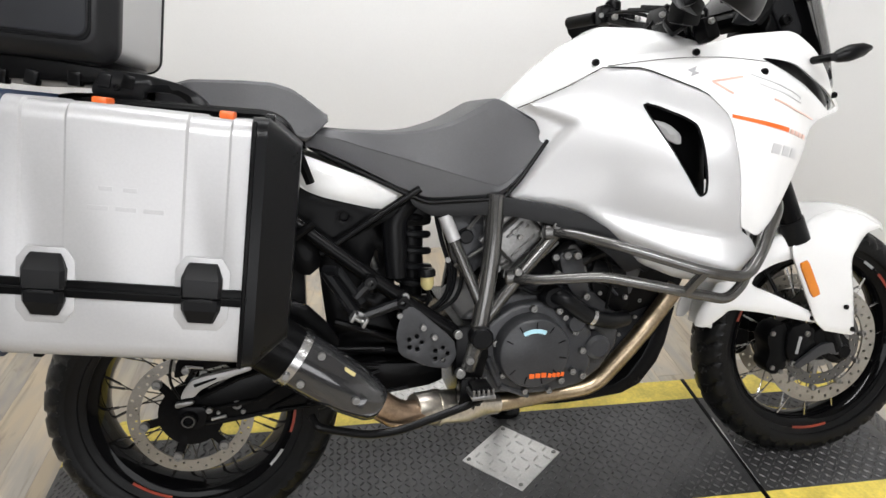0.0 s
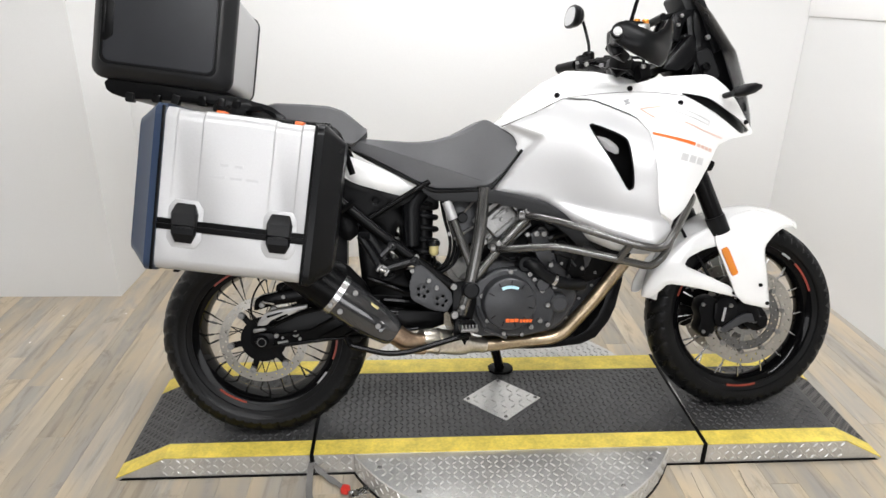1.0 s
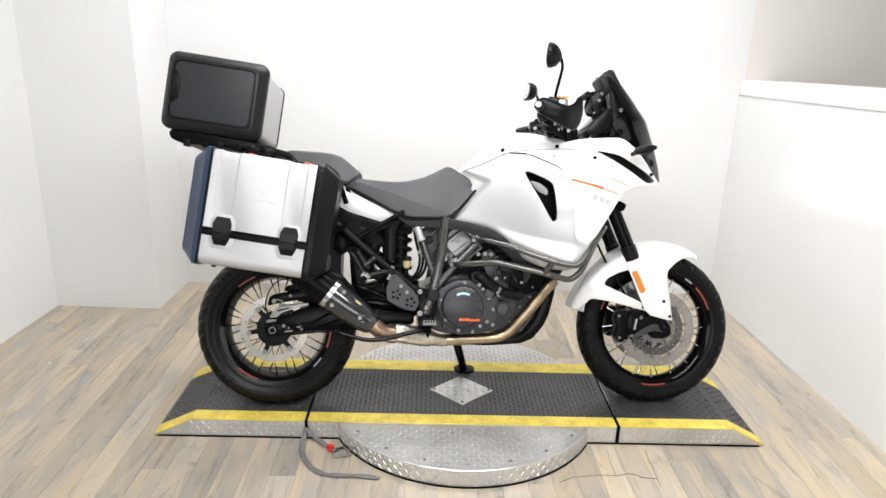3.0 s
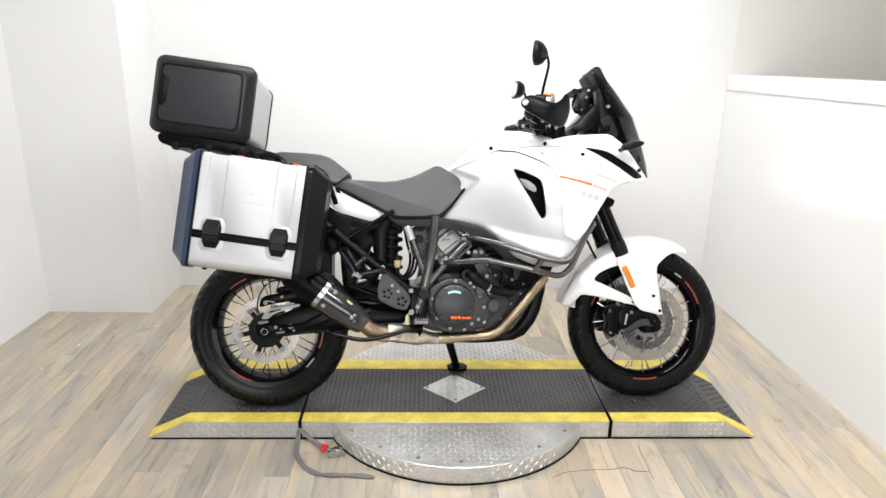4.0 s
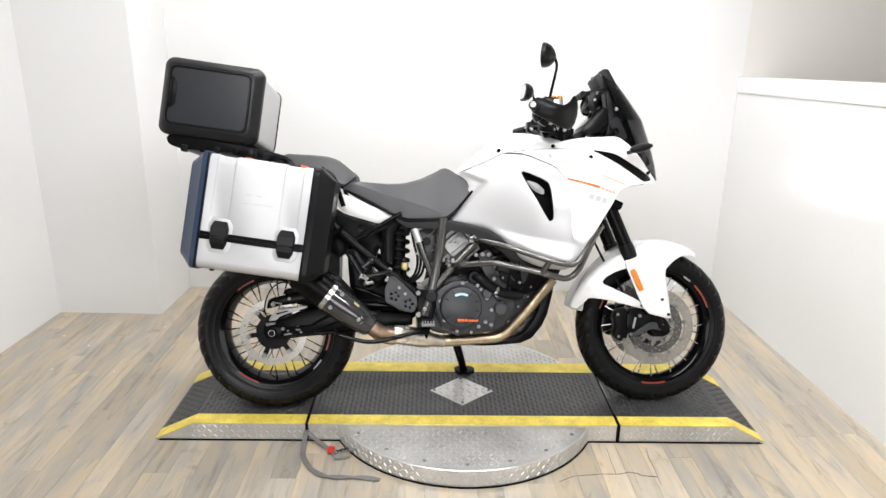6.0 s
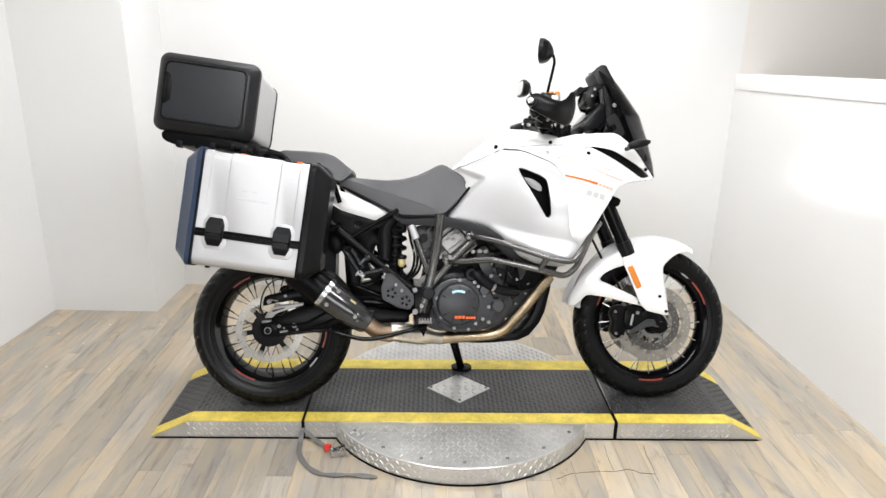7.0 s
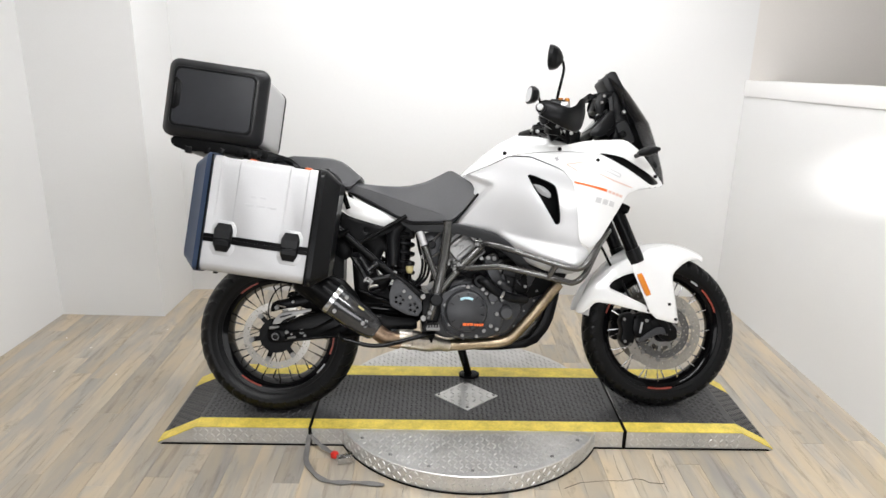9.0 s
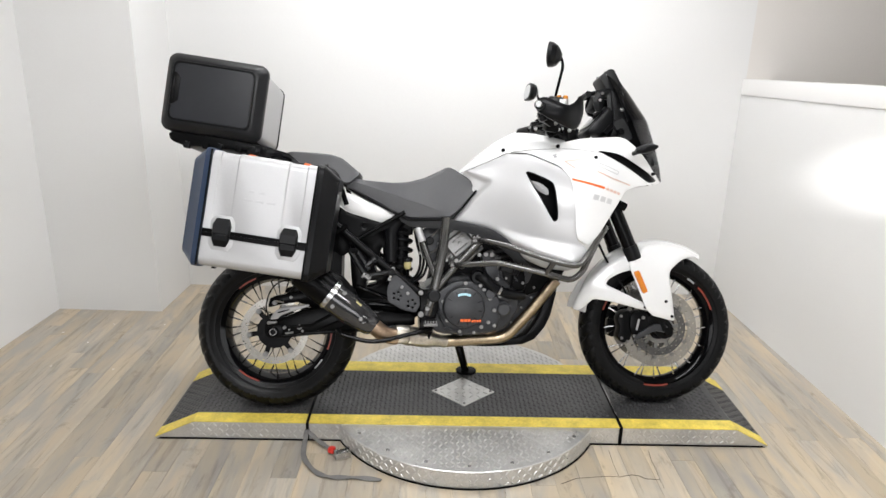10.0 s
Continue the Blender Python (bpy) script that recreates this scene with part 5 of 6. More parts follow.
sh_lat = bulge([(-0.07, 0.78, -0.15), (0.0, 0.9, -0.15), (0.0, 0.955, -0.145), (0.133, 1.028, -0.17), (0.31, 1.0, -0.225), (0.08, 0.85, -0.205), (0.18, 0.92, -0.235),
                (0.2, 0.78, -0.25), (0.1, 0.765, -0.2), (0.25, 0.66, -0.235), (0.35, 0.92, -0.298), (0.36, 0.8, -0.305), (0.365, 0.71, -0.305), (0.4, 0.65, -0.29), (0.474, 0.889, -0.285),
                (0.2, 1.05, -0.175), (0.31, 1.062, -0.178), (0.44, 1.09, -0.155), (0.57, 1.1, -0.13), (0.65, 1.06, -0.13), (0.702, 1.004, -0.11), (0.766, 0.928, -0.065), (0.62, 1.0, -0.15), (0.5, 0.96, -0.245), (0.45, 0.72, -0.285), (0.5, 0.8, -0.268), (0.6, 0.9, -0.19)])


def soft_step(v, w):
    k = max(0.0, min(1.0, v / w))
    return k * k * (3 - 2 * k)


def eased(x, xs, ys):
    """Interpolation with its corners rounded off."""
    return float(np.mean([np.interp(x + d, xs, ys) for d in (-0.045, -0.03, -0.015, 0.0, 0.015, 0.03, 0.045)]))


def creased(x, z):
    """Shroud: a hollow flank, a ledge flaring out below it, an underside turning in, and a step round the nose of the seat."""
    z1 = eased(x, (-0.08, 0.08, 0.235, 0.36, 0.45), (0.762, 0.743, 0.70, 0.674, 0.66))
    z2 = float(np.interp(x, (-0.08, 0.05, 0.083, 0.141, 0.229, 0.35, 0.4), (0.766, 0.749, 0.737, 0.69, 0.65, 0.612, 0.64)))
    out = eased(x, (-0.08, 0.0, 0.1, 0.155, 0.2, 0.29, 0.36, 0.45), (0.15, 0.168, 0.2, 0.222, 0.248, 0.282, 0.302, 0.29))
    top = eased(x, (-0.08, 0.0, 0.13, 0.31, 0.4), (0.14, 0.146, 0.168, 0.21, 0.222))
    k = max(0.0, (z - z1) / (1.03 - z1))
    y = -out + (out - top) * k ** 2.0
    y -= 0.026 * math.sin(math.pi * min(k, 1.0)) * soft_step(x + 0.02, 0.28)
    d = z1 - z
    flare = float(np.interp(x, (-0.05, 0.1, 0.35), (0.25, 0.35, 0.42)))
    y -= flare * (0.5 * (d + math.hypot(d, 0.003)) - 0.0015)
    d = z2 - z
    y += (flare + 0.75) * (0.5 * (d + math.hypot(d, 0.003)) - 0.0015)
    # top edge bevelled in
    e = z - eased(x, (-0.05, 0.023, 0.143, 0.2, 0.293, 0.354), (0.925, 0.962, 0.992, 0.985, 0.946, 0.905))
    y += 0.16 * 0.5 * (min(e, 0.04) + math.hypot(min(e, 0.04), 0.008)) - 0.001
    # wedge sunk round the seat
    below = 0.916 - 0.433 * (x - 0.067) - z
    behind = (0.067 - x) * 0.758 - (0.916 - z) * 0.653
    return y + 0.016 * soft_step(min(below, behind) + 0.002, 0.013)


for s in (1, -1):
    part("tank_shroud", panel(bm_new(), shroud, creased, 0.008, 0.009, [VENT], 1, 0.14, 0.0015, 0.006, s), SILVER, G, "silver painted tank shroud with an air vent", 50)
bm = panel(bm_new(), [(0.17, 0.97), (0.3, 0.955), (0.345, 0.92), (0.358, 0.68), (0.22, 0.68)], flat(-0.2), 0.01, 0.02, (), 0)
part("vent_duct", bm, PLASTIC, G, "black vent duct")
bm = panel(bm_new(), [(0.207, 0.92), (0.25, 0.91), (0.28, 0.885), (0.28, 0.862), (0.24, 0.88)], flat(-0.228), 0.008, 0.012, (), 1)
part("vent_fin", bm, SILVER, G, "silver fin inside the vent")
part("panel_gap", tube(bm_new(), [(x, creased(x, z) + 0.001, z + 0.0015) for x, z in resample([(-0.045, 0.95), (0.055, 0.991), (0.128, 1.027), (0.21, 1.023), (0.312, 0.973), (0.354, 0.936)], 0.012)[:-34]], 0.0013, 6), DARKSTEEL, G, "dark gap above the shroud")
# vent rim
vr = resample(soften(VENT, 2, 0.2), 0.012)
part("vent_rim", tube(bm_new(), [(x, creased(x, z) + 0.005, z) for x, z in vr + vr[:1]], 0.0035, 8, False), PLASTIC_G, G, "dark rubber vent lip")

fairing = [(0.133, 1.032), (0.2, 1.052), (0.31, 1.062), (0.438, 1.092), (0.58, 1.102), (0.605, 1.094), (0.649, 1.058), (0.702, 1.002), (0.737, 0.96), (0.766, 0.928), (0.755, 0.92), (0.64, 0.905), (0.574, 0.884), (0.5, 0.782), (0.45, 0.708),
           (0.41, 0.674), (0.366, 0.7), (0.352, 0.92), (0.318, 0.972), (0.21, 1.026)]
fa_lat = sh_lat


def fairing_lat(x, z):
    d = z - (1.035 - 0.12 * (x - 0.2))
    y = fa_lat(x, z) + 0.004 * math.tanh(d / 0.008) - 0.006
    w = max(0.0, min(1.0, (x - 0.36) / 0.1))
    return y * w + (creased(x, z) - 0.0045) * (1 - w)


SLOT = [(0.47, 1.039), (0.49, 1.04), (0.57, 1.03), (0.62, 1.006), (0.7, 0.963), (0.744, 0.935), (0.738, 0.929), (0.71, 0.922), (0.69, 0.926), (0.57, 0.99)]
for s in (1, -1):
    part("fairing", panel(bm_new(), fairing, fairing_lat, 0.006, 0.009, [SLOT], 1, 0.12, 0.0015, 0.006, s), WHITE, G, "gloss white front fairing with decals", 50)
part("fairing_slot", panel(bm_new(), [(0.45, 1.055), (0.53, 1.052), (0.65, 1.01), (0.75, 0.94), (0.72, 0.912), (0.66, 0.915), (0.52, 0.99)], lambda x, z: fa_lat(x, z) + 0.012, 0.01, 0.014, (), 1), PLASTIC, G, "black recessed fairing slot")


def decal(outline, mat, label, lift=0.0015):
    return part("decal", panel(bm_new(), outline, lambda x, z: fairing_lat(x, z) - lift, 0.0012, 0.01, (), 0, roll=0), mat, G, label)


decal([(0.353, 0.918), (0.355, 0.925), (0.476, 0.893), (0.472, 0.884)], ORANGE, "orange stripe decal")
for i in range(4):
    x = 0.478 + i * 0.017
    decal([(x, 0.882 - i * 0.0045), (x + 0.004, 0.891 - i * 0.0045), (x + 0.017, 0.8875 - i * 0.0045), (x + 0.013, 0.8785 - i * 0.0045)], PALEDECAL, "pale orange model lettering bar")
for i in range(3):
    x = 0.425 + i * 0.028
    decal([(x, 0.846 - i * 0.0065), (x + 0.006, 0.865 - i * 0.0065), (x + 0.027, 0.860 - i * 0.0065), (x + 0.021, 0.841 - i * 0.0065)], LOGOGREY, "pale grey maker's mark decal")
for (ax, az), (bx, bz), m in (((0.42, 1.005), (0.548, 0.955), LOGOGREY), ((0.548, 0.955), (0.538, 0.944), LOGOGREY), ((0.538, 0.944), (0.43, 0.984), LOGOGREY), ((0.335, 0.992), (0.40, 1.0), PALEDECAL),
                              ((0.335, 0.992), (0.37, 0.966), PALEDECAL), ((0.45, 0.952), (0.51, 0.928), PALEDECAL), ((0.51, 0.928), (0.6, 0.906), PALEDECAL)):
    n = math.hypot(bx - ax, bz - az)
    ox, oz = -(bz - az) / n * 0.0022, (bx - ax) / n * 0.0022
    decal([(ax - ox, az - oz), (ax + ox, az + oz), (bx + ox, bz + oz), (bx - ox, bz - oz)], m, "thin outline decal")
decal([(0.292, 1.017), (0.312, 1.024), (0.306, 1.014), (0.315, 1.01), (0.294, 1.003), (0.3, 1.011)], GREYDECAL, "small grey emblem decal")
for x, z in ((0.113, 1.039), (0.317, 1.053), (0.457, 1.009), (0.722, 0.958)):
    b = bolt(G, x, fairing_lat(x, z) - 0.001, z, 0.0075, PLASTIC, "fairing_screw")
part("fairing_seam", tube(bm_new(), [(x, fairing_lat(x, z) - 0.0005, z) for x, z in [(0.14 + 0.018 * k, 1.031 + 0.012 * math.sin(k / 19 * math.pi)) for k in range(20)]], 0.0008, 6), DARKSTEEL, G, "thin dark panel seam")
# nose and headlight housing between the fairing halves
bm = bm_new()
rings = []
for x, z0, z1, w in ((0.45, 0.8, 1.085, 0.15), (0.55, 0.88, 1.085, 0.12), (0.65, 0.915, 1.01, 0.09), (0.72, 0.925, 0.95, 0.05)):
    rings.append([(x, w * c, (z0 + z1) / 2 + (z1 - z0) / 2 * s) for c, s in ((-1, -0.7), (-0.6, -1), (0.6, -1), (1, -0.7), (1, 0.7), (0.6, 1), (-0.6, 1), (-1, 0.7))])
rings_loft(bm, rings)
part("headlight_housing", bm, PLASTIC, G, "black headlight housing")

# ---- windscreen, dash and bracket
rings = []
prof = [(0.796, 0.938, 0.03), (0.787, 0.99, 0.075), (0.762, 1.08, 0.115), (0.727, 1.184, 0.128), (0.652, 1.295, 0.1), (0.6, 1.365, 0.07), (0.578, 1.39, 0.055)]
def screen(bm, rows, thick):
    front, back = [], []
    for x, z, w in rows:
        front.append([bm.verts.new((x - w * 0.74 * (abs(k) / 6) ** 2.2, w * k / 6, z - 0.015 * (abs(k) / 6) ** 2)) for k in range(-6, 7)])
        back.append([bm.verts.new((x - thick - w * 0.74 * (abs(k) / 6) ** 2.2, w * k / 6, z - 0.015 * (abs(k) / 6) ** 2)) for k in range(-6, 7)])
    for g in (front, back):
        for a, b in zip(g, g[1:]):
            for k in range(12):
                bm.faces.new((a[k], a[k + 1], b[k + 1], b[k]))
    for k in range(12):
        bm.faces.new((front[0][k], front[0][k + 1], back[0][k + 1], back[0][k]))
        bm.faces.new((front[-1][k], front[-1][k + 1], back[-1][k + 1], back[-1][k]))
    for a, b, c, d in zip(front, front[1:], back, back[1:]):
        bm.faces.new((a[0], b[0], d[0], c[0]))
        bm.faces.new((a[-1], b[-1], d[-1], c[-1]))
    return bm
scr = part("windscreen", screen(bm_new(), prof[3:], 0.004), SMOKE, G, "dark smoked windscreen")
part("screen_base", screen(bm_new(), prof[:4], 0.004), SMOKE_L, scr, "lighter grey lower screen")
bm = bm_new()
prism(bm, soften([(0.517, 1.353), (0.553, 1.386), (0.574, 1.386), (0.612, 1.315), (0.6, 1.292), (0.545, 1.298)], 1, 0.1), -0.062, 0.062, 0.006)
part("screen_tip", bm, CAPGREY, scr, "grey top edge of the screen")
for s in (-1, 1):
    bm = panel(bm_new(), [(0.56, 1.3), (0.606, 1.3), (0.65, 1.2), (0.69, 1.1), (0.745, 1.0), (0.72, 0.985), (0.6, 1.08), (0.565, 1.12), (0.572, 1.19), (0.562, 1.25)], flat(-0.078), 0.012, 0.014, (), 1, 0.12, 0.003, 0.008, s)
    fr = part("screen_frame", bm, PLASTIC, G, "black screen carrier")
    part("frame_rib", prism(bm_new(), [(0.58, 1.29), (0.6, 1.29), (0.645, 1.18), (0.625, 1.17)], s * 0.09, s * 0.076, 0.003, 1), PLASTIC_G, fr)
    part("frame_plate", prism(bm_new(), soften([(0.56, 1.17), (0.61, 1.19), (0.65, 1.1), (0.6, 1.09)], 1, 0.15), s * 0.088, s * 0.074, 0.003, 1), CAPGREY, fr, "dark grey lower plate")
    for x, z, r, m in ((0.597, 1.216, 0.008, None), (0.594, 1.129, 0.013, PLASTIC)):
        bolt(fr, x, s * 0.094, z, r, m, "screen_knob")
bm = bm_new()
box(bm, (0.03, 0.2, 0.125), pose(0.513, 0, 1.172, 0, 42, 0), 0.01)
box(bm, (0.05, 0.17, 0.07), pose(0.545, 0, 1.155, 0, 42, 0), 0.012)
box(bm, (0.03, 0.16, 0.04), pose(0.575, 0, 1.12, 0, 20, 0), 0.008)
dash = part("instrument_panel", bm, PLASTIC, G, "black instrument panel")
part("instrument_glass", box(bm_new(), (0.004, 0.16, 0.085), pose(0.4995, 0, 1.184, 0, 42, 0), 0.002), RIMBLACK, dash, "glossy instrument glass")
part("instrument_bezel", box(bm_new(), (0.006, 0.19, 0.012), pose(0.528, 0, 1.222, 0, 42, 0), 0.002), CAPGREY, dash, "grey bezel edge")
for s in (-1, 1):
    part("dash_bolt", lathe(bm_new(), [(0.0001, 0), (0.006, 0), (0.006, 0.004), (0.0001, 0.004)], 12, pose(0.475, s * 0.1, 1.135, 90, 42, 0)), STEEL, dash)
    part("dash_side", prism(bm_new(), soften([(0.455, 1.12), (0.47, 1.145), (0.54, 1.222), (0.558, 1.2), (0.555, 1.16), (0.51, 1.115)], 1, 0.15), s * 0.106, s * 0.098, 0.003), PLASTIC_G, dash)
bm = bm_new()
box(bm, (0.03, 0.1, 0.075), pose(0.512, 0, 1.258, 0, 20, 0), 0.008)
tube(bm, [(0.468, -0.07, 1.282), (0.468, 0.07, 1.282)], 0.012, 12)
for s in (-1, 1):
    tube(bm, [(0.468, s * 0.05, 1.282), (0.515, s * 0.05, 1.293)], 0.009, 8)
mount = part("dash_bracket", bm, PLASTIC, G, "dark accessory bracket above the dash")
for s in (-1, 1):
    part("bracket_arm", panel(bm_new(), [(0.5, 1.215), (0.488, 1.255), (0.505, 1.3), (0.598, 1.309), (0.6, 1.288), (0.545, 1.283), (0.53, 1.25), (0.525, 1.21)], flat(-0.068), 0.012, 0.01, (), 1, 0.18, 0.003, 0.006, s), PLASTIC_G, mount)
part("bracket_plate", panel(bm_new(), [(0.542, 1.292), (0.575, 1.294), (0.588, 1.25), (0.575, 1.2), (0.552, 1.2), (0.55, 1.24)], flat(-0.066), 0.006, 0.01, (), 1, 0.2, 0.002, 0.006), CAPGREY, mount, "grey bracket cheek")
for x, z in ((0.515, 1.258), (0.525, 1.285)):
    bolt(mount, x, -0.07, z, 0.006, name="bracket_bolt")
# turn signals
for s in (-1, 1):
    bm = tube(bm_new(), [(0.63, s * 0.15, 1.035), (0.632, s * 0.2, 1.037), (0.635, s * 0.23, 1.04)], 0.009, 8)
    sg = part("turn_signal", bm, PLASTIC, G, "black turn signal on a short stalk")
    rings = []
    for x, r in ((0.605, 0.008), (0.615, 0.014), (0.64, 0.018), (0.67, 0.015), (0.69, 0.006)):
        rings.append([(x, s * 0.245 + 1.2 * r * math.cos(a), 1.042 + (x - 0.64) * 0.2 + r * math.sin(a)) for a in np.linspace(0, 2 * math.pi, 17)[:-1]])
    part("signal_body", rings_loft(bm_new(), rings), PLASTIC_G, sg)

# ---- fork, front mudguard and brake
for s in (-1, 1):
    part("fork_tube", tube(bm_new(), [(0.47, s * 0.105, 1.05), (0.655, s * 0.105, 0.615)], 0.0275, 20), SATIN, G, "black upper fork tube")
    part("fork_collar", tube(bm_new(), [(0.632, s * 0.105, 0.668), (0.655, s * 0.105, 0.615)], 0.0305, 20), PLASTIC_G, G, "dark fork seal collar")
    part("fork_slider", tube(bm_new(), [(0.65, s * 0.105, 0.625), (0.735, s * 0.105, 0.425)], 0.021, 18), STEEL, G, "bright fork slider")
    part("fork_leg", tube(bm_new(), [(0.733, s * 0.105, 0.43), (0.775, s * 0.105, 0.33)], [0.024, 0.026], 18), SATIN, G, "black lower fork leg")
    bm = bm_new()
    prism(bm, soften([(0.735, 0.4), (0.775, 0.39), (0.815, 0.345), (0.815, 0.305), (0.775, 0.29), (0.745, 0.31), (0.7, 0.375)], 1, 0.2), s * 0.12, s * 0.085, 0.006)
    part("fork_foot", bm, SATIN, G, "black cast fork foot")
    bm = bm_new()
    prism(bm, soften([(0.64, 0.40), (0.70, 0.41), (0.73, 0.36), (0.715, 0.3), (0.665, 0.29), (0.635, 0.33)], 1, 0.2), s * 0.118, s * 0.06, 0.008)
    c = part("front_brake_caliper", bm, SATIN, G, "black radial front brake caliper")
    part("caliper_mark", box(bm_new(), (0.008, 0.002, 0.045), pose(0.668, s * 0.119, 0.352, 0, 12, 0), 0.0005, 1), GREYDECAL, c, "pale maker's mark bar")
    for x, z in ((0.69, 0.38), (0.7, 0.31), (0.655, 0.305)):
        bolt(c, x, s * 0.117, z, 0.007, name="caliper_bolt")
    part("torque_arm", prism(bm_new(), soften([(0.652, 0.305), (0.722, 0.352), (0.765, 0.355), (0.795, 0.34), (0.782, 0.318), (0.737, 0.328), (0.664, 0.292)], 1, 0.15), s * 0.129, s * 0.119, 0.003), ENGINE, G, "grey cast caliper arm")
    part("caliper_outer", prism(bm_new(), soften([(0.588, 0.37), (0.602, 0.402), (0.645, 0.412), (0.65, 0.29), (0.61, 0.272), (0.588, 0.3), (0.6, 0.335)], 1, 0.2), s * 0.108, s * 0.05, 0.006), PLASTIC, c)
    for x, z in ((0.603, 0.385), (0.606, 0.296), (0.63, 0.283)):
        bolt(c, x, s * 0.108, z, 0.006, name="caliper_bolt")
part("axle_cap", lathe(bm_new(), [(0.0001, -0.13), (0.016, -0.13), (0.02, -0.124), (0.022, -0.08), (0.0001, -0.08)], 24, pose(0.79, 0, 0.3255)), SATIN, G)
part("front_brake_hose", tube(bm_new(), spline([(0.66, -0.09, 0.41), (0.61, -0.07, 0.52), (0.56, -0.06, 0.6), (0.5, -0.06, 0.72)], 6), 0.005, 8), PLASTIC, G)
part("steering_head", tube(bm_new(), [(0.385, 0, 1.06), (0.5, 0, 0.78)], 0.04, 20), SATIN, G)
for t in (0.12, 0.9):
    p = Vector((0.40, 0, 1.04)).lerp(Vector((0.535, 0, 0.79)), t)
    part("triple_clamp", box(bm_new(), (0.07, 0.27, 0.035), Matrix.Translation(p + Vector((0.06, 0, 0.02))) @ pose(0, 0, 0, 0, 23, 0), 0.012), SATIN, G)

guard = [(0.624, 0.595), (0.648, 0.628), (0.69, 0.67), (0.777, 0.684), (0.86, 0.664), (0.938, 0.625), (0.91, 0.622), (0.87, 0.618), (0.835, 0.602), (0.792, 0.572), (0.789, 0.54), (0.816, 0.372), (0.806, 0.368), (0.704, 0.395), (0.66, 0.505)]
gu_lat = bulge([(0.66, 0.63, -0.125), (0.77, 0.688, -0.085), (0.93, 0.633, -0.06), (0.84, 0.6, -0.105), (0.78, 0.6, -0.13), (0.84, 0.37, -0.128), (0.75, 0.4, -0.14), (0.7, 0.52, -0.138), (0.78, 0.48, -0.142)])
for s in (1, -1):
    part("fork_guard", panel(bm_new(), guard, gu_lat, 0.005, 0.01, (), 1, 0.18, 0.006, 0.012, s), WHITE, G, "gloss white fork guard", 50)
rearg = [(0.64, 0.645), (0.556, 0.60), (0.47, 0.525), (0.425, 0.45), (0.415, 0.41), (0.44, 0.405), (0.468, 0.43), (0.49, 0.455), (0.56, 0.445), (0.70, 0.408), (0.722, 0.408), (0.715, 0.424), (0.69, 0.44), (0.585, 0.492), (0.54, 0.512), (0.555, 0.535), (0.6, 0.56), (0.65, 0.575)]
rg_lat = bulge([(0.64, 0.64, -0.115), (0.55, 0.59, -0.085), (0.42, 0.42, -0.075), (0.49, 0.47, -0.105), (0.7, 0.42, -0.125), (0.55, 0.5, -0.112)])
mg = None
for s in (1, -1):
    mg = part("front_mudguard", panel(bm_new(), rearg, rg_lat if s > 0 else (lambda x, z: rg_lat(x, z) * 0.45), 0.005, 0.01, (), 1, 0.18, 0.006, 0.012, s), WHITE, G, "gloss white front mudguard", 50)
bm = bm_new()
n = 30
for k in range(n + 1):
    a = radians(62 + 106 * k / n)
    r = 0.352 + 0.018 * math.sin(math.pi * k / n)
    w = 0.05 + 0.035 * math.sin(math.pi * min(1, k / n * 1.25)) ** 0.7
    for j in range(13):
        s = -1 + j / 6
        rad = r - 0.028 * abs(s) ** 2.5
        bm.verts.new((0.79 + rad * math.cos(a), w * s, 0.3255 + rad * math.sin(a)))
bm.verts.ensure_lookup_table()
F = [bm.faces.new([bm.verts[i] for i in (k * 13 + j, k * 13 + j + 1, (k + 1) * 13 + j + 1, (k + 1) * 13 + j)]) for k in range(n) for j in range(12)]
bmesh.ops.recalc_face_normals(bm, faces=bm.faces)
bmesh.ops.solidify(bm, geom=F, thickness=0.004)
part("mudguard_crown", bm, WHITE, G, "gloss white mudguard crown", 60)
part("reflector", panel(bm_new(), [(0.641, 0.565), (0.663, 0.573), (0.699, 0.488), (0.678, 0.479)], lambda x, z: gu_lat(x, z) - 0.006, 0.006, 0.008, (), 1, 0.12, 0.002, 0.004), AMBER, G, "amber side reflector")
for x, z in ((0.772, 0.448), (0.8, 0.387), (0.695, 0.422)):
    bolt(G, x, gu_lat(x, z) - 0.001 if x > 0.7 else rg_lat(x, z) - 0.001, z, 0.006, PLASTIC, "guard_screw")

# ---- handlebar
bars2 = part("handlebar", tube(bm_new(), spline([(0.198, -0.43, 1.17), (0.24, -0.3, 1.168), (0.32, -0.12, 1.14), (0.345, 0, 1.125), (0.345, 0.12, 1.145), (0.312, 0.3, 1.19), (0.278, 0.43, 1.193)], 6), 0.012, 10), SATIN, G, "black handlebar")
part("grip", tube(bm_new(), [(0.198, -0.43, 1.17), (0.236, -0.31, 1.1685)], 0.0175, 16), PLASTIC, bars2)
part("grip", tube(bm_new(), [(0.278, 0.43, 1.193), (0.309, 0.31, 1.1905)], 0.0175, 16), PLASTIC, bars2)
part("bar_end", tube(bm_new(), [(0.193, -0.446, 1.17), (0.198, -0.43, 1.17)], 0.011, 16), CAST, bars2, "bright bar-end weight")
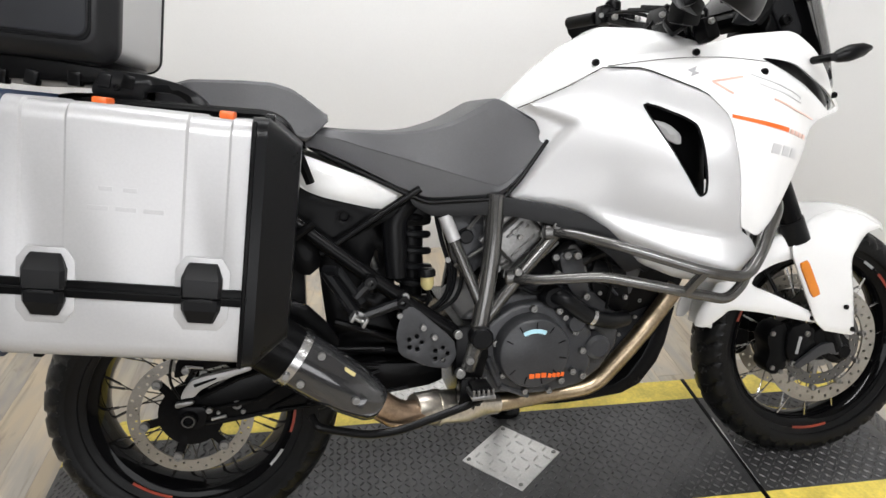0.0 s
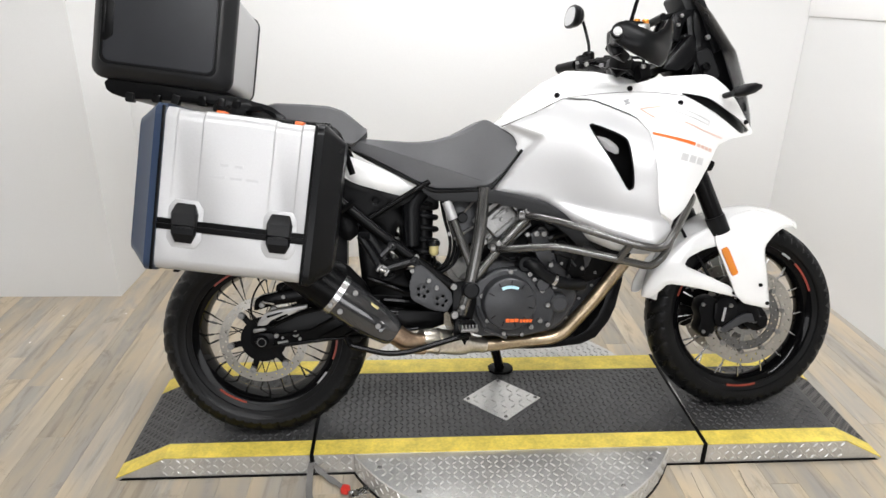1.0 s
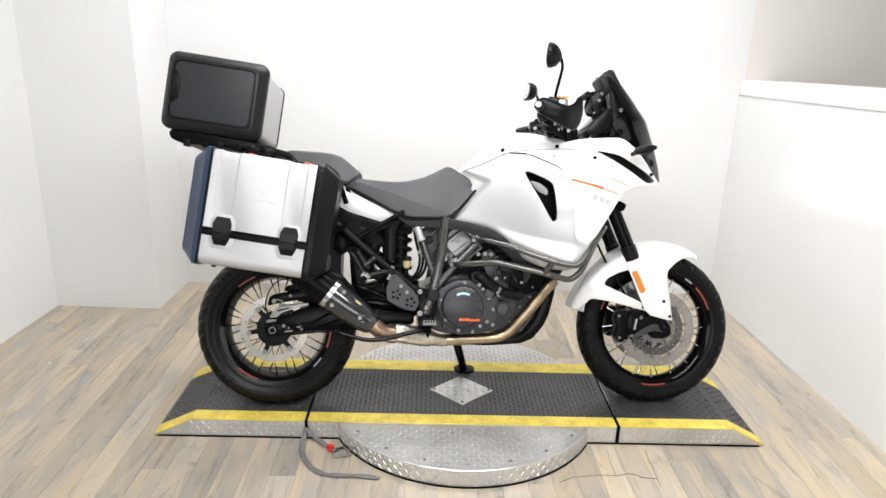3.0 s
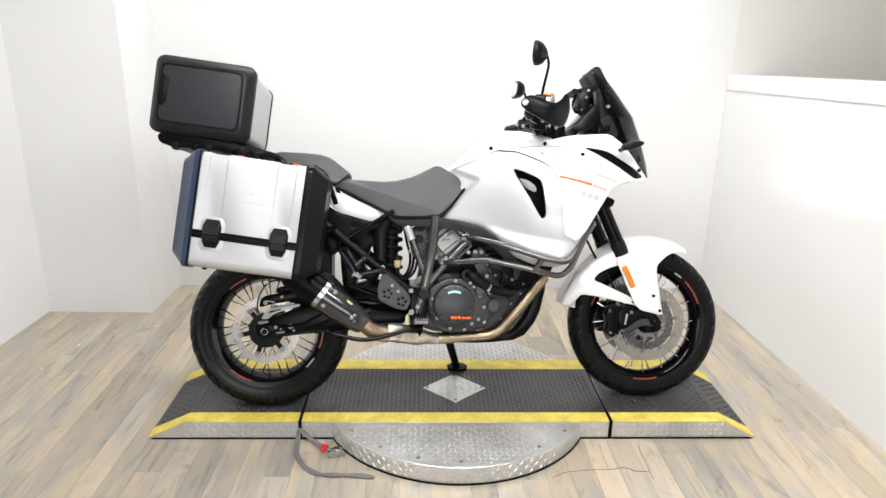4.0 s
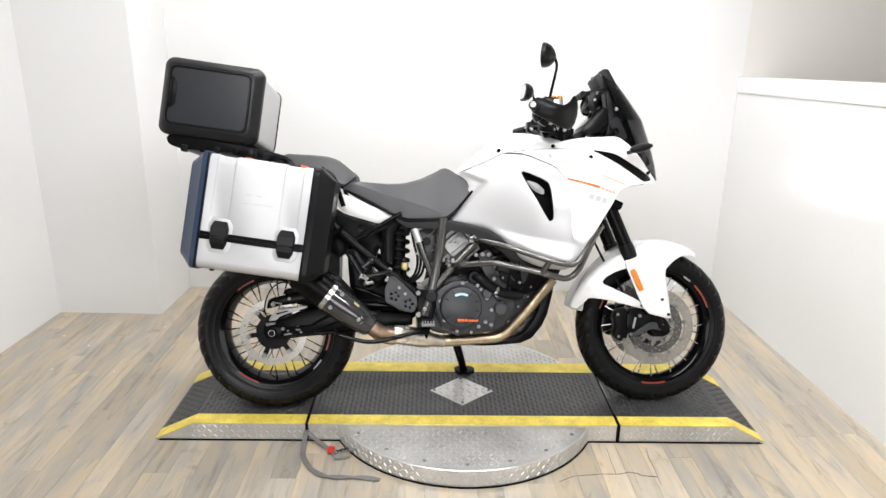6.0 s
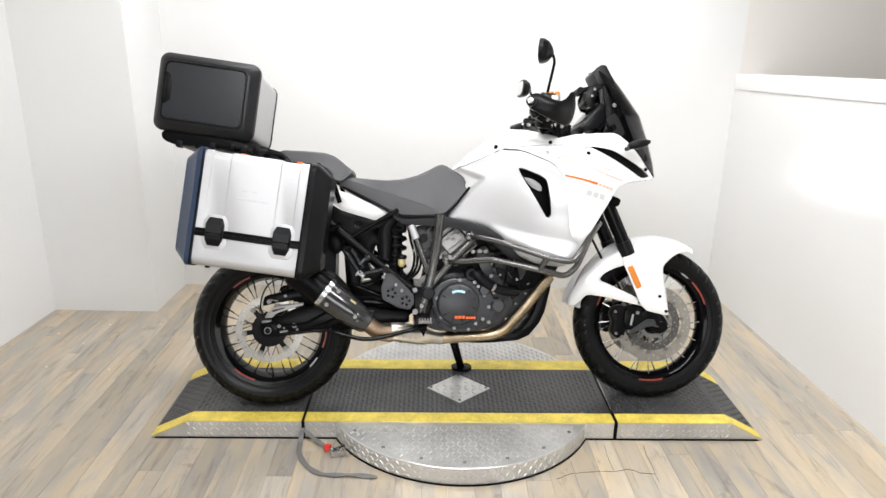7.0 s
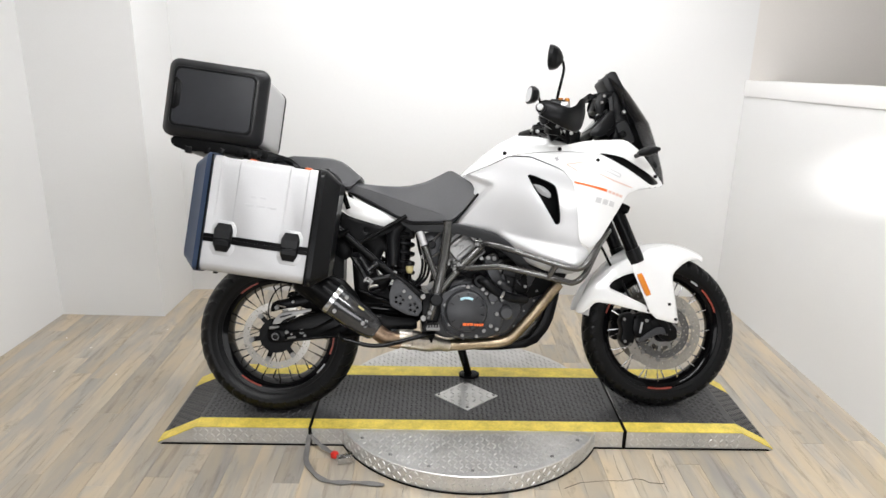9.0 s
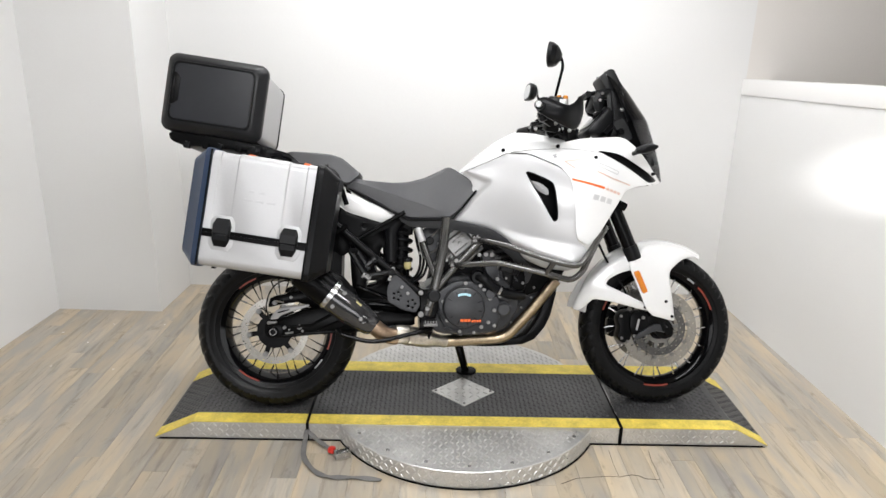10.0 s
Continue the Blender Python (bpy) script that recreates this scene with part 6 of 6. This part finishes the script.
for s, x, z in ((-1, 0.25, 1.178), (1, 0.322, 1.193)):
    part("switch_block", box(bm_new(), (0.045, 0.05, 0.05), pose(x, s * 0.275, z, 0, 0, 0), 0.01), PLASTIC, bars2)
    part("lever", tube(bm_new(), spline([(x + 0.03, s * 0.25, z - 0.01), (x + 0.06, s * 0.3, z - 0.015), (x + 0.03, s * 0.42, z - 0.02)], 5), 0.0065, 8), SATIN, bars2)
    part("clamp", box(bm_new(), (0.04, 0.03, 0.06), pose(0.345, s * 0.05, 1.115), 0.008), SATIN, bars2)
gr_lat = bulge([(0.19, 1.17, -0.408), (0.25, 1.15, -0.425), (0.3, 1.14, -0.42), (0.355, 1.207, -0.385), (0.36, 1.104, -0.355), (0.3, 1.1, -0.395)])
part("hand_guard", panel(bm_new(), [(0.19, 1.172), (0.198, 1.196), (0.224, 1.202), (0.27, 1.182), (0.305, 1.172), (0.334, 1.188), (0.352, 1.214), (0.368, 1.21), (0.374, 1.16), (0.362, 1.11), (0.342, 1.092), (0.29, 1.103), (0.24, 1.124), (0.2, 1.15)], gr_lat, 0.005, 0.01, (), 1, 0.2, 0.006, 0.012), PLASTIC_G, bars2, "dark grey hand guard")
gl_lat = bulge([(0.28, 1.19, 0.455), (0.32, 1.13, 0.45), (0.41, 1.11, 0.36), (0.43, 1.2, 0.29), (0.35, 1.17, 0.43)])
part("hand_guard", panel(bm_new(), [(0.278, 1.195), (0.32, 1.2), (0.38, 1.195), (0.42, 1.21), (0.43, 1.15), (0.4, 1.11), (0.34, 1.12), (0.29, 1.16)], gl_lat, 0.005, 0.012, (), 1, 0.2, 0.004), PLASTIC_G, bars2, "dark grey hand guard")
res = part("brake_reservoir", box(bm_new(), (0.055, 0.05, 0.035), pose(0.285, -0.29, 1.205, 0, 5, 0), 0.007), PLASTIC_G, bars2, "brake fluid reservoir")
part("reservoir_body", box(bm_new(), (0.035, 0.035, 0.03), pose(0.312, -0.3, 1.2), 0.006), CAST, bars2)
for dx in (-0.008, 0.016):
    part("orange_cap", lathe(bm_new(), [(0.0001, 0), (0.0085, 0), (0.0095, 0.002), (0.0095, 0.012), (0.0075, 0.014), (0.0001, 0.014)], 16, pose(0.305 + dx, -0.3, 1.214, 90, 0, 0)), CAPGOLD, bars2, "orange anodised cap")


def mirror(stem, head, s):
    st = part("mirror_stem", tube(bm_new(), rounded(stem, 0.03, 5), 0.0055, 8), SATIN, bars2, "black mirror stem")
    rings = []
    for k, (d, sc) in enumerate(((-0.012, 0.93), (-0.01, 1.0), (0.004, 0.98), (0.02, 0.8), (0.032, 0.45), (0.038, 0.15))):
        ring = []
        for q in range(20):
            a = 2 * math.pi * q / 20
            ring.append((d, s * 0.066 * sc * math.copysign(abs(math.cos(a)) ** 0.7, math.cos(a)), 0.04 * sc * math.copysign(abs(math.sin(a)) ** 0.8, math.sin(a)) + 0.004 * sc * math.cos(a)))
        rings.append(ring)
    m = pose(*head, 0, 8, -16 if s < 0 else 4)
    h = part("mirror_head", rings_loft(bm_new(), rings), PLASTIC_G, bars2, "dark grey mirror housing", 24)
    h.matrix_basis = m
    ring = [(-0.0135, 0.82 * y, 0.8 * z) for _, y, z in rings[1]]
    g = part("mirror_glass", rings_loft(bm_new(), [ring, [(-0.0125, y, z) for _, y, z in ring]]), MIRROR, h, "mirror glass", 0)
    return h


mirror([(0.285, -0.27, 1.2), (0.289, -0.29, 1.24), (0.304, -0.33, 1.33), (0.295, -0.335, 1.362), (0.265, -0.335, 1.37)], (0.26, -0.335, 1.368), -1)
mirror([(0.34, 0.29, 1.19), (0.36, 0.32, 1.25), (0.355, 0.36, 1.325), (0.347, 0.37, 1.36), (0.332, 0.37, 1.368)], (0.313, 0.37, 1.37), 1)
bm = bm_new()
for k in range(5):
    tube(bm, spline([(0.25 + 0.03 * k, -0.26 + 0.09 * k, 1.165), (0.30 + 0.03 * k, -0.2 + 0.07 * k, 1.12 - 0.006 * k), (0.37 + 0.01 * k, -0.1 + 0.04 * k, 1.1), (0.44, -0.05 + 0.02 * k, 1.07)], 6), 0.0055, 7)
part("control_cable", bm, PLASTIC, bars2, "bundle of black control cables")
for k, (x, y, z, sx, sy, sz, m) in enumerate(((0.335, -0.06, 1.115, 0.06, 0.07, 0.05, SATIN), (0.29, -0.2, 1.13, 0.05, 0.05, 0.045, PLASTIC), (0.255, -0.27, 1.145, 0.05, 0.06, 0.03, PLASTIC), (0.36, 0.02, 1.1, 0.05, 0.1, 0.06, PLASTIC),
                                                (0.31, -0.13, 1.12, 0.03, 0.04, 0.05, SATIN), (0.235, -0.3, 1.15, 0.04, 0.04, 0.03, PLASTIC_G), (0.38, -0.13, 1.105, 0.04, 0.05, 0.04, PLASTIC), (0.4, -0.05, 1.12, 0.05, 0.06, 0.05, PLASTIC_G))):
    part("control_housing", box(bm_new(), (sx, sy, sz), pose(x, y, z, 14 * k, 23 * k % 50 - 20, 17 * k), 0.011), m, bars2)
for x, y, z in ((0.3, -0.235, 1.135), (0.265, -0.28, 1.13), (0.34, -0.11, 1.13), (0.37, -0.165, 1.12)):
    bolt(bars2, x, y, z, 0.007, name="clamp_bolt")
# clutch reservoir, cable clamps and bright fittings round the left control
part("clutch_reservoir", lathe(bm_new(), [(0.0001, 0), (0.018, 0), (0.021, 0.004), (0.021, 0.024), (0.016, 0.03), (0.0001, 0.031)], 24, pose(0.34, 0.27, 1.2, 90, 0, 0)), PLASTIC, bars2, "black clutch fluid reservoir")
part("clutch_perch", box(bm_new(), (0.06, 0.03, 0.03), pose(0.345, 0.24, 1.185, 10, 12, 20), 0.008), SATIN, bars2)
part("bar_pad", box(bm_new(), (0.045, 0.12, 0.04), pose(0.352, 0, 1.15, 0, 12, 0), 0.012), PLASTIC_G, bars2)
for k, (x, y, z, q) in enumerate(((0.305, 0.2, 1.175, 0.008), (0.33, 0.12, 1.16, 0.007), (0.35, 0.05, 1.155, 0.008), (0.322, -0.02, 1.15, 0.007), (0.31, -0.09, 1.15, 0.008), (0.365, -0.04, 1.14, 0.007), (0.285, 0.24, 1.185, 0.006))):
    bolt(bars2, x, y - 0.02, z, q, name="clamp_bolt")
for k in range(4):
    part("control_wire", tube(bm_new(), spline([(0.31 + 0.012 * k, 0.26 - 0.05 * k, 1.19), (0.33 + 0.014 * k, 0.16 - 0.06 * k, 1.185 - 0.006 * k), (0.36 + 0.012 * k, 0.05 - 0.05 * k, 1.15), (0.41, -0.02, 1.1)], 6), 0.0048, 7), PLASTIC_G if k % 2 else PLASTIC, bars2)
part("ignition_switch", lathe(bm_new(), [(0.0001, 0), (0.02, 0), (0.02, 0.05), (0.016, 0.055), (0.0001, 0.055)], 20, pose(0.39, 0, 1.07, 90, 0, 0)), STEEL, bars2)

# ---- rack and grab handle
GRAB = [(-0.84, 1.04), (-0.775, 1.034), (-0.699, 1.014), (-0.669, 0.991), (-0.648, 0.962), (-0.655, 0.95), (-0.68, 0.952), (-0.74, 0.972), (-0.82, 0.985), (-0.86, 1.0)]
HOLE = [(-0.765, 1.002), (-0.715, 0.998), (-0.69, 0.98), (-0.7, 0.972), (-0.745, 0.98), (-0.77, 0.99)]
for s in (-1, 1):
    gh = part("grab_handle", panel(bm_new(), GRAB, flat(-0.186), 0.03, 0.012, [HOLE], 2, 0.2, 0.006, 0.012, s), PLASTIC_G, G, "black moulded grab handle beside the pillion seat")
    part("handle_foot", tube(bm_new(), [(-0.66, s * 0.16, 0.962), (-0.6, s * 0.14, 0.945)], 0.011, 10), PLASTIC, gh)
    bolt(gh, -0.81, s * 0.188, 1.01, 0.006, PLASTIC, "handle_bolt")
bm = bm_new()
prism(bm, soften([(-1.14, 1.085), (-1.13, 1.055), (-1.08, 1.036), (-0.98, 1.03), (-0.86, 1.02), (-0.75, 1.01), (-0.74, 1.03), (-0.85, 1.05), (-1.1, 1.1)], 1, 0.2), -0.18, 0.18, 0.008)
rack = part("rack_plate", bm, PLASTIC, G, "black top case carrier plate")
for k, x in enumerate((-1.07, -1.0, -0.95, -0.88, -0.83, -0.79)):
    part("rack_lug", box(bm_new(), (0.022, 0.03, 0.026), pose(x, -0.175, 1.04 - 0.004 * k, 0, 8 + 6 * (k % 3), 0), 0.004), SATIN if k % 2 else PLASTIC_G, rack)
for s in (-1, 1):
    part("case_rail", tube(bm_new(), rounded([(-0.48, s * 0.2, 0.82), (-0.52, s * 0.215, 0.95), (-0.88, s * 0.215, 0.99), (-0.92, s * 0.215, 0.72), (-0.6, s * 0.215, 0.66), (-0.48, s * 0.2, 0.74)], 0.04, 4), 0.009, 8), SATIN, G, "black side case rail")
bm = bm_new()
prism(bm, soften([(-0.6, 0.95), (-0.78, 1.0), (-0.95, 1.01), (-0.98, 0.98), (-0.93, 0.93), (-0.7, 0.86), (-0.56, 0.8)], 1, 0.2), -0.1, 0.1, 0.012)
part("tail_unit", bm, PLASTIC, G, "black plastic tail unit")


# ---------------------------------------------------------------- luggage
def uv_matrix(cx, cz, deg):
    """Frame of a case: u forward, v up, turned nose-down by deg."""
    return BIKE @ pose(cx, 0, cz, 0, deg, 0)


# side case on the right rail
case = new("side_case")
case.matrix_world = uv_matrix(-0.787, 0.773, 8.4)
tagged(case, "brushed aluminium motorcycle side case with black corners and two latches", "luggage case")
W2, H2, YO, YI = 0.189, 0.2, -0.468, -0.235


def case_section(w, rt, rb):
    """Side-on section across the case, rounded at the outer top and bottom."""
    pts = [(YI, -H2), (YI, H2)]
    for k in range(7):
        a = radians(90 + 90 * k / 6)
        pts.append((YO + rt + rt * math.cos(a), H2 - rt + rt * math.sin(a)))
    pts += [(YO, -0.08), (YO, -0.1)]
    for k in range(7):
        a = radians(180 + 90 * k / 6)
        pts.append((YO + rb + rb * math.cos(a), -H2 + rb + rb * math.sin(a)))
    return pts


sec = case_section(W2, 0.028, 0.03)
ribs = [(-W2, 0), (-0.152, 0), (-0.148, 0.0034), (-0.0905, 0.0034), (-0.0865, 0), (0.0805, 0), (0.0845, 0.0034), (0.1445, 0.0034), (0.1485, 0), (W2, 0)]
bm = bm_new()
rings_loft(bm, [[(u, y + (d if y < -0.3 and z > -0.09 else 0), z - (d if z > 0.15 else 0)) for y, z in sec] for u, d in ribs])
shell = part("shell", bm, ALU, case, "brushed aluminium shell with pressed ribs", 30)
# black seam band and gasket below it
bm = bm_new()
box(bm, (W2 * 2 - 0.004, 0.012, 0.028), pose(0, YO + 0.001, -0.084), 0.003)
part("lid_seam", bm, PLASTIC, case, "black rubber seam band")
bm = bm_new()
box(bm, (W2 * 2 - 0.004, 0.006, 0.003), pose(0, YO - 0.006, -0.084), 0.001, 1)
part("seam_line", bm, PLASTIC_G, case)


def end_cap(side, ext):
    """Moulded corner piece closing one end of the case, chamfered outwards."""
    rings = []
    base = case_section(0, 0.03, 0.032)
    cy, cz = (YI + YO) / 2, 0
    for u, sy, sz, push in ((W2 - 0.012, 1.02, 1.02, 0), (W2 - 0.012, 1.045, 1.03, 0), (W2 + 0.012, 1.045, 1.03, 0), (W2 + ext, 0.74, 0.86, 0.02), (W2 + ext + 0.006, 0.7, 0.84, 0.02)):
        rings.append([(side * u, cy + (y - cy) * sy + push, z * sz) for y, z in base])
    return rings_loft(bm_new(), rings)


part("end_cap", end_cap(-1, 0.057), CAPREAR, case, "black moulded corner piece, blue reflection put into its colour")
part("end_cap", end_cap(1, 0.058), PLASTIC_G, case, "black moulded corner piece")
part("cap_post", box(bm_new(), (0.016, 0.02, 0.05), pose(W2 + 0.012, YO + 0.05, H2 - 0.012), 0.004), PLASTIC_G, case, "black corner lug")
for s in (-1, 1):
    bm = bm_new()
    box(bm, (0.007, 0.012, H2 * 2 * 1.0), pose(s * (W2 - 0.008), YO - 0.004, 0), 0.002)
    part("edge_trim", bm, PLASTIC, case)


def latch(u):
    """Two-part folding latch on a bright octagonal plate."""
    oct_ = [(-0.034, -0.033), (-0.022, -0.05), (0.022, -0.05), (0.034, -0.033), (0.034, 0.033), (0.022, 0.05), (-0.022, 0.05), (-0.034, 0.033)]
    pl = part("latch_plate", prism(bm_new(), [(u + a * 1.22, b * 1.19 - 0.08) for a, b in oct_], YO - 0.002, YO + 0.004, 0.0015), ALU, case, "raised octagonal aluminium latch recess")
    # the lever slopes back at its head, so that its upper facet catches the light
    lever = bm_new()
    rows = []
    for z, y, w in ((-0.004, -0.017, 0.0295), (-0.001, -0.021, 0.03), (0.02, -0.023, 0.031), (0.027, -0.022, 0.031), (0.044, -0.012, 0.025), (0.05, -0.006, 0.0215), (0.051, 0.0, 0.0205)):
        rows.append([(u - w, YO, z - 0.08), (u - w, YO + y * 0.6, z - 0.08), (u - w * 0.84, YO + y, z - 0.08), (u + w * 0.84, YO + y, z - 0.08), (u + w, YO + y * 0.6, z - 0.08), (u + w, YO, z - 0.08)])
    part("latch_lever", rings_loft(lever, rows), CAPGREY, pl, "dark grey plastic latch lever", 18)
    hook = bm_new()
    rows = []
    for z, y, w in ((-0.006, -0.019, 0.0295), (-0.024, -0.018, 0.0295), (-0.03, -0.015, 0.027), (-0.046, -0.008, 0.02), (-0.047, 0.0, 0.0195)):
        rows.append([(u - w, YO, z - 0.08), (u - w, YO + y * 0.6, z - 0.08), (u - w * 0.84, YO + y, z - 0.08), (u + w * 0.84, YO + y, z - 0.08), (u + w, YO + y * 0.6, z - 0.08), (u + w, YO, z - 0.08)])
    part("latch_hook", rings_loft(hook, rows), PLASTIC_G, pl, "black plastic latch hook", 18)
    part("latch_pin", box(bm_new(), (0.036, 0.005, 0.005), pose(u, YO - 0.02, -0.086), 0.0015), CAPGREY, pl)


latch(-0.111)
latch(0.117)
for u in (-0.075, 0.125):
    part("lid_catch", box(bm_new(), (0.024, 0.05, 0.014), pose(u, -0.33, H2 + 0.003), 0.004), ORANGE, case, "orange lid catch")
bm = bm_new()
for a, b, w in ((-0.03, 0.075, 0.02), (0.005, 0.075, 0.02), (-0.04, 0.045, 0.03), (0.0, 0.045, 0.03), (0.04, 0.045, 0.03)):
    box(bm, (w, 0.0012, 0.007), pose(a, YO + 0.0003, b), 0.0004, 1)
part("embossed_mark", bm, ALU, shell, "faint embossed lettering bars")
part("rubber_foot", box(bm_new(), (0.014, 0.02, 0.006), pose(-0.13, -0.43, -H2 - 0.004), 0.002), PLASTIC, case)

# top case
top = new("top_case")
top.matrix_world = uv_matrix(-1.003, 1.222, 7.8)
tagged(top, "brushed aluminium top case with black moulded ends on the rear rack", "luggage case")
TW, TH = 0.178, 0.137


def rrect(w, h, r, n=6):
    out = []
    for cx, cz, a0 in ((w - r, h - r, 0), (-w + r, h - r, 90), (-w + r, -h + r, 180), (w - r, -h + r, 270)):
        out += [(cx + r * math.cos(radians(a0 + 90 * k / n)), cz + r * math.sin(radians(a0 + 90 * k / n))) for k in range(n + 1)]
    return out


bm = bm_new()
rings_loft(bm, [[(x, y, z) for x, z in rrect(TW, TH, 0.03)] for y in (-0.185, -0.1, 0.0, 0.1, 0.21)])
part("shell", bm, ALU, top, "brushed aluminium shell")
for s in (-1, 1):
    rings = [[(x, s * y, z) for x, z in rrect(TW + g, TH + g, 0.035)] for y, g in (((0.165, 0.004), (0.165, 0.01), (0.186, 0.01), (0.194, 0.007), (0.2225, -0.015), (0.2265, -0.022)) if s < 0 else ((0.211, -0.002), (0.211, 0.004), (0.219, 0.004), (0.221, 0.0), (0.222, -0.006)))]
    cap = part("end_cap", rings_loft(bm_new(), rings), CAPGREY, top, "dark grey moulded end cap", 30)
    if s < 0:
        rings = [[(x - 0.002, -y, z) for x, z in rrect(TW - g, TH - g, 0.022)] for y, g in ((0.2255, 0.024), (0.229, 0.026), (0.229, 0.03), (0.2262, 0.032))]
        part("cap_groove", rings_loft(bm_new(), rings, False), PLASTIC_G, cap)
        rings = [[(x - 0.002, -y, z) for x, z in rrect(TW - g, TH - g, 0.02)] for y, g in ((0.2255, 0.033), (0.228, 0.035))]
        part("cap_inset", rings_loft(bm_new(), rings), CAPBLUE, cap, "smooth dark inset panel")
        bm = prism(bm_new(), [(-TW + 0.027, 0.068), (-TW + 0.038, 0.068), (-TW + 0.056, 0.05), (-TW + 0.056, -0.035), (-TW + 0.038, -0.052), (-TW + 0.027, -0.052)], -0.2305, -0.2, 0.002)
        part("cap_recess", bm, PLASTIC, cap, "black handle recess")
        part("recess_grip", box(bm_new(), (0.005, 0.006, 0.08), pose(-TW + 0.033, -0.2305, 0.01), 0.002), PLASTIC_G, cap)
bm = bm_new()
prism(bm, soften([(-TW + 0.015, -TH + 0.005), (TW - 0.01, -TH + 0.005), (TW - 0.03, -TH - 0.02), (-TW + 0.09, -TH - 0.03), (-TW + 0.03, -TH - 0.018)], 1, 0.2), -0.17, 0.17, 0.006)
part("base_plate", bm, PLASTIC, top, "black plastic base plate")

# ---------------------------------------------------------------- small things on the floor
strap = new("tie_strap")
tagged(strap, "grey ratchet strap with a red grip lying on the floor", "strap")
def ribbon(bm, pts, width, thick=0.002):
    """Flat band lying along pts, a little twisted."""
    P = [Vector(p) for p in pts]
    rows = []
    for n, p in enumerate(P):
        d = (P[min(n + 1, len(P) - 1)] - P[max(n - 1, 0)]).normalized()
        s = d.cross(Vector((0, 0, 1))).normalized()
        u = (s.cross(d)).normalized()
        tw = 0.25 * math.sin(n * 0.7)
        s = (s * math.cos(tw) + u * math.sin(tw)) * width / 2
        rows.append([p - s, p + s, p + s + u * thick, p - s + u * thick])
    return rings_loft(bm, rows)


part("webbing", ribbon(bm_new(), spline([(0.0, 0.01, 0.055), (0.0, -0.024, 0.05), (-0.006, -0.05, 0.014), (0.008, -0.146, 0.006), (0.068, -0.235, 0.006), (0.13, -0.263, 0.006), (0.218, -0.264, 0.006), (0.312, -0.277, 0.006)], 8), 0.02), CABLE, strap, "grey strap webbing")
part("webbing", ribbon(bm_new(), spline([(0.004, -0.026, 0.045), (0.03, -0.045, 0.03), (0.065, -0.072, 0.02), (0.1, -0.1, 0.018)], 8), 0.02), CABLE, strap, "grey strap webbing")
bm = bm_new()
R = pose(0.152, -0.135, 0.018, 0, 0, 18)
for s in (-1, 1):
    box(bm, (0.06, 0.004, 0.026), R @ pose(0, s * 0.013, 0), 0.0015)
for u in (-0.02, 0.0, 0.02):
    box(bm, (0.009, 0.028, 0.009), R @ pose(u, 0, 0.004), 0.003)
box(bm, (0.035, 0.022, 0.004), R @ pose(0.012, 0, 0.016, 0, -14, 0), 0.0015)
part("ratchet", bm, STEEL, strap, "worn steel ratchet")
part("ratchet_grip", box(bm_new(), (0.026, 0.026, 0.024), pose(0.109, -0.112, 0.02, 0, 0, -20), 0.008), REDPL, strap, "red plastic grip")

# ---------------------------------------------------------------- floor boards
PW, PL = 0.095, 1.35
bm = bm_new()
box(bm, (PW - 0.0006, PL - 0.0006, 0.008), None, 0.0005, 1)
plank0 = part("plank", bm, WOOD, floor)
plank0.matrix_basis = pose(-1.9 + PW / 2, -2.8, -0.004)
rng = random.Random(4)
for i in range(63):
    off = rng.random() * PL
    for j in range(6):
        lo = max(-3.9 + off + (j - 0.5) * PL, -3.45)
        hi = min(-3.9 + off + (j + 0.5) * PL, 1.74)
        if hi - lo < 0.03 or (i == 0 and j == 0):
            continue
        share("plank", plank0, floor, pose(-1.9 + PW * (i + 0.5), (lo + hi) / 2, -0.004) @ Matrix.Diagonal((1, (hi - lo) / PL, 1, 1)))

# a crack and specks on the boards
def floor_mark(name, pts, width, mat, label):
    return part(name, ribbon(bm_new(), [(x, y, 0.0006) for x, y in pts], width, 0.0006), mat, floor, label)


for pts, w in (([(0.97, -0.277), (1.03, -0.243), (1.089, -0.235), (1.147, -0.228), (1.199, -0.23), (1.247, -0.216), (1.273, -0.222), (1.289, -0.238), (1.344, -0.244)], 0.0022),
               ([(1.357, -0.054), (1.348, -0.122), (1.349, -0.176), (1.344, -0.244), (1.344, -0.29)], 0.0014), ([(1.198, -0.061), (1.193, -0.146), (1.194, -0.223)], 0.0012)):
    floor_mark("floor_crack", pts, w, SUB, "dark crack in the vinyl")
for x, y in ((-1.252, 1.064), (-1.283, 0.83), (-1.467, 0.944), (-0.98, 1.073), (-1.332, 0.567), (-1.027, 0.547)):
    floor_mark("paint_speck", [(x, y), (x + 0.008, y + 0.004)], 0.008, TRIM, "white paint speck")


# nothing hangs deeper than thing, part and sub-part
def depth(ob):
    return 0 if ob.parent is None else 1 + depth(ob.parent)


for ob in sorted(bpy.data.objects, key=depth):
    while depth(ob) > 2:
        mid = ob.parent
        ob.matrix_basis = mid.matrix_basis @ ob.matrix_basis
        ob.parent = mid.parent
